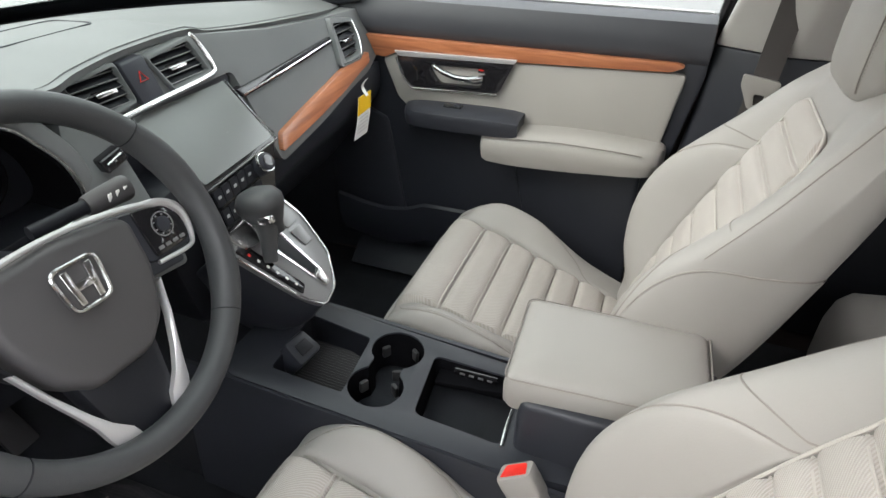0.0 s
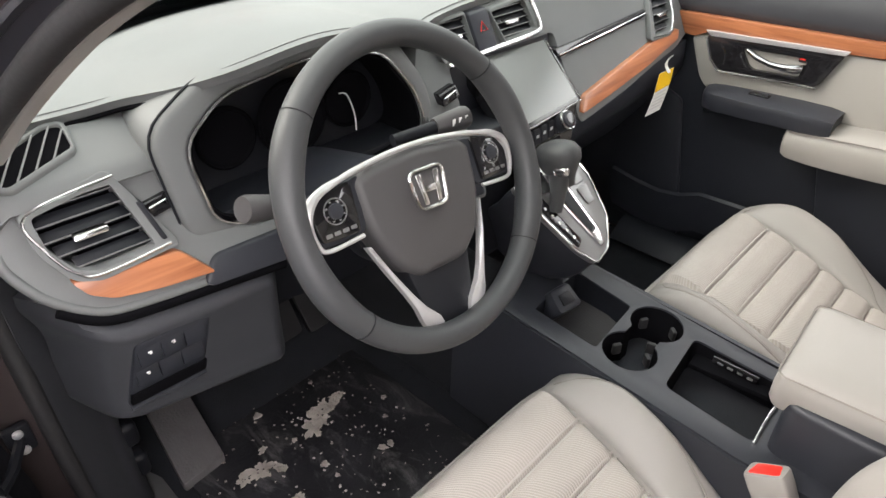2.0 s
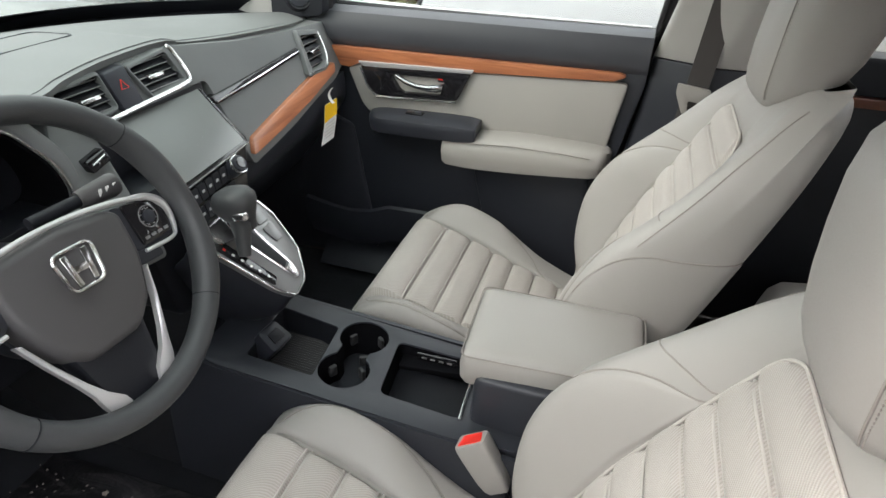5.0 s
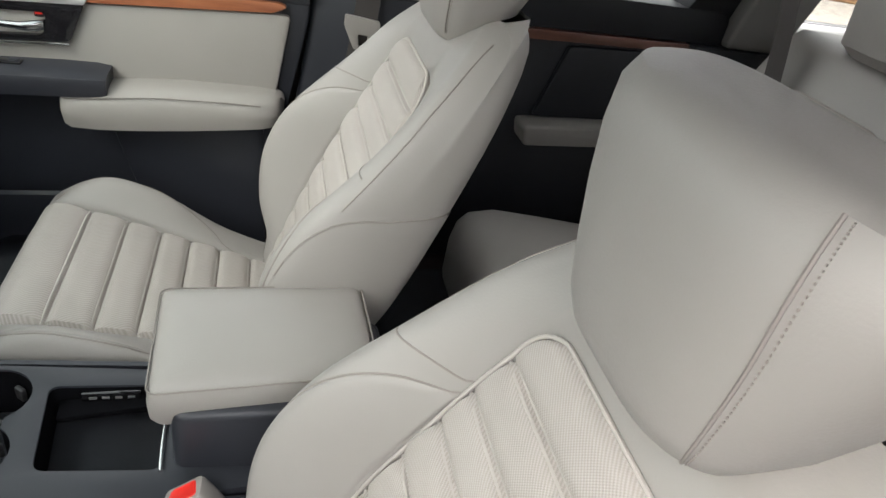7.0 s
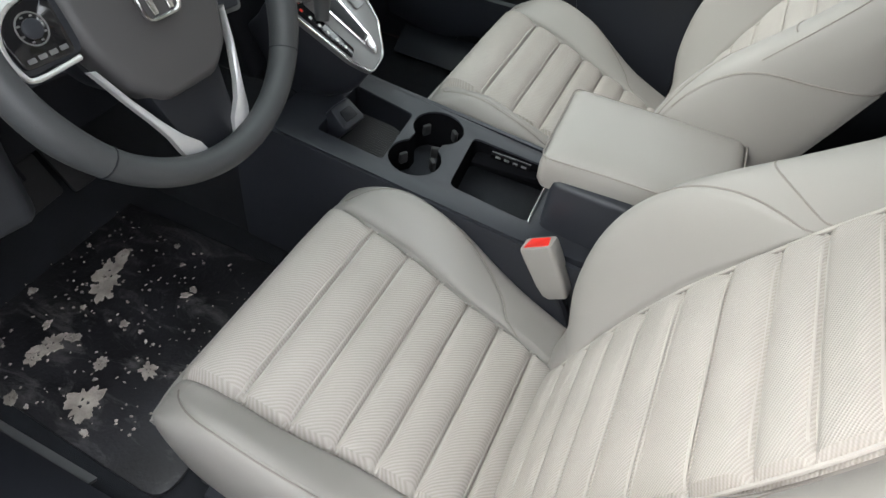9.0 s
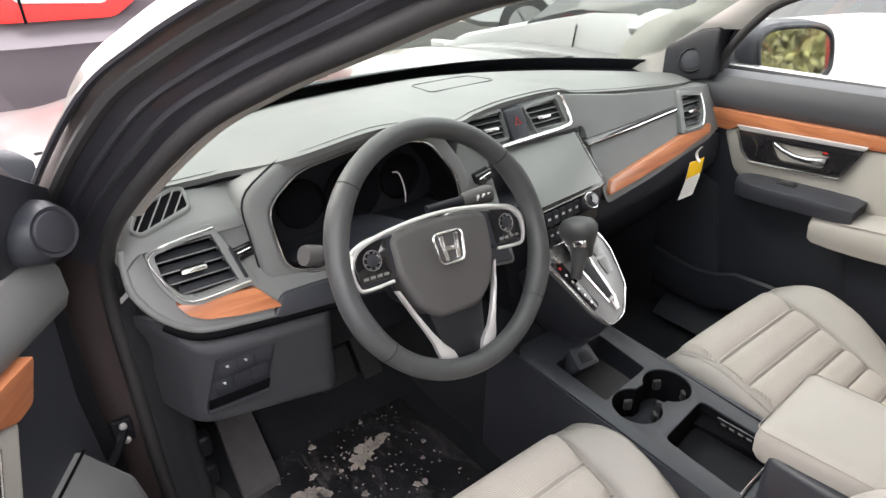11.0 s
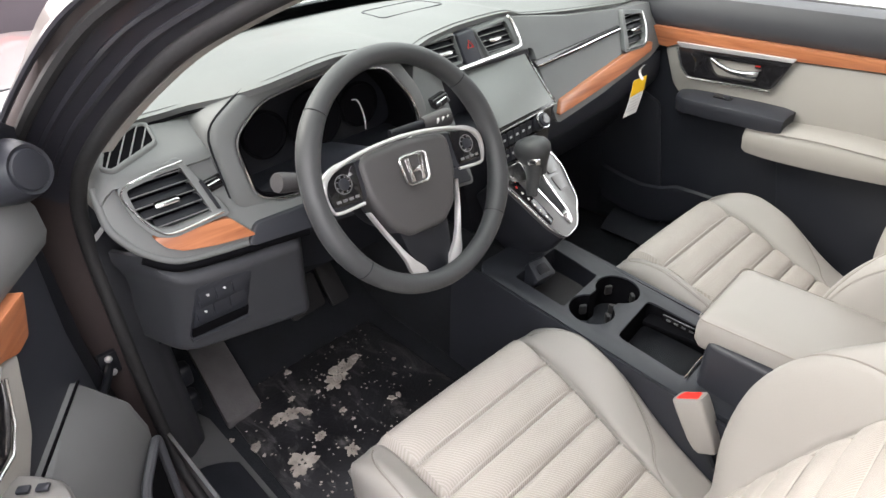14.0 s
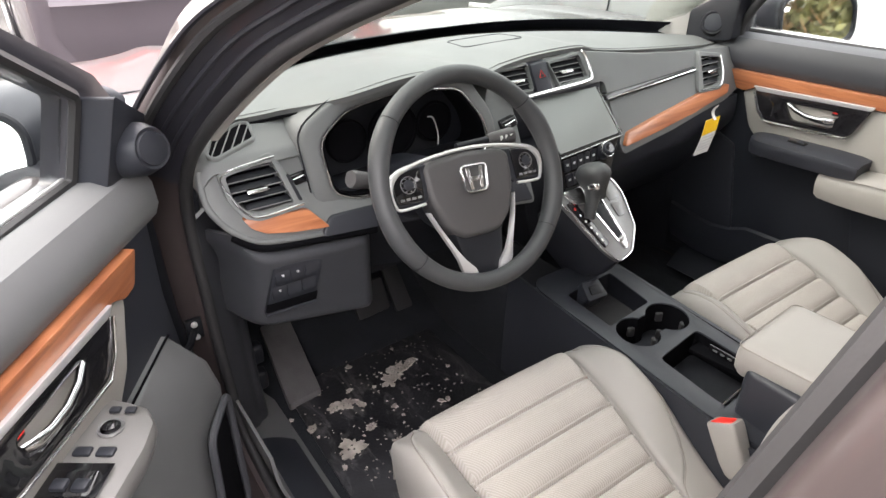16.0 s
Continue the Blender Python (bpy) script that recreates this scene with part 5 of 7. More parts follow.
def car_door(s, hinge, label):
    door = thing("car_door", hinge, label, "car door", "front doors")
    # daylight on the open door is in the driver-side colour
    trim = LITTRIM if s < 0 else DARK

    def slab(poly, x0, x1, bevel=0.004, r=0.01, holes=(), warp=None, cut=0):
        return prism(rnd(poly, r), 'x', s * x0, s * x1, bevel, 2, holes=holes, warp=warp, cut=cut)
    part("outer_skin", slab([(0.80, 0.34), (0.80, 1.06), (0.70, 1.095), (-0.20, 1.105), (-0.22, 0.60), (-0.16, 0.32)], 0.815, 0.885, 0.02, 0.03), PAINT, door, "dark metallic outer door skin")
    body = part("lower_panel", slab([(0.735, 0.38), (0.745, 0.52), (0.748, 0.638), (0.722, 0.745), (0.707, 0.877), (0.714, 1.0), (0.745, 1.04), (0.70, 1.05), (-0.158, 1.06), (-0.162, 1.00), (-0.125, 0.80), (-0.095, 0.60), (-0.08, 0.38)], 0.735, 0.815, 0.006), DARK, door)
    # padded upper rail
    rings = []
    for y in np.linspace(0.735, -0.160, 12):
        z0 = 1.008 + (0.628 - y) * 0.026
        rings.append([(s * x, y, z) for x, z in ((0.740, z0 - 0.01), (0.728, z0), (0.720, z0 + 0.02), (0.722, z0 + 0.055), (0.735, z0 + 0.078), (0.765, z0 + 0.088), (0.800, z0 + 0.086), (0.800, z0 - 0.01))])
    # rail likewise: daylight coloured in on the driver door only
    part("upper_rail", loft(rings), LITTRIM if s < 0 else KNEE, door)
    part("belt_seal", tube([(s * 0.800, y, 1.100 + (0.628 - y) * 0.020) for y in np.linspace(0.66, -0.15, 10)], 0.0035, 8), SILVER, door)
    part("wood_trim", slab([(0.632, 1.004), (-0.100, 1.024), (-0.118, 1.018), (-0.090, 1.004), (0.24, 0.983), (0.545, 0.970), (0.575, 0.955), (0.605, 0.957)], 0.716, 0.74, 0.004, 0.006, cut=1), WOOD, door)
    part("ivory_panel", slab([(0.585, 0.952), (0.545, 0.966), (0.24, 0.980), (-0.090, 1.001), (-0.125, 1.000), (-0.095, 0.80), (0.26, 0.79), (0.50, 0.82), (0.545, 0.86)], 0.722, 0.745, 0.006, 0.012), DOORCLOTH, door, "ivory door panel")
    back = 0.016 if s < 0 else 0.0
    bezel = part("handle_bezel", slab([(0.545 - back, 0.966), (0.250, 0.980), (0.283, 0.905), (0.500 - back, 0.892), (0.525 - back, 0.915)], 0.712, 0.73, 0.003, 0.012, holes=[rnd([(0.46, 0.952), (0.315, 0.958), (0.325, 0.915), (0.43, 0.910)], 0.012, 3)]), GLOSS, door)
    part("recess", slab([(0.465, 0.956), (0.31, 0.962), (0.32, 0.911), (0.435, 0.906)], 0.745, 0.75, 0.0), BLACK, bezel)
    part("chrome_strip", slab([(0.550 - back, 0.975), (0.243, 0.989), (0.250, 0.979), (0.535 - back, 0.964)], 0.710, 0.722, 0.002, 0.003), SILVER, bezel, "satin chrome strip")
    part("chrome_edge", tube([(s * 0.7105, y, z) for y, z in ((0.545 - back, 0.960), (0.524 - back, 0.912), (0.500 - back, 0.889), (0.284, 0.902))], 0.002, 6), CHROME, bezel)
    handle = [[(s * (x + 0.006 * math.cos(t)), y, z + 0.8 * hh * math.sin(t)) for t in np.linspace(0, 2 * math.pi, 12, endpoint=False)] for x, y, z, hh in
              ((0.735, 0.455, 0.955, 0.004), (0.712, 0.445, 0.950, 0.007), (0.706, 0.42, 0.940, 0.008), (0.705, 0.39, 0.932, 0.008), (0.706, 0.36, 0.930, 0.010), (0.708, 0.335, 0.932, 0.013), (0.715, 0.322, 0.934, 0.012), (0.735, 0.318, 0.935, 0.008))]
    part("door_handle", loft(handle), DARKCHROME, door, "chrome pull handle")
    lock = part("lock_tab", box((s * 0.725, 0.328, 0.952), (0.02, 0.016, 0.010), 0.002), BLACK, door)
    part("lock_mark", box((s * 0.7145, 0.328, 0.955), (0.001, 0.012, 0.004)), RED, lock)
    # armrest: switch pod and ivory pad
    cutb = 0.026 if s < 0 else 0.0
    pod = part("switch_pod", loft([[(s * x, y, z + dz) for x, z in ((0.735, 0.875 * 0 + zt), (0.66 + inn, zt), (0.640 + inn, zt - 0.006), (0.636 + inn, zt - 0.018), (0.645 + inn, zt - 0.045), (0.735, zt - 0.075))]
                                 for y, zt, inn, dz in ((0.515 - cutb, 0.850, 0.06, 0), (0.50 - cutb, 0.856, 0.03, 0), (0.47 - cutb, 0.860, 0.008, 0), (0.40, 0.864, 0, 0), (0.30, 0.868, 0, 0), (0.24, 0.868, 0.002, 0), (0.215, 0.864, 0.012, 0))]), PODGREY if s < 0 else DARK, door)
    if s < 0:
        for i, y in enumerate((0.335, 0.285)):
            part("window_switch", box((s * 0.688, y, 0.868), (0.050, 0.034, 0.012), 0.003, rot=Euler((radians(12), 0, 0)).to_matrix()), GLOSS, pod)
            for j in (-1, 1):
                part("switch_cap", box((s * (0.688 + 0.012 * j), y - 0.004, 0.874), (0.018, 0.016, 0.008), 0.003), DARK, pod)
        part("mirror_dial", tube([(s * (0.690 + 0.014 * math.cos(t)), 0.425 + 0.014 * math.sin(t), 0.865) for t in np.linspace(0, 2 * math.pi, 20, endpoint=False)], 0.0022, 6, True), SATIN, pod)
        part("switch_panel", slab([(0.365, 0.0), (0.225, 0.0), (0.225, 0.0005), (0.365, 0.0005)], 0.655, 0.722, 0.0, 0.0001, warp=lambda c: Vector((c.x, c.y, c.z + 0.8702))), GLOSS, pod)
        part("dial_face", lathe([(0.014, 0.0), (0.013, 0.0015), (0.001, 0.0016)], 20, Matrix.Translation((s * 0.690, 0.425, 0.8645))), GLOSS, pod)
        part("mirror_knob", lathe([(0.009, 0), (0.009, 0.006), (0.006, 0.008)], 20, Matrix.Translation((s * 0.690, 0.425, 0.864))), GLOSS, pod)
        for j in (-1, 1):
            part("lock_switch", box((s * (0.690 + 0.014 * j), 0.385, 0.867), (0.022, 0.014, 0.006), 0.003), DARK, pod)
            part("fold_switch", box((s * (0.690 + 0.010 * j), 0.458, 0.863), (0.014, 0.010, 0.005), 0.002), DARK, pod)
    else:
        part("window_switch", box((s * 0.69, 0.385, 0.867), (0.022, 0.045, 0.005), 0.002), GLOSS, pod)
        part("switch_cap", box((s * 0.69, 0.375, 0.870), (0.014, 0.018, 0.006), 0.002), DARK, pod)
    arm = [[(s * x, y, z) for x, z in ((0.735, zt - 0.002), (0.690, zt), (0.664 + inn, zt - 0.004), (0.650 + inn, zt - 0.014), (0.643 + inn, zt - 0.034), (0.645 + inn, zb + 0.030), (0.653 + inn, zb + 0.008), (0.672 + inn, zb), (0.735, zb))]
           for y, zt, zb, inn in ((0.303, 0.822, 0.764, 0.016), (0.298, 0.830, 0.755, 0.006), (0.285, 0.834, 0.750, 0.0), (0.24, 0.838, 0.748, 0.0), (0.20, 0.841, 0.749, 0.0), (0.16, 0.845, 0.751, 0.0), (0.12, 0.848, 0.754, 0.0), (0.08, 0.850, 0.757, 0.0), (0.03, 0.850, 0.762, 0.0), (-0.03, 0.849, 0.768, 0.0), (-0.07, 0.848, 0.772, 0.002), (-0.090, 0.846, 0.775, 0.006), (-0.102, 0.844, 0.778, 0.014), (-0.110, 0.840, 0.782, 0.028), (-0.115, 0.836, 0.786, 0.046), (-0.118, 0.830, 0.792, 0.066))]
    pad_part = part("armrest_pad", loft(arm), DOORCLOTH, door, "ivory padded armrest")
    part("seam", tube([(s * 0.6465, y, z) for y, z in ((0.290, 0.820), (0.2, 0.828), (0.12, 0.835), (0.0, 0.836), (-0.07, 0.834))], 0.0014, 5), SEAM, pad_part)
    # map pocket
    if s > 0:
        part("pocket", loft([[(s * x, y, z + zo) for x, z in ((0.735, 0.44), (0.70, 0.45), (0.675, 0.50), (0.668, 0.572), (0.676, 0.578), (0.684, 0.57), (0.695, 0.47), (0.735, 0.46))] for y, zo in ((0.70, 0.005), (0.62, -0.01), (0.56, -0.015), (0.50, -0.005), (0.45, 0.016), (0.34, 0.02), (0.27, 0.018))]), DARK, door)
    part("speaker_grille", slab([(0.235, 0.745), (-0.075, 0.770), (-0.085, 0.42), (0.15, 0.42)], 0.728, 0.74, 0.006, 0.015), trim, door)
    if s < 0:
        # bulged lower moulding; black slab at its front end puts in pocket shade
        def bulge(c):
            k = min(1.0, max(0.0, (0.822 - c.z) / 0.10))
            return Vector((c.x + (0.062 * k * k * (3 - 2 * k) if c.x > -0.732 else 0.0), c.y, c.z))
        low = part("kick_pad", slab([(0.668, 0.820), (0.30, 0.775), (0.30, 0.42), (0.640, 0.42), (0.668, 0.60), (0.680, 0.70), (0.684, 0.760)], 0.725, 0.745, 0.005, 0.006, warp=bulge, cut=5), LITTRIM, door)
        part("seam", tube([(-0.7245, y, 0.821 - 0.122 * (0.668 - y)) for y in np.linspace(0.668, 0.40, 8)], 0.0022, 6), SHADEGAP, low)
        part("pocket_shade", slab([(0.655, 0.690), (0.585, 0.670), (0.56, 0.44), (0.648, 0.44)], 0.652, 0.662, 0.002, 0.02), SHADEGAP, low, "black slab drawn as the shaded door pocket opening")
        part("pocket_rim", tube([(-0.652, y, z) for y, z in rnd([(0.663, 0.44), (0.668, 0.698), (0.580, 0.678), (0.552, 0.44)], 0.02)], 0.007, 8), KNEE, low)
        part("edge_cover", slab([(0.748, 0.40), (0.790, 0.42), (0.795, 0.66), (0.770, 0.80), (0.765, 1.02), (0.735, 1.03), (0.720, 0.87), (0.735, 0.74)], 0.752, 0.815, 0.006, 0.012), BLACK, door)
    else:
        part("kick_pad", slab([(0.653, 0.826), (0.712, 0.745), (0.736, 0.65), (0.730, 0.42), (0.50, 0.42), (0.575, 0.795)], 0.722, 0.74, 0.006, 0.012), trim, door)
    # mirror sail with tweeter
    fl = 0.055 if s < 0 else 0.075
    if s < 0:
        part("sail", slab([(0.80, 1.05), (0.652, 1.080), (0.655, 1.215), (0.80, 1.135)], 0.742, 0.80, 0.006, 0.008, warp=tilt_in(s)), DARK, door)
    else:
        part("sail", slab([(0.785, 1.05), (0.640, 1.078), (0.634, 1.205), (0.69, 1.195), (0.785, 1.14)], 0.704, 0.79, 0.006, 0.012), BLACK, door)
    TW = Matrix.Translation((s * 0.695, 0.695, 1.128) if s < 0 else (0.706, 0.702, 1.116)) @ Vector((-s * 0.90, -0.38, 0.2)).to_track_quat('Z', 'Y').to_matrix().to_4x4()
    tw = part("tweeter", lathe([(0.042, -0.07), (0.038, -0.014), (0.032, 0.004), (0.029, 0.010), (0.025, 0.008)], 36, TW), DARK if s < 0 else BLACK, door)
    part("grille", lathe([(0.025, -0.01), (0.0245, 0.009), (0.023, 0.011), (0.012, 0.013), (0.002, 0.0135)], 36, TW), DARK, tw)
    # window
    fo = [(0.81, 1.06), (0.80, 1.09 + fl), (0.70, 1.175 + fl), (0.45, 1.315 + fl * (0.7 if s < 0 else 1)), (0.20, 1.425 + fl * 0.6), (0.02, 1.475), (-0.16, 1.485), (-0.245, 1.46), (-0.22, 1.085), (0.64, 1.075)]
    fi = [(0.650, 1.095), (0.652, 1.160 + fl), (0.43, 1.283 + fl), (0.19, 1.388 + fl * 0.6), (0.02, 1.435), (-0.14, 1.442), (-0.195, 1.425), (-0.165, 1.105)]
    part("window_frame", slab(fo, 0.792, 0.835, 0.006, 0.012, holes=[rnd(fi, 0.012)], warp=tilt_in(s)), GARNISH, door)
    part("frame_seal", tube([tilt_in(s)(Vector((s * 0.791, y, z))) for y, z in rnd(fi, 0.012)], 0.008, 6, True), RUBBER, door)
    pane = part("pane", slab(fi, 0.808, 0.812, 0.0, 0.012, warp=tilt_in(s)), CLEAR, door, "clear window glass")
    pane.visible_shadow = False
    # outside mirror, turned towards the driver
    near, deep, inn = (0.03, 1.5, 1.0) if s < 0 else (0.0, 1.0, 0.0)

    def turn_in(c):
        return Vector((c.x, c.y + (0.03 if s > 0 else 0.08) - 0.50 * (s * c.x - 0.93) + 0.20 * (c.z - 1.112), c.z))

    def shell(rows):
        return [[turn_in(Vector((s * (x0 - near - inn * (0.119 - kx) + kx * math.copysign(abs(math.cos(t)) ** 0.6, math.cos(t))), y, z0 + kz * math.copysign(abs(math.sin(t)) ** 0.6, math.sin(t))))) for t in np.linspace(0, 2 * math.pi, 32, endpoint=False)] for y, x0, kx, z0, kz in ((0.592 + (r[0] - 0.592) * deep, *r[1:]) for r in rows)]
    mir = part("mirror_housing", loft(shell(((0.592, 1.020, 0.110, 1.112, 0.076), (0.597, 1.020, 0.117, 1.112, 0.083), (0.63, 1.020, 0.119, 1.114, 0.085), (0.67, 1.015, 0.112, 1.116, 0.080), (0.71, 1.005, 0.092, 1.118, 0.064), (0.735, 0.995, 0.06, 1.118, 0.04), (0.742, 0.99, 0.03, 1.118, 0.02)))), DARK, door, "dark glossy mirror housing")
    part("mirror_glass", loft(shell(((0.592, 1.018, 0.098, 1.112, 0.066), (0.5895, 1.018, 0.098, 1.112, 0.066)))), MIRROR, mir, "reflecting mirror glass")
    part("mirror_rim", tube(shell(((0.591, 1.018, 0.104, 1.112, 0.071),))[0], 0.007, 8, True), BLACK, mir)
    part("mirror_arm", loft([[(s * x, 0.70 + w * math.cos(t), 1.075 + h * math.sin(t)) for t in np.linspace(0, 2 * math.pi, 12, endpoint=False)] for x, w, h in ((0.80, 0.05, 0.035), (0.85, 0.045, 0.03), (0.90, 0.035, 0.026), (0.95, 0.03, 0.024))]), BLACK, mir)
    return door


car_door(1, (0.84, 0.78, 0.40), "closed passenger door with wood trim and ivory panel")
driver_door = car_door(-1, (-0.90, 0.74, 0.40), "open driver door with wood trim, window switches and ivory panel")
driver_door.location = (-0.953, 0.725, 0.40)
driver_door.rotation_euler = (0, 0, radians(-36))

# ---- car body ----
structure = "structure"


for s in (-1, 1):
    opening = curve_pts([(s * 0.56, -0.30, 1.445), (s * 0.555, -0.10, 1.432), (s * 0.565, 0.10, 1.400), (s * 0.605, 0.21, 1.357), (s * 0.645, 0.31, 1.312), (s * 0.685, 0.41, 1.255), (s * 0.725, 0.58, 1.135), (s * 0.752, 0.65, 1.05),
                         (s * 0.760, 0.682, 0.95), (s * 0.760, 0.680, 0.80), (s * 0.760, 0.672, 0.66), (s * 0.757, 0.640, 0.50), (s * 0.752, 0.54, 0.430), (s * 0.75, 0.30, 0.415), (s * 0.75, 0.0, 0.415), (s * 0.75, -0.15, 0.43), (s * 0.755, -0.23, 0.52), (s * 0.76, -0.25, 0.75), (s * 0.76, -0.26, 0.95)], 6)
    if s > 0:
        opening = [p + Vector((0, 0, 0.085 * max(0.0, 1 - abs(p.y - 0.52) / 0.26) ** 0.8)) if p.z > 1.06 else p for p in opening]
    single("weatherstrip", tube(opening, 0.011, 10), RUBBER, "black rubber weatherstrip round the door opening", "weatherstrip", kind=structure)
    single("door_seal", tube([p + Vector((s * 0.060, 0.036, 0.034)) for p in opening[:60]], 0.008, 8), RUBBER, "second black rubber seal on the door frame", "weatherstrip", kind=structure)
    upper = [p for p in opening if p.z > 1.05]
    for off, r in (((0.022, 0.019, 0.010), 0.0055), ((0.040, 0.030, 0.019), 0.0050), ((0.078, 0.046, 0.042), 0.0045)):
        single("pillar_rib", tube([p + Vector((s * off[0], off[1], off[2])) for p in upper], r, 8), GARNISH, "black rib along the windscreen pillar", "car body", kind=structure)
    edge = [[p + Vector((-s * 0.004, 0, -0.002)), p + Vector((-s * 0.010, -0.003, -0.008)), p + Vector((-s * 0.022, -0.001, -0.010)), p + Vector((-s * 0.036, 0.010, -0.004)), p + Vector((-s * 0.040, 0.05, 0.01))] for p in upper if p.z > 1.105]
    if s < 0:
        single("pillar_trim", loft(edge, False, False), PILLAR, "light grey windscreen pillar trim edge", "pillar trim", kind=structure)
    inner_band, outer_band = [], []
    for p in opening:
        up = p.z > 0.46
        a = [p + Vector((s * 0.006, 0.004, 0.004)), p + Vector((s * 0.020, 0.016, 0.006)), p + Vector((s * 0.030, 0.018, 0.016)), p + Vector((s * 0.044, 0.030, 0.020)), p + Vector((s * 0.055, 0.034, 0.030))]
        if s < 0 and up:
            w = interp(p.z, [(0.90, 1.4), (1.04, 0.3), (1.13, 0.0), (1.27, 1.0), (1.45, 1.2)])
            b = [a[-1], p + Vector((s * (0.058 + 0.006 * w), 0.037, 0.033)), p + Vector((s * (0.060 + 0.017 * w), 0.045, 0.044)), p + Vector((s * (0.058 + 0.016 * w), 0.070, 0.056)), p + Vector((s * 0.045, 0.11, 0.06))]
        else:
            b = [a[-1], p + Vector((s * 0.072, 0.040, 0.036)), p + Vector((s * 0.085, 0.05, 0.05)) if up else p + Vector((s * 0.085, 0.02, -0.03)), p + Vector((s * 0.082, 0.075, 0.062)) if up else p + Vector((s * 0.095, 0.02, -0.07)), p + Vector((s * 0.06, 0.11, 0.06)) if up else p + Vector((s * 0.10, 0.02, -0.12))]
        inner_band.append(a)
        outer_band.append(b)
    k = next(i for i, p in enumerate(opening) if p.z < 1.03)
    single("pillar_garnish", loft(inner_band[:k + 1], False, False), GARNISH, "ribbed black plastic strip along the windscreen pillar", "car body", kind=structure)
    single("door_frame", loft(inner_band[k:], False, False), PAINT, "dark brown metallic door jamb", "car body", kind=structure)
    single("door_frame", loft(outer_band, False, False), PAINT, "dark brown metallic door frame and pillar", "car body", kind=structure)
    # inner pillar trim
    inner = [[p + Vector((-s * 0.006, 0.006, 0)), p + Vector((-s * 0.02, 0.02, 0.012)), p + Vector((-s * 0.03, 0.06, 0.03)), p + Vector((-s * 0.02, 0.14, 0.05))] for p in opening[:43 if s < 0 else 37]]
    if s > 0:
        inner += [[Vector((0.712, 0.690, 1.195)), Vector((0.704, 0.715, 1.205)), Vector((0.690, 0.770, 1.215)), Vector((0.70, 0.85, 1.20))],
                  [Vector((0.712, 0.780, 1.135)), Vector((0.702, 0.795, 1.140)), Vector((0.690, 0.84, 1.140)), Vector((0.70, 0.92, 1.13))],
                  [Vector((0.712, 0.782, 1.040)), Vector((0.702, 0.800, 1.040)), Vector((0.690, 0.85, 1.040)), Vector((0.70, 0.94, 1.04))]]
    single("pillar_trim", loft(inner, False, False), PILLAR, "light grey windscreen pillar trim", "pillar trim", kind=structure)
    if s < 0:
        side = [(0.0, 0.752), (0.25, 0.738), (0.5, 0.705), (0.75, 0.672), (1.0, 0.652)]
        single("kick_panel", sheet(lambda u, v: (-interp(u, side) + 0.012 * v * v, interp(u, [(0, 0.676), (0.25, 0.692), (0.5, 0.735), (0.75, 0.80), (1.0, 1.05)]), 0.95 - 0.585 * v), 24, 12, 0.01), KNEE, "charcoal footwell side panel with two release levers", "trim", kind=structure)
    else:
        single("kick_panel", sheet(lambda u, v: (s * (0.752 - 0.07 * u), 0.68 + 0.45 * u, 0.95 - 0.59 * v), 6, 6, 0.01), DARK, "charcoal footwell side panel", "trim", kind=structure)
    single("sill_trim", sheet(lambda u, v: (s * (0.748 - 0.10 * v), 0.66 - 0.95 * u, 0.425 - 0.05 * v ** 2), 10, 5, 0.008), DARK, "charcoal door sill trim", "trim", kind=structure)
    single("sill", prism(rnd([(s * 0.75, 0.40), (s * 0.86, 0.38), (s * 0.86, 0.22), (s * 0.75, 0.22)], 0.02), 'y', -2.2, 1.0, 0.01), PAINT, "dark metallic painted sill", "car body", kind=structure)
    # centre pillar
    def lean_back(c, s=s):
        k = max(0.0, c.z - 1.06)
        fwd = 0.12 * max(0.0, 1.0 - c.z) if s > 0 and c.y > -0.22 else 0.0
        return Vector((c.x - s * 0.30 * k, c.y - 0.20 * k + fwd, c.z))
    single("centre_pillar", prism(rnd([(s * 0.865, -0.262), (s * 0.870, -0.42), (s * 0.80, -0.44), (s * 0.79, -0.285), (s * 0.815, -0.255)], 0.012), 'z', 0.38, 1.50, 0.004, cut=4, warp=lean_back), PAINT, "dark metallic centre pillar between the doors", "pillar", kind=structure)
    yf = -0.243 if s < 0 else -0.164
    for z0, z1, name, m, lab in ((0.40, 1.062, "pillar_cover", DASH if s < 0 else DARK, "charcoal lower centre pillar cover"), (1.064, 1.50, "pillar_trim", DASH if s < 0 else PILLAR, "upper centre pillar trim")):
        single(name, prism(rnd([(s * 0.800, yf - 0.005), (s * 0.800, -0.40), (s * 0.72, -0.42), (s * 0.705, -0.30), (s * 0.750, yf)], 0.015), 'z', z0, z1, 0.004, cut=4, warp=lean_back), m, lab, "pillar", kind=structure)
    single("pillar_seal", tube([lean_back(Vector((s * 0.803, -0.252, z))) for z in np.linspace(0.45, 1.48, 14)], 0.010, 8), RUBBER, "black rubber pillar seal", "weatherstrip", kind=structure)
    # rear door panel; black, darkened wood and armrest colour carry the rear cabin's shade
    single("rear_door", prism(rnd([(-0.36, 0.40), (-0.36, 1.10), (-1.10, 1.12), (-1.16, 0.90), (-1.02, 0.40)], 0.02), 'x', s * 0.745, s * 0.86, 0.008), BLACK, "charcoal rear door panel", "car door", kind=structure)
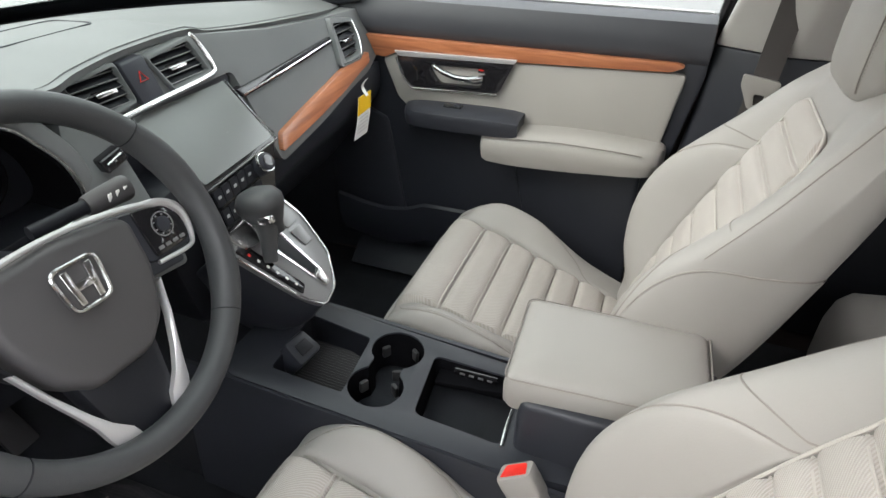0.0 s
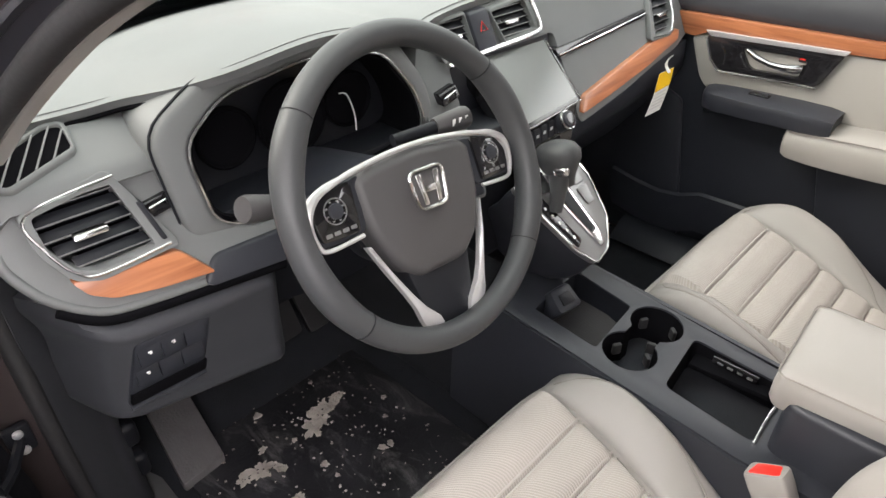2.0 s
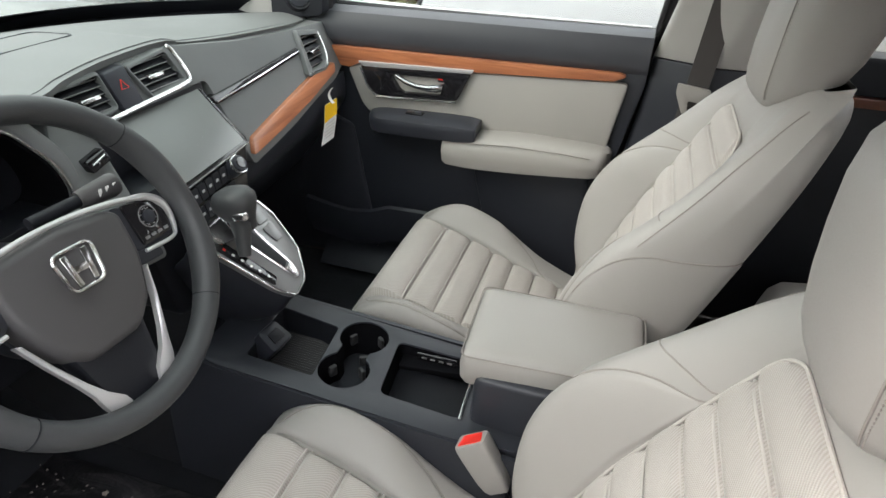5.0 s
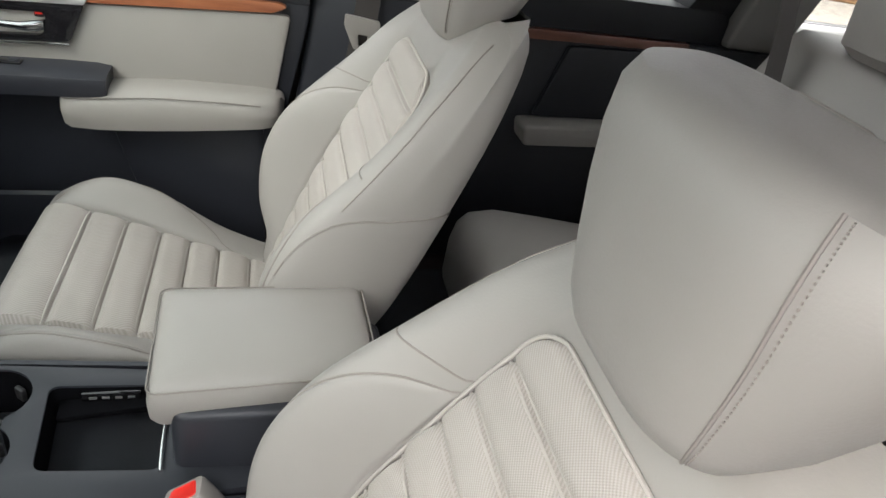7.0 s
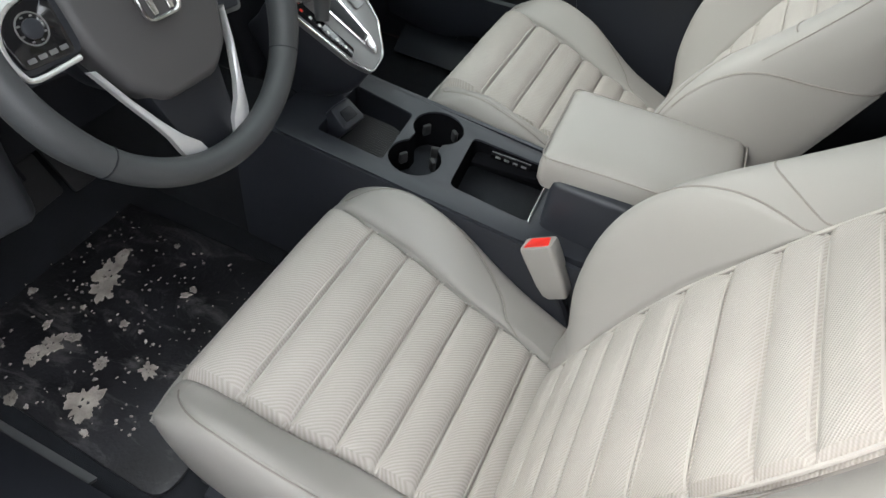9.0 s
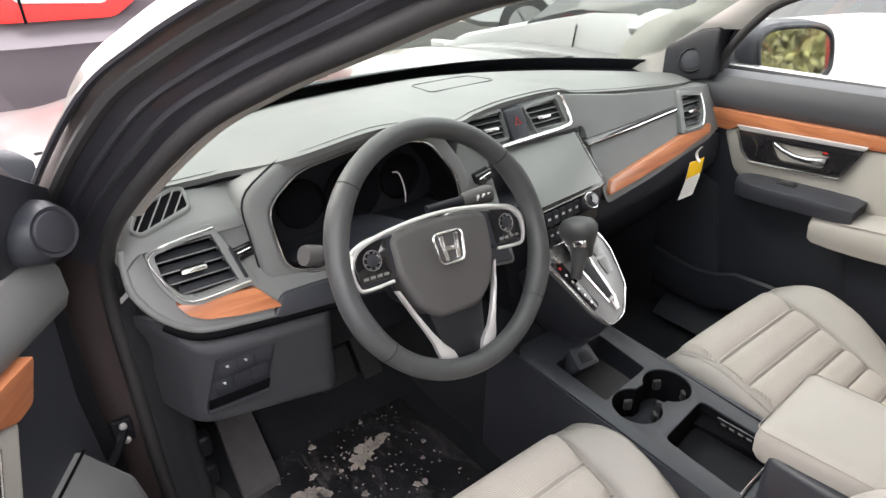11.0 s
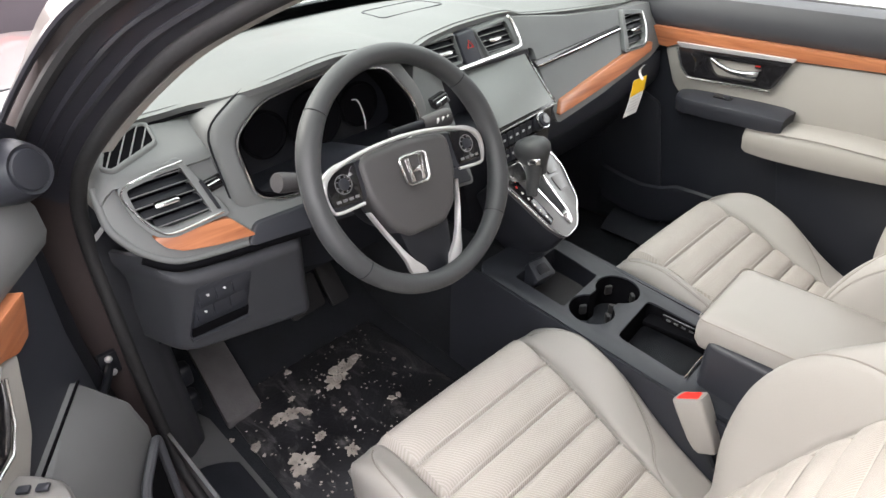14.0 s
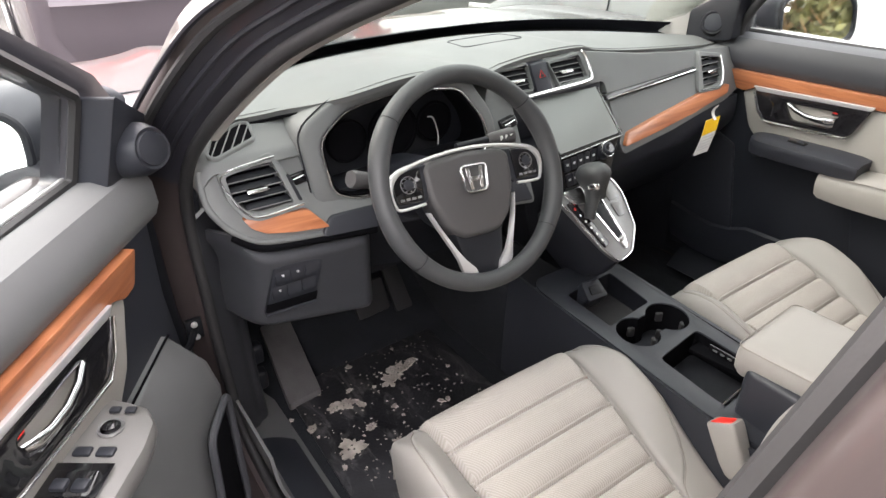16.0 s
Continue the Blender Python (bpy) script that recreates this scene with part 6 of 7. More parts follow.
    if s < 0:
        single("footwell_trim", sheet(lambda u, v: (s * interp(v, [(0, 0.752), (0.4, 0.742), (0.7, 0.715), (1, 0.632)]), 1.02 - 0.55 * u, interp(v, [(0, 0.56), (0.4, 0.47), (0.7, 0.41), (1, 0.356)]) + 0.05 * max(0, 0.3 - u)), 16, 12, 0.006), LITTRIM, "charcoal footwell side trim", "trim", kind=structure)
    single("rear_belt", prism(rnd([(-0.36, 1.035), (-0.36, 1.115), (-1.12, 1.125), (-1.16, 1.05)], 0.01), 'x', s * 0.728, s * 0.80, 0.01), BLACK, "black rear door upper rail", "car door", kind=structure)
    single("rear_wood_trim", prism(rnd([(-0.40, 1.030), (-1.08, 1.045), (-1.10, 1.025), (-0.40, 1.008)], 0.006), 'x', s * 0.724, s * 0.75, 0.004), SHADEWOOD, "wood trim on the rear door, shade in its colour", "trim", kind=structure)
    single("rear_cloth_panel", prism(rnd([(-0.75, 1.005), (-1.10, 1.020), (-1.08, 0.84), (-0.70, 0.83)], 0.01), 'x', s * 0.73, s * 0.75, 0.006), BLACK, "rear door panel insert, black standing in for shade", "car door", kind=structure)
    single("rear_armrest", prism(rnd([(-0.66, 0.825), (-0.98, 0.840), (-1.0, 0.79), (-0.67, 0.775)], 0.015), 'x', s * 0.675, s * 0.75, 0.012, 3), IVORYSHADE, "ivory padded rear door armrest, shade in its colour", "armrest", kind=structure)
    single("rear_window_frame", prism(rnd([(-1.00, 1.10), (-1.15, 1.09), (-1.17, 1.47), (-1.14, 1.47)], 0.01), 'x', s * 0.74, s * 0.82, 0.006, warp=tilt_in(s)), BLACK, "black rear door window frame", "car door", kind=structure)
    single("rear_pillar", prism(rnd([(-1.13, 1.05), (-1.29, 1.05), (-1.31, 1.47), (-1.13, 1.47)], 0.015), 'x', s * 0.70, s * 0.82, 0.012, 3, warp=tilt_in(s)), SHADETRIM, "grey rear pillar trim, shade in its colour", "pillar", kind=structure)
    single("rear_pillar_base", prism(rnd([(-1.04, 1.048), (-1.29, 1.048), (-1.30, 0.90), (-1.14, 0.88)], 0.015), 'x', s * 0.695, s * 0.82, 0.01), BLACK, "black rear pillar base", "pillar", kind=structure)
    single("cargo_side", prism(rnd([(-1.10, 0.40), (-1.10, 1.10), (-2.25, 1.12), (-2.25, 0.40)], 0.02), 'x', s * 0.745, s * 0.86, 0.01), PILLAR, "grey cargo side panel", "trim", kind=structure)
    single("rear_quarter_post", prism(rnd([(-2.05, 1.10), (-2.25, 1.10), (-2.10, 1.50), (-1.85, 1.50)], 0.02), 'x', s * 0.70, s * 0.82, 0.01, warp=tilt_in(s)), PILLAR, "grey rearmost pillar", "pillar", kind=structure)
    for k, (a, b, c, d) in enumerate((((-0.42, 1.115), (-1.02, 1.125), (-1.20, 1.45), (-0.42, 1.46)), ((-1.27, 1.12), (-2.05, 1.12), (-1.9, 1.45), (-1.29, 1.45)))):
        w = single("window_%d" % (3 + 2 * k + (s > 0)), prism([a, b, c, d], 'x', s * 0.806, s * 0.810, warp=tilt_in(s)), PRIVACY, "tinted rear side window glass", "window", kind=structure)
        w.visible_shadow = False

    single("side_skin", prism(rnd([(-0.40, 0.32), (-0.40, 1.09), (-2.20, 1.12), (-2.34, 1.00), (-2.34, 0.36), (-1.72, 0.32), (-1.66, 0.58), (-1.50, 0.70), (-1.28, 0.70), (-1.12, 0.58), (-1.06, 0.32)], 0.03), 'x', s * 0.862, s * 0.895, 0.008), PAINT, "dark brown metallic rear side panel", "car body", kind=structure)

# roof, screens, floor
single("rear_skin", prism(rnd([(-0.88, 0.34), (0.88, 0.34), (0.86, 1.11), (-0.86, 1.11)], 0.05), 'y', -2.36, -2.31, 0.02), PAINT, "dark brown metallic tailgate skin", "car body", kind=structure)
single("front_bumper", prism(rnd([(-0.84, 0.30), (0.84, 0.30), (0.80, 0.92), (-0.80, 0.92)], 0.06), 'y', 2.02, 2.24, 0.05, 3), PAINT, "dark brown metallic front bumper", "car body", kind=structure)
single("ceiling", sheet(lambda u, v: (-0.60 + 1.20 * u, 0.16 - 2.26 * v, 1.50 + 0.06 * math.sin(math.pi * u) + 0.04 * math.sin(math.pi * v)), 14, 14, 0.02), HEADLINER, "light grey headliner", "ceiling", kind=structure)
single("roof", sheet(lambda u, v: (-0.645 + 1.29 * u, 0.20 - 2.36 * v, 1.50 + 0.10 * math.sin(math.pi * u) ** 0.7 + 0.05 * math.sin(math.pi * v)), 14, 14, 0.02), PAINT, "dark metallic painted roof", "car roof", kind=structure)
w = single("window_1", sheet(lambda u, v: ((-0.72 + 1.44 * u) * (1 - 0.2 * v), 1.24 - 0.35 * abs(2 * u - 1) ** 3 + (-1.05 + 0.30 * abs(2 * u - 1) ** 3) * v, 1.055 + 0.46 * v + 0.03 * math.sin(math.pi * v)), 20, 10, 0.004), SCREENGLASS, "clear windscreen glass", "windscreen", kind=structure)
w.visible_shadow = False
single("windscreen_band", sheet(lambda u, v: ((-0.70 + 1.40 * u) * (1 - 0.2 * v * 0.07), 1.232 - 0.35 * abs(2 * u - 1) ** 3 + (-1.05 + 0.30 * abs(2 * u - 1) ** 3) * v * 0.07, 1.058 + 0.46 * v * 0.07 + 0.01 * v), 20, 3, 0.002), BLACK, "black printed band at the windscreen foot", "windscreen", kind=structure)
w = single("window_2", sheet(lambda u, v: (-0.60 + 1.20 * u, -2.24 + 0.16 * v, 1.10 + 0.40 * v), 6, 4, 0.004), PRIVACY, "tinted rear window glass", "window", kind=structure)
w.visible_shadow = False
single("tailgate", prism(rnd([(-0.80, 0.40), (0.80, 0.40), (0.78, 1.12), (-0.78, 1.12)], 0.03), 'y', -2.30, -2.22, 0.01), DARK, "charcoal tailgate inner panel", "tailgate", kind=structure)
floor = single("floor", sheet(lambda u, v: (-0.76 + 1.52 * u, 1.15 - 3.4 * v, 0.350 + 0.16 * max(0, 0.09 - v) / 0.09), 24, 40, 0.02), CARPET, "black carpeted car floor", "floor", kind=structure)
single("bulkhead", sheet(lambda u, v: (-0.76 + 1.52 * u, 1.05 + 0.10 * v, 0.40 + 0.66 * v), 6, 4, 0.02), CARPET, "black carpeted bulkhead", "trim", kind=structure)
single("tunnel", prism(rnd([(-0.11, 0.34), (0.09, 0.34), (0.085, 0.60), (-0.10, 0.60)], 0.03), 'y', -0.30, 1.12, 0.01), CARPET, "black carpeted transmission tunnel", "floor", kind=structure)


def bonnet_at(u, v):
    """Bonnet and wings in one sweep, the sides rolling down to the wheel arches."""
    k = abs(2 * u - 1)
    x = interp(k, [(0, 0), (0.7, 0.66), (0.85, 0.80), (0.94, 0.872), (1, 0.90)]) * math.copysign(1, 2 * u - 1)
    drop = interp(k, [(0, 0), (0.5, 0.003), (0.7, 0.005), (0.85, 0.010), (0.94, 0.022), (1, 0.28)])
    crease = 0.010 * math.exp(-((k - 0.62) / 0.05) ** 2)
    y0 = 1.30 - 0.42 * min(1, k / 0.85) ** 3
    y = y0 + (2.25 - y0 - 0.25 * k ** 3) * v
    fall = interp(y + 0.25 * k ** 3 * v, [(0.88, 0.0), (1.2, 0.002), (1.4, 0.006), (1.6, 0.019), (1.8, 0.042), (1.95, 0.078), (2.1, 0.145), (2.25, 0.25)])
    return (x * (1 - 0.10 * v ** 3), y, 1.056 - drop + crease - fall)


single("bonnet", sheet(bonnet_at, 60, 24, 0.01), PAINT, "dark brown metallic bonnet and wings", "bonnet", kind=structure)
# floor mats, footrest, pedals
mat_l = single("floor_mat", prism(rnd([(-0.62, 0.36), (-0.16, 0.36), (-0.17, 1.0), (-0.55, 1.0), (-0.60, 0.80)], 0.04), 'z', 0.352, 0.360, 0.003), MATRUBBER, "black rubber driver floor mat smeared with mud", "floor mat")
single("floor_mat", prism(rnd([(0.14, 0.36), (0.64, 0.36), (0.60, 1.0), (0.14, 1.0)], 0.04), 'z', 0.352, 0.360, 0.003), CARPET, "black carpeted passenger floor mat", "floor mat")
single("footrest", prism(rnd([(-0.617, 0.767), (-0.530, 0.775), (-0.510, 1.00), (-0.590, 1.00)], 0.008), 'z', 0.355, 0.378, 0.004, warp=lambda c: Vector((c.x, c.y, c.z + 0.35 * max(0, c.y - 0.78)))), GREYRUBBER, "dark grey rubber footrest", "footrest")


# dried mud on the driver mat
def splat(cx, cy, r, seed, stretch=1.0, turn=0.0):
    """A thin flake of dried mud with a ragged edge; the larger ones are broken through."""
    rng2 = random.Random(seed)
    k = [rng2.uniform(-1, 1) for _ in range(12)]
    place = Matrix.Translation((cx, cy, 0)) @ Matrix.Rotation(turn, 4, 'Z') @ Matrix.Diagonal((stretch, 1, 1, 1))

    def spot(rr, a):
        p = place @ Vector((rr * math.cos(a), rr * math.sin(a), 0))
        return (p.x, p.y)
    n = 64 if r > 0.012 else 22
    out = []
    for i in range(n):
        a = 2 * math.pi * i / n
        rr = r * (0.78 + 0.20 * k[0] * math.sin(3 * a + k[1] * 3) + 0.20 * k[2] * math.sin(5 * a + k[3] * 3) + 0.15 * k[4] * math.sin(9 * a + k[5] * 3) + 0.11 * k[6] * math.sin(15 * a + 3 * k[7]) + rng2.uniform(-0.09, 0.09))
        out.append(spot(max(rr, 0.42 * r), a))
    gaps = []
    if r > 0.012:
        for j in range(3):
            a0 = 2.1 * j + k[8]
            mid = Vector(spot(0.21 * r, a0))
            gaps.append([tuple(mid + Vector((math.cos(b), math.sin(b))) * r * rng2.uniform(0.05, 0.13)) for b in [2 * math.pi * q / 9 for q in range(9)]])
    return prism(out, 'z', 0.3605, 0.3620 + 0.0015 * rng2.random(), 0.0005, 1, holes=gaps)


for i, (x, y, r, st, tn) in enumerate(((-0.430, 0.825, 0.013, 1.0, 0.4), (-0.365, 0.722, 0.030, 1.5, 0.6), (-0.335, 0.738, 0.034, 1.9, 0.5), (-0.290, 0.748, 0.018, 2.0, 0.4), (-0.500, 0.708, 0.026, 1.6, -0.3), (-0.532, 0.712, 0.018, 1.2, 0.9), (-0.470, 0.688, 0.020, 0.6, 0.1),
                                       (-0.406, 0.633, 0.012, 1.0, 0), (-0.404, 0.597, 0.007, 1.0, 0), (-0.628, 0.733, 0.010, 0.8, 0), (-0.600, 0.681, 0.016, 1.3, 0.8), (-0.485, 0.608, 0.016, 1.4, 0.3), (-0.552, 0.577, 0.042, 1.1, 0.2), (-0.458, 0.530, 0.020, 1.2, 1.0), (-0.216, 0.679, 0.009, 1.0, 0), (-0.470, 0.745, 0.010, 1.6, 0.5))):
    single("mud_patch", splat(x, y, r * 0.8, 70 + i, st, tn), MUD, "dried pale mud patch on the black floor mat", "mud", "mud patches")
rng4 = random.Random(21)
for i in range(16):
    single("mud_patch", splat(rng4.uniform(-0.60, -0.22), rng4.uniform(0.50, 0.90), rng4.uniform(0.003, 0.008), 200 + i, rng4.uniform(0.7, 1.6), rng4.uniform(0, 3)), MUD, "small dried pale mud patch on the black floor mat", "mud", "mud patches")
check = thing("door_check_strap", (-0.807, 0.642, 0.73), "black steel check strap between pillar and open door", "door check")
part("arm", tube([(-0.79, 0.69, 0.73), (-0.815, 0.64, 0.73), (-0.85, 0.60, 0.73)], 0.007, 8), BLACK, check)
part("bracket", box((-0.793, 0.688, 0.73), (0.03, 0.012, 0.045), 0.004), BLACK, check)
for dz in (-0.014, 0.014):
    part("bolt", moved(lathe([(0.006, 0), (0.006, 0.004), (0.003, 0.006)], 10), Matrix.Translation((-0.793, 0.681, 0.73 + dz)) @ Euler((radians(90), 0, 0)).to_matrix().to_4x4()), SILVER, check)
rng3 = random.Random(9)
crumbs = [moved(lathe([(0.0014, 0.0), (0.0022, 0.001), (0.001, 0.002)], 5), Matrix.Translation((rng3.uniform(-0.60, -0.20), rng3.uniform(0.45, 0.92), 0.3602)) @ Euler((0, 0, rng3.uniform(0, 6))).to_matrix().to_4x4() @ Matrix.Diagonal((rng3.uniform(0.4, 1.6), rng3.uniform(0.4, 1.6), rng3.uniform(0.5, 1.2), 1))) for _ in range(240)]
single("mud_crumbs", joined(*crumbs), MUD, "scattered crumbs of dried mud on the floor mat", "mud", kind="stuff")

pedals = thing("pedal", (-0.32, 0.95, 0.40), "black rubber brake pedal on a steel arm", "pedal")
part("pad", moved(prism(rnd([(-0.05, -0.045), (0.05, -0.045), (0.05, 0.045), (-0.05, 0.045)], 0.01), 'z', -0.008, 0.004, 0.003), Matrix.Translation((-0.315, 0.90, 0.490)) @ Euler((radians(62), 0, radians(4))).to_matrix().to_4x4()), RUBBER, pedals)
part("arm", tube([(-0.315, 0.91, 0.50), (-0.315, 0.96, 0.60), (-0.315, 0.98, 0.75)], 0.012, 8), BLACK, pedals)
gas = thing("pedal", (-0.20, 0.98, 0.40), "black rubber accelerator pedal", "pedal")
part("pad", moved(prism(rnd([(-0.028, -0.075), (0.028, -0.075), (0.024, 0.075), (-0.024, 0.075)], 0.01), 'z', -0.008, 0.004, 0.003), Matrix.Translation((-0.20, 0.96, 0.46)) @ Euler((radians(50), 0, 0)).to_matrix().to_4x4()), RUBBER, gas)
for z, name, lab in ((0.545, "fuel_release_lever", "black fuel flap release lever with white mark"), (0.470, "bonnet_release_lever", "black bonnet release lever with white mark")):
    t = thing(name, (-0.665, 0.79, z), lab, "lever")
    part("body", box((-0.665, 0.79, z), (0.03, 0.035, 0.05), 0.010, 3), BLACK, t)
    part("mark", box((-0.6795, 0.772, z + 0.006), (0.010, 0.002, 0.012), 0.001), WHITE, t)


# ---- rear seat ----
rear = thing("rear_seat", (0.0, -0.9, 0.40), "ivory leather rear bench seat", "car seat")
rows = []
for y, zt, w, rr in ((-0.515, 0.53, 0.60, 0.02), (-0.520, 0.575, 0.625, 0.05), (-0.535, 0.605, 0.645, 0.06), (-0.56, 0.622, 0.655, 0.06), (-0.62, 0.628, 0.66, 0.06), (-0.75, 0.612, 0.66, 0.06), (-0.90, 0.590, 0.66, 0.06), (-1.10, 0.58, 0.66, 0.06)):
    rows.append([(x, y, z) for x, z in rnd([(-w, 0.44), (-w, zt), (-0.16, zt - 0.008), (0.16, zt - 0.008), (w, zt), (w, 0.44)], [0.01, rr, 0.03, 0.03, rr, 0.01], 6)])
part("cushion", loft(rows), LEATHER, rear)
part("backrest", loft([[(x, y + (0.03 if abs(x) > 0.5 else 0), z) for x, y in ((-0.64, yf), (-0.3, yf - 0.01), (0, yf), (0.3, yf - 0.01), (0.64, yf), (0.64, yf - 0.14), (-0.64, yf - 0.14))] for z, yf in ((0.55, -1.02), (0.65, -1.06), (0.85, -1.14), (1.0, -1.20), (1.10, -1.25), (1.13, -1.29))]), LEATHER, rear)
for x in (-0.40, 0.40):
    part("insert", prism(rnd([(x - 0.13, 0.66), (x + 0.13, 0.66), (x + 0.13, 1.03), (x - 0.13, 1.03)], 0.03), 'y', -1.03, -1.005, 0.008, warp=lambda c: Vector((c.x, c.y - 0.40 * (c.z - 0.58), c.z))), CLOTH, rear)
    part("headrest", loft([[(x + w * math.copysign(abs(math.cos(t)) ** 0.5, math.cos(t)), -1.28 + d * math.copysign(abs(math.sin(t)) ** 0.6, math.sin(t)), z) for t in np.linspace(0, 2 * math.pi, 24, endpoint=False)] for z, w, d in ((1.12, 0.09, 0.03), (1.14, 0.12, 0.05), (1.22, 0.13, 0.055), (1.28, 0.12, 0.045), (1.30, 0.09, 0.025))]), LEATHER, rear)


def belt(name, pts, wdir, label):
    t = thing(name, pts[-1], label, "seat belt")
    line = curve_pts(pts, 6)
    part("webbing", loft([[p + Vector(wdir) * 0.5, p + Vector(wdir) * 0.5 + Vector((-0.0015, 0, 0)), p - Vector(wdir) * 0.5 + Vector((-0.0015, 0, 0)), p - Vector(wdir) * 0.5] for p in line]), BELT, t)
    return t


b = belt("seat_belt", [(0.665, -0.285, 1.30), (0.69, -0.278, 1.15), (0.695, -0.268, 1.00), (0.70, -0.25, 0.80), (0.70, -0.24, 0.55)], (0, 0.048, 0.004), "dark seat belt hanging at the centre pillar with ivory tongue")
part("tongue", prism(rnd([(-0.300, 1.020), (-0.228, 1.028), (-0.228, 1.005), (-0.250, 0.960), (-0.285, 0.955), (-0.300, 1.000)], 0.006), 'x', 0.682, 0.692, 0.003, holes=[rnd([(-0.278, 0.990), (-0.256, 0.992), (-0.260, 0.966), (-0.276, 0.964)], 0.004, 2)]), LEATHER, b, "ivory seat belt tongue")
part("guide", prism(rnd([(-0.32, 1.33), (-0.235, 1.33), (-0.235, 1.285), (-0.32, 1.280)], 0.012), 'x', 0.655, 0.685, 0.006), BLACK, b)
belt("seat_belt", [(0.668, -1.12, 1.43), (0.649, -1.14, 1.333), (0.591, -1.15, 1.19), (0.530, -1.15, 0.98), (0.512, -1.13, 0.86), (0.50, -1.09, 0.70)], (0.044, 0.012, 0.012), "dark rear seat belt")

# ---- outside ----
ASPHALT = mat("pale_concrete", (0.055, 0.054, 0.051), 0.85, var=0.35, scale=0.8, fine=60, bump=0.8, dist=0.01, spec=0.15)
GRAVEL = mat("pale_gravel", (0.48, 0.43, 0.38), 0.9, var=0.3, scale=8, fine=40, bump=1.0, dist=0.03)
EARTH = mat("rust_brown_earth", (0.24, 0.13, 0.06), 0.95, var=0.4, scale=3, fine=30, bump=1.0, dist=0.03)
FOLIAGE = mat("olive_foliage", (0.10, 0.10, 0.035), 0.8, var=0.6, scale=1.5, fine=20, bump=0.5)
AUTUMN = mat("autumn_foliage", (0.16, 0.10, 0.04), 0.8, var=0.6, scale=1.5, fine=20, bump=0.5)
SILVERPAINT = paint("silver_car_paint", (0.39, 0.395, 0.40), 0.34, 0.15)
GREYPAINT = paint("grey_car_paint", (0.115, 0.10, 0.112), 0.22, 0.25)
WHITEPAINT = paint("white_car_paint", (0.60, 0.61, 0.61), 0.35, 0.0)
BLACKPAINT = paint("black_car_paint", (0.02, 0.02, 0.023), 0.3, 0.2)
LAMPCLEAR = mat("clear_lamp_plastic", (0.62, 0.60, 0.60), 0.12, 0.3, var=0.25, scale=40, bump=0.0, coat=0.8)
LAMPRED = mat("red_tail_lamp", (0.70, 0.015, 0.012), 0.12, var=0.1, bump=0.0, coat=0.6)
DEEPRED = mat("deep_red_tail_lamp", (0.16, 0.008, 0.010), 0.18, var=0.2, scale=20, bump=0.0, coat=0.5)
TINT = mat("dark_tinted_glass", (0.012, 0.014, 0.016), 0.05, var=0.1, bump=0.0, spec=0.8)
single("ground", sheet(lambda u, v: (-400 + 800 * u, -400 + 800 * v, 0.0), 4, 4), ASPHALT, "pale grey concrete car park", "ground", kind="structure")
single("gravel_bed", prism(rnd([(6.0, -30), (9.2, -30), (9.6, 20), (6.4, 20)], 0.5), 'z', -0.05, 0.03, 0.02), GRAVEL, "pale gravel strip beside the car park", "gravel", kind="structure")
single("verge", prism(rnd([(9.5, -60), (60, -60), (60, 30), (9.7, 30)], 0.5), 'z', -0.05, 0.025, 0.0), EARTH, "rust-brown earth verge", "ground", kind="structure")
single("verge", prism(rnd([(-60, -60), (-7, -60), (-7, 14), (-60, 14)], 0.5), 'z', -0.05, 0.025, 0.0), EARTH, "rust-brown earth verge", "ground", kind="structure")


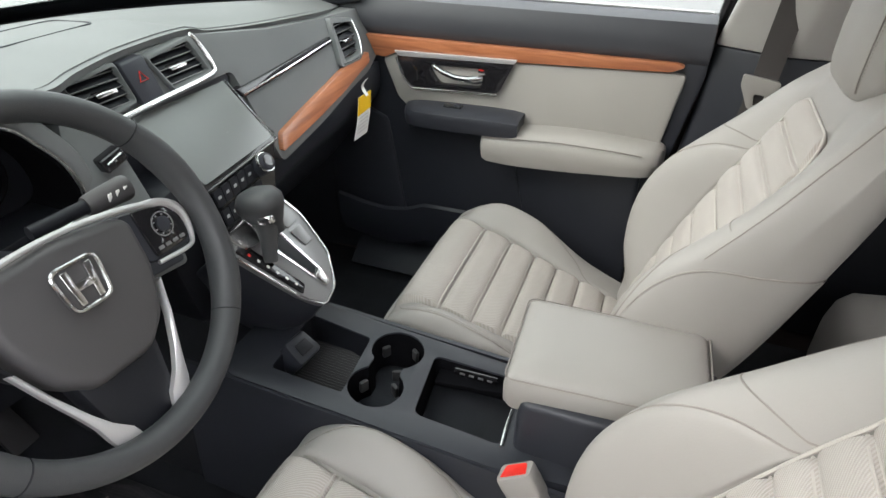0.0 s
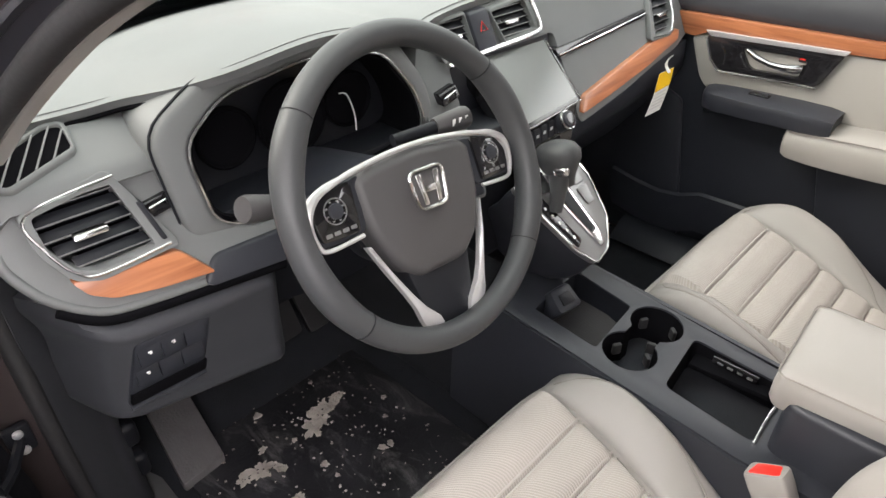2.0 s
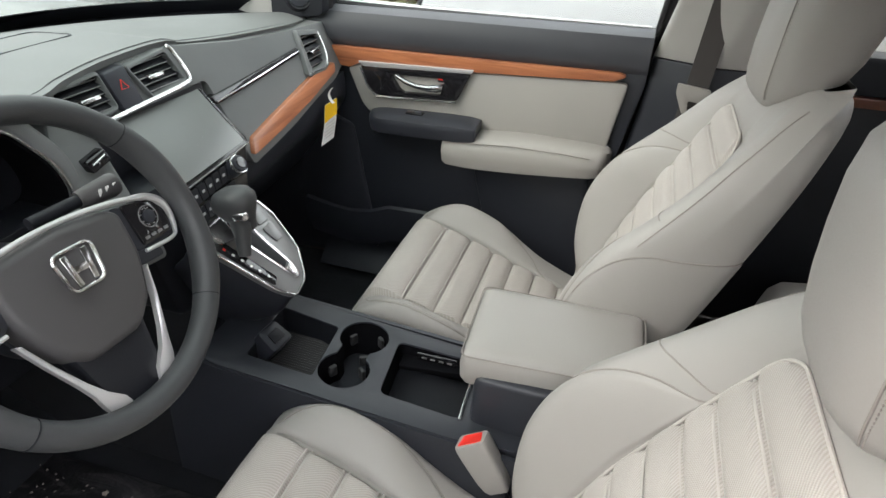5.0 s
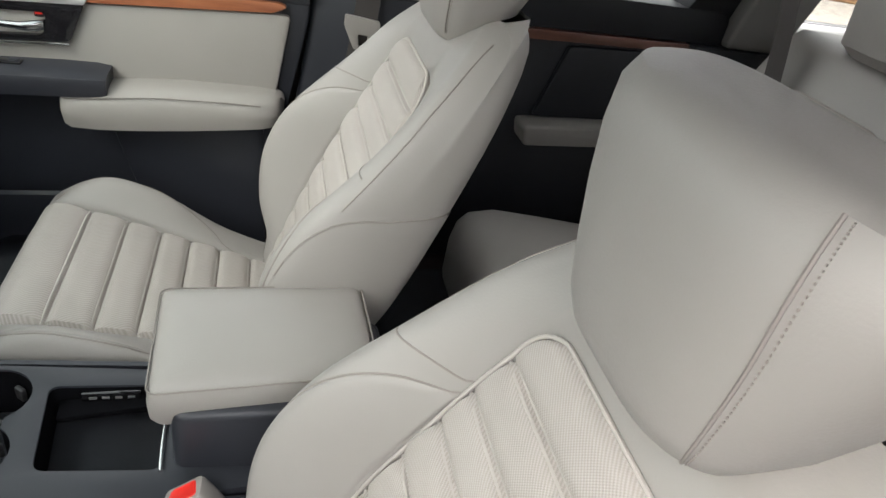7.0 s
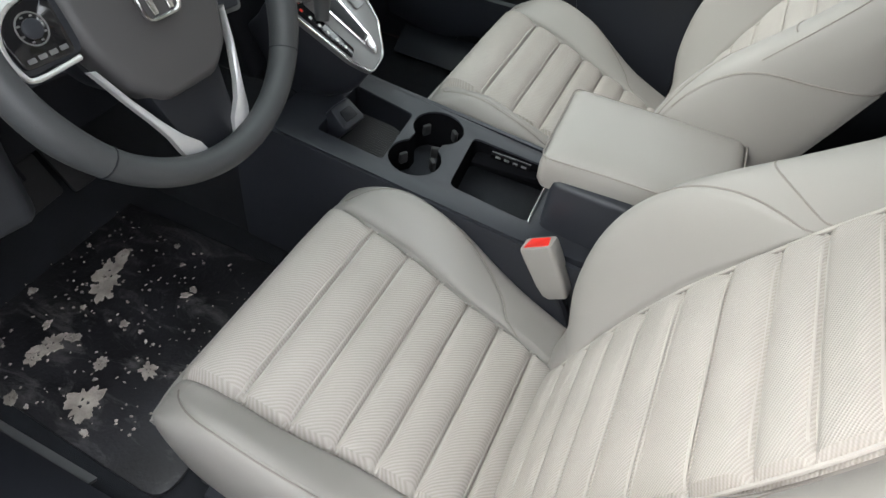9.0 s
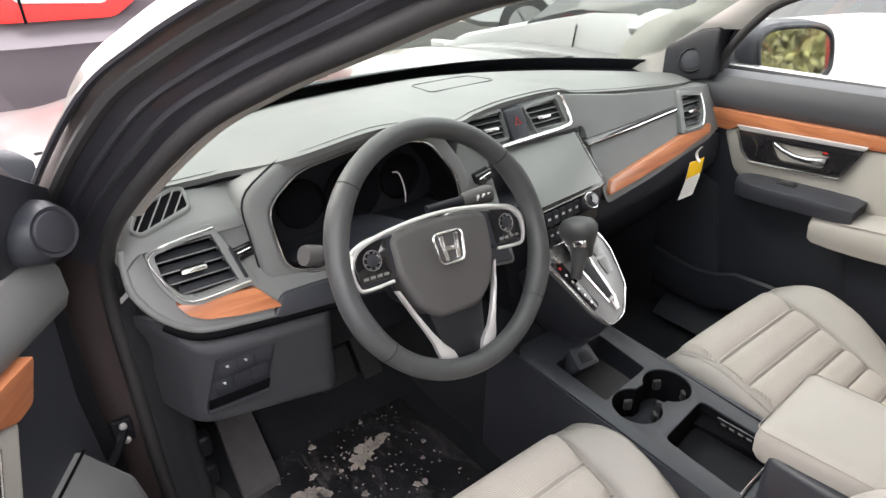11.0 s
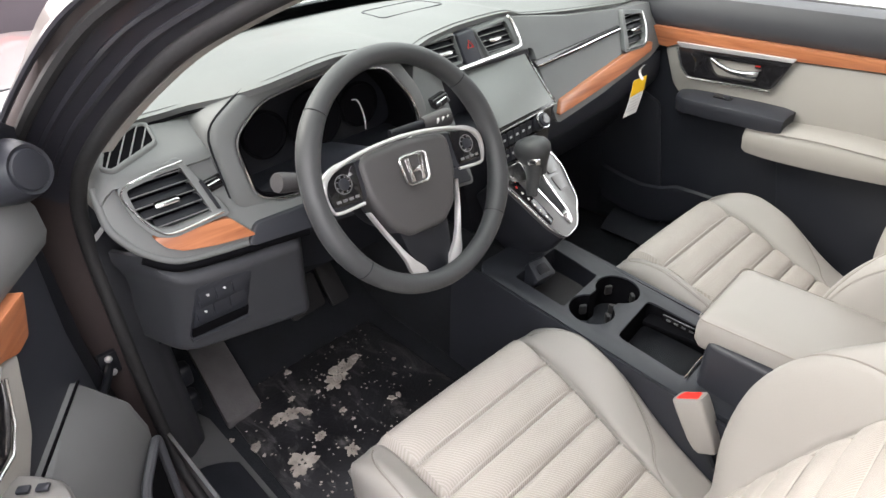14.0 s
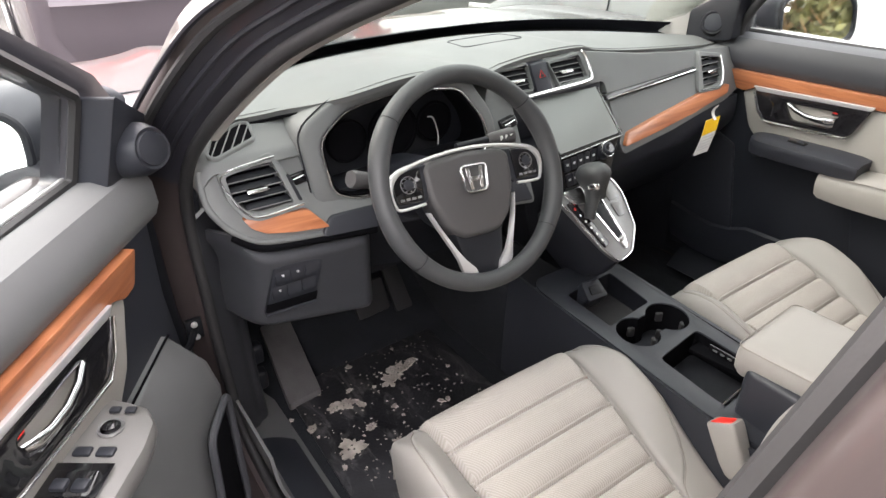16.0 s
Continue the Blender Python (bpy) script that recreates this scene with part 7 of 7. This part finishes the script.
def parked_car(at, turn, paint, label, length=4.6, wide=0.0, red=None):
    red = red or LAMPRED
    car = thing("parked_car", (0, 0, 0), label, "car", "parked cars")
    L = length / 2
    prof = [(-L, 0.50, 1.10, 0.84), (-L + 0.03, 0.40, 1.22, 0.88), (-L + 0.08, 0.38, 1.29, 0.91), (-L + 0.35, 0.30, 1.31, 0.93), (-1.2, 0.26, 1.24, 0.93), (0.0, 0.25, 1.16, 0.92), (0.9, 0.25, 1.07, 0.92), (1.5, 0.26, 0.94, 0.90), (L - 0.35, 0.30, 0.84, 0.86), (L - 0.08, 0.36, 0.74, 0.75), (L, 0.45, 0.66, 0.58)]
    def ring(y, zb, zt, w):
        w += wide
        half = [(0, zb), (w * 0.85, zb), (w * 0.97, zb + 0.08), (w, zb + (zt - zb) * 0.45), (w * 0.985, zb + (zt - zb) * 0.75), (w * 0.93, zt - 0.02), (w * 0.84, zt), (0, zt + 0.03)]
        return [(x, y, z) for x, z in half] + [(-x, y, z) for x, z in half[-2:0:-1]]
    part("body", loft([ring(*p) for p in prof]), paint, car)
    cab = [(-L + 0.02, 1.02, 1.06, 0.82, 0.80), (-L + 0.30, 1.02, 1.58, 0.86, 0.70), (-1.0, 1.02, 1.66, 0.87, 0.70), (0.0, 1.02, 1.67, 0.87, 0.70), (0.55, 1.01, 1.58, 0.87, 0.68), (1.35, 0.96, 1.00, 0.82, 0.74)]
    part("cabin", loft([[(-wb, y, zb), (-wb * 0.98, y, zb + (zt - zb) * 0.3), (-wt, y, zt - 0.05 * (zt - zb)), (-wt * 0.8, y, zt), (wt * 0.8, y, zt), (wt, y, zt - 0.05 * (zt - zb)), (wb * 0.98, y, zb + (zt - zb) * 0.3), (wb, y, zb)] for y, zb, zt, wb, wt in cab]), TINT, car, "tinted glass cabin")
    part("roof", sheet(lambda u, v: (-0.66 + 1.32 * u, 0.50 - (L + 0.03) * v + 0.0, 1.64 + 0.05 * math.sin(math.pi * u) + 0.03 * math.sin(math.pi * v)), 8, 8, 0.04), paint, car)
    for s in (-1, 1):
        for y0, y1 in ((0.60, 0.52), (-0.42, -0.50), (-1.40, -2.02)):
            part("post", prism([(y0, 1.0), (y1 - 0.02, 1.0), (y1 - 0.05, 1.62), (y0 - 0.06, 1.62)], 'x', s * 0.868, s * 0.885, 0.0, warp=lambda c: Vector((c.x - s * 0.30 * (c.z - 1.0), c.y, c.z))), paint, car)
        for y in (1.36, -1.36):
            wh = part("wheel", moved(lathe([(0.20, -0.11), (0.33, -0.10), (0.345, -0.05), (0.345, 0.05), (0.33, 0.10), (0.20, 0.11)], 32), Matrix.Translation((s * 0.83, y, 0.345)) @ Euler((0, radians(90), 0)).to_matrix().to_4x4()), RUBBER, car)
            part("rim", moved(joined(lathe([(0.21, -0.02), (0.22, 0.02), (0.19, 0.01)], 32), *[box((0.11 * math.cos(a), 0.11 * math.sin(a), 0.0), (0.20, 0.035, 0.02), 0.004, rot=Euler((0, 0, a)).to_matrix()) for a in [k * 2 * math.pi / 5 for k in range(5)]]), Matrix.Translation((s * 0.935, y, 0.345)) @ Euler((0, radians(90), 0)).to_matrix().to_4x4()), SILVER, wh)
        lamp = part("tail_lamp", loft([[(s * x, -L - 0.085 + 0.30 * max(0, x - 0.70) + y, z) for x, z in rnd([(0.86, 1.34), (0.83, 1.16), (0.75, 1.09), (0.30, 1.085), (0.20, 1.15), (0.16, 1.24), (0.66, 1.26), (0.72, 1.50), (0.76, 1.50)], 0.03)] for y in (0.0, 0.10)]), red, car, "red tail lamp")
        part("lamp_inset", loft([[(s * x, -L - 0.090 + 0.30 * max(0, x - 0.70) + y, z) for x, z in rnd([(0.70, 1.235), (0.66, 1.165), (0.33, 1.145), (0.25, 1.225)], 0.02)] for y in (0.0, 0.02)]), LAMPCLEAR, lamp, "clear reversing lamp")
        part("lamp_side", prism(rnd([(-L - 0.03, 1.235), (-L + 0.30, 1.275), (-L + 0.32, 1.300), (-L + 0.16, 1.345), (-L + 0.12, 1.45), (-L + 0.02, 1.44)], 0.02), 'x', s * (0.82 + wide), s * (0.912 + wide), 0.02, 3), red, lamp)
        part("head_lamp", prism(rnd([(s * 0.45, 0.72), (s * 0.80, 0.78), (s * 0.78, 0.66), (s * 0.50, 0.64)], 0.03), 'y', L - 0.22, L - 0.06, 0.01), WHITE, car)
        for y in (0.30, -0.62):
            part("handle", box((s * 0.925, y, 0.93), (0.03, 0.18, 0.03), 0.01), paint, car)
        part("mirror", loft([[(s * (0.98 + 0.11 * math.cos(t)), y, 1.05 + 0.075 * math.sin(t) * k) for t in np.linspace(0, 2 * math.pi, 16, endpoint=False)] for y, k in ((0.36, 1.0), (0.44, 1.0), (0.50, 0.6))]), paint, car)
        for y in (0.95, -0.10, -1.05):
            part("door_gap", tube([(s * 0.922, y, 0.36), (s * 0.925, y, 0.65), (s * 0.912, y, 0.85), (s * 0.87, y + 0.01, 1.0)], 0.004, 6), BLACK, car)
    gate = [(-L + 0.02, 0.62), (-L - 0.02, 0.72), (-L - 0.035, 0.86), (-L - 0.040, 0.965), (-L - 0.050, 0.985), (-L - 0.020, 1.075), (-L - 0.028, 1.10), (-L - 0.02, 1.27), (-L + 0.14, 1.30)]
    part("tailgate", sheet(lambda u, v: ((2 * u - 1) * (0.82 if 0.2 < v else 0.76), gate[round(v * 8)][0] + 0.20 * max(0, abs(2 * u - 1) - 0.80), gate[round(v * 8)][1]), 24, 8, 0.02), paint, car)
    part("tailgate_gap", tube([(-0.65, -L - 0.092, 1.26), (-0.645, -L - 0.092, 1.09), (-0.64, -L - 0.022, 1.078), (-0.635, -L - 0.052, 0.985), (-0.60, -L - 0.036, 0.86), (-0.57, -L - 0.02, 0.70), (0.57, -L - 0.02, 0.70), (0.60, -L - 0.036, 0.86), (0.635, -L - 0.052, 0.985), (0.64, -L - 0.022, 1.078), (0.645, -L - 0.092, 1.09), (0.65, -L - 0.092, 1.26)], 0.006, 6), SHADEGAP, car)
    part("fuel_flap", tube([(-0.914, -1.90 + 0.068 * x, 1.085 + 0.045 * z) for x, z in rnd([(-1, -1), (1, -1), (1, 1), (-1, 1)], 0.5)], 0.004, 6, True), BLACK, car)
    part("badge", tube([(-0.46 + x, -L - 0.04, 0.87 + z) for x, z in rnd([(-0.055, -0.012), (0.05, -0.016), (0.06, 0.010), (-0.05, 0.014)], 0.008)], 0.004, 6, True), CHROME, car, "chrome badge")
    part("bumper", prism(rnd([(-0.80, 0.62), (0.80, 0.62), (0.76, 0.36), (-0.76, 0.36)], 0.05), 'y', -L - 0.06, -L + 0.10, 0.03), BLACKPAINT, car)
    car.location = at
    car.rotation_euler = (0, 0, radians(turn))
    return car


parked_car((2.54, 0.95, 0), 0, SILVERPAINT, "silver parked car beside the passenger door", red=DEEPRED)
parked_car((0.185, 5.40, 0), -1, GREYPAINT, "dark grey parked car ahead, seen from behind")
parked_car((6.63, 5.2, 0), 225, WHITEPAINT, "white parked car standing across the car park")
parked_car((-4.2, 4.5, 0), 20, BLACKPAINT, "dark parked car beyond the open door")


def shrub(cx, cy, r, h, seed, material):
    rng = random.Random(seed)
    t = thing("shrub", (cx, cy, 0), "olive and brown roadside shrub", "shrub", "roadside shrubs")
    stems = [tube([(cx, cy, 0), (cx + rng.uniform(-0.3, 0.3) * r, cy + rng.uniform(-0.3, 0.3) * r, h * 0.4), (cx + rng.uniform(-0.7, 0.7) * r, cy + rng.uniform(-0.7, 0.7) * r, h * 0.8)], [0.05, 0.03, 0.01], 6) for _ in range(6)]
    part("stems", joined(*stems), EARTH, t)
    verts, faces = [], []
    for _ in range(5000):
        a, e = rng.uniform(0, 2 * math.pi), rng.random()
        rr = r * (0.35 + 0.65 * rng.random()) * (0.6 + 0.4 * math.sin(3 * a + seed))
        p = Vector((cx + rr * math.cos(a), cy + rr * math.sin(a), h * (0.05 + 0.95 * e) * (1 - 0.35 * (rr / r) ** 2)))
        q = Euler((rng.uniform(0, 6), rng.uniform(0, 6), rng.uniform(0, 6))).to_matrix()
        sz = rng.uniform(0.08, 0.22)
        i = len(verts)
        verts += [p + q @ Vector(v) * sz for v in ((-1, 0, 0), (0, -0.5, 0.1), (1, 0, 0), (0, 0.5, 0.1))]
        faces.append((i, i + 1, i + 2, i + 3))
    me = bpy.data.meshes.new("leaves")
    me.from_pydata([tuple(v) for v in verts], [], faces)
    me.materials.append(material)
    ob = new("leaves", me)
    ob.parent = t
    ob.matrix_parent_inverse = Matrix.Translation(-t.location)


rng = random.Random(5)
for i in range(26):
    shrub(rng.uniform(11.5, 17), -26 + 1.75 * i + rng.uniform(-0.4, 0.4), rng.uniform(1.3, 2.2), rng.uniform(1.8, 4.0), i, FOLIAGE if i % 3 else AUTUMN)
for i in range(9):
    shrub(-3 + 1.9 * i, rng.uniform(-15, -13), rng.uniform(1.5, 2.2), rng.uniform(3.6, 5.5), 80 + i, AUTUMN if i % 2 else FOLIAGE)
for i in range(10):
    shrub(rng.uniform(-9, -7), -12 + 2.4 * i, rng.uniform(1.6, 2.4), rng.uniform(2.0, 3.2), 50 + i, FOLIAGE if i % 2 else AUTUMN)
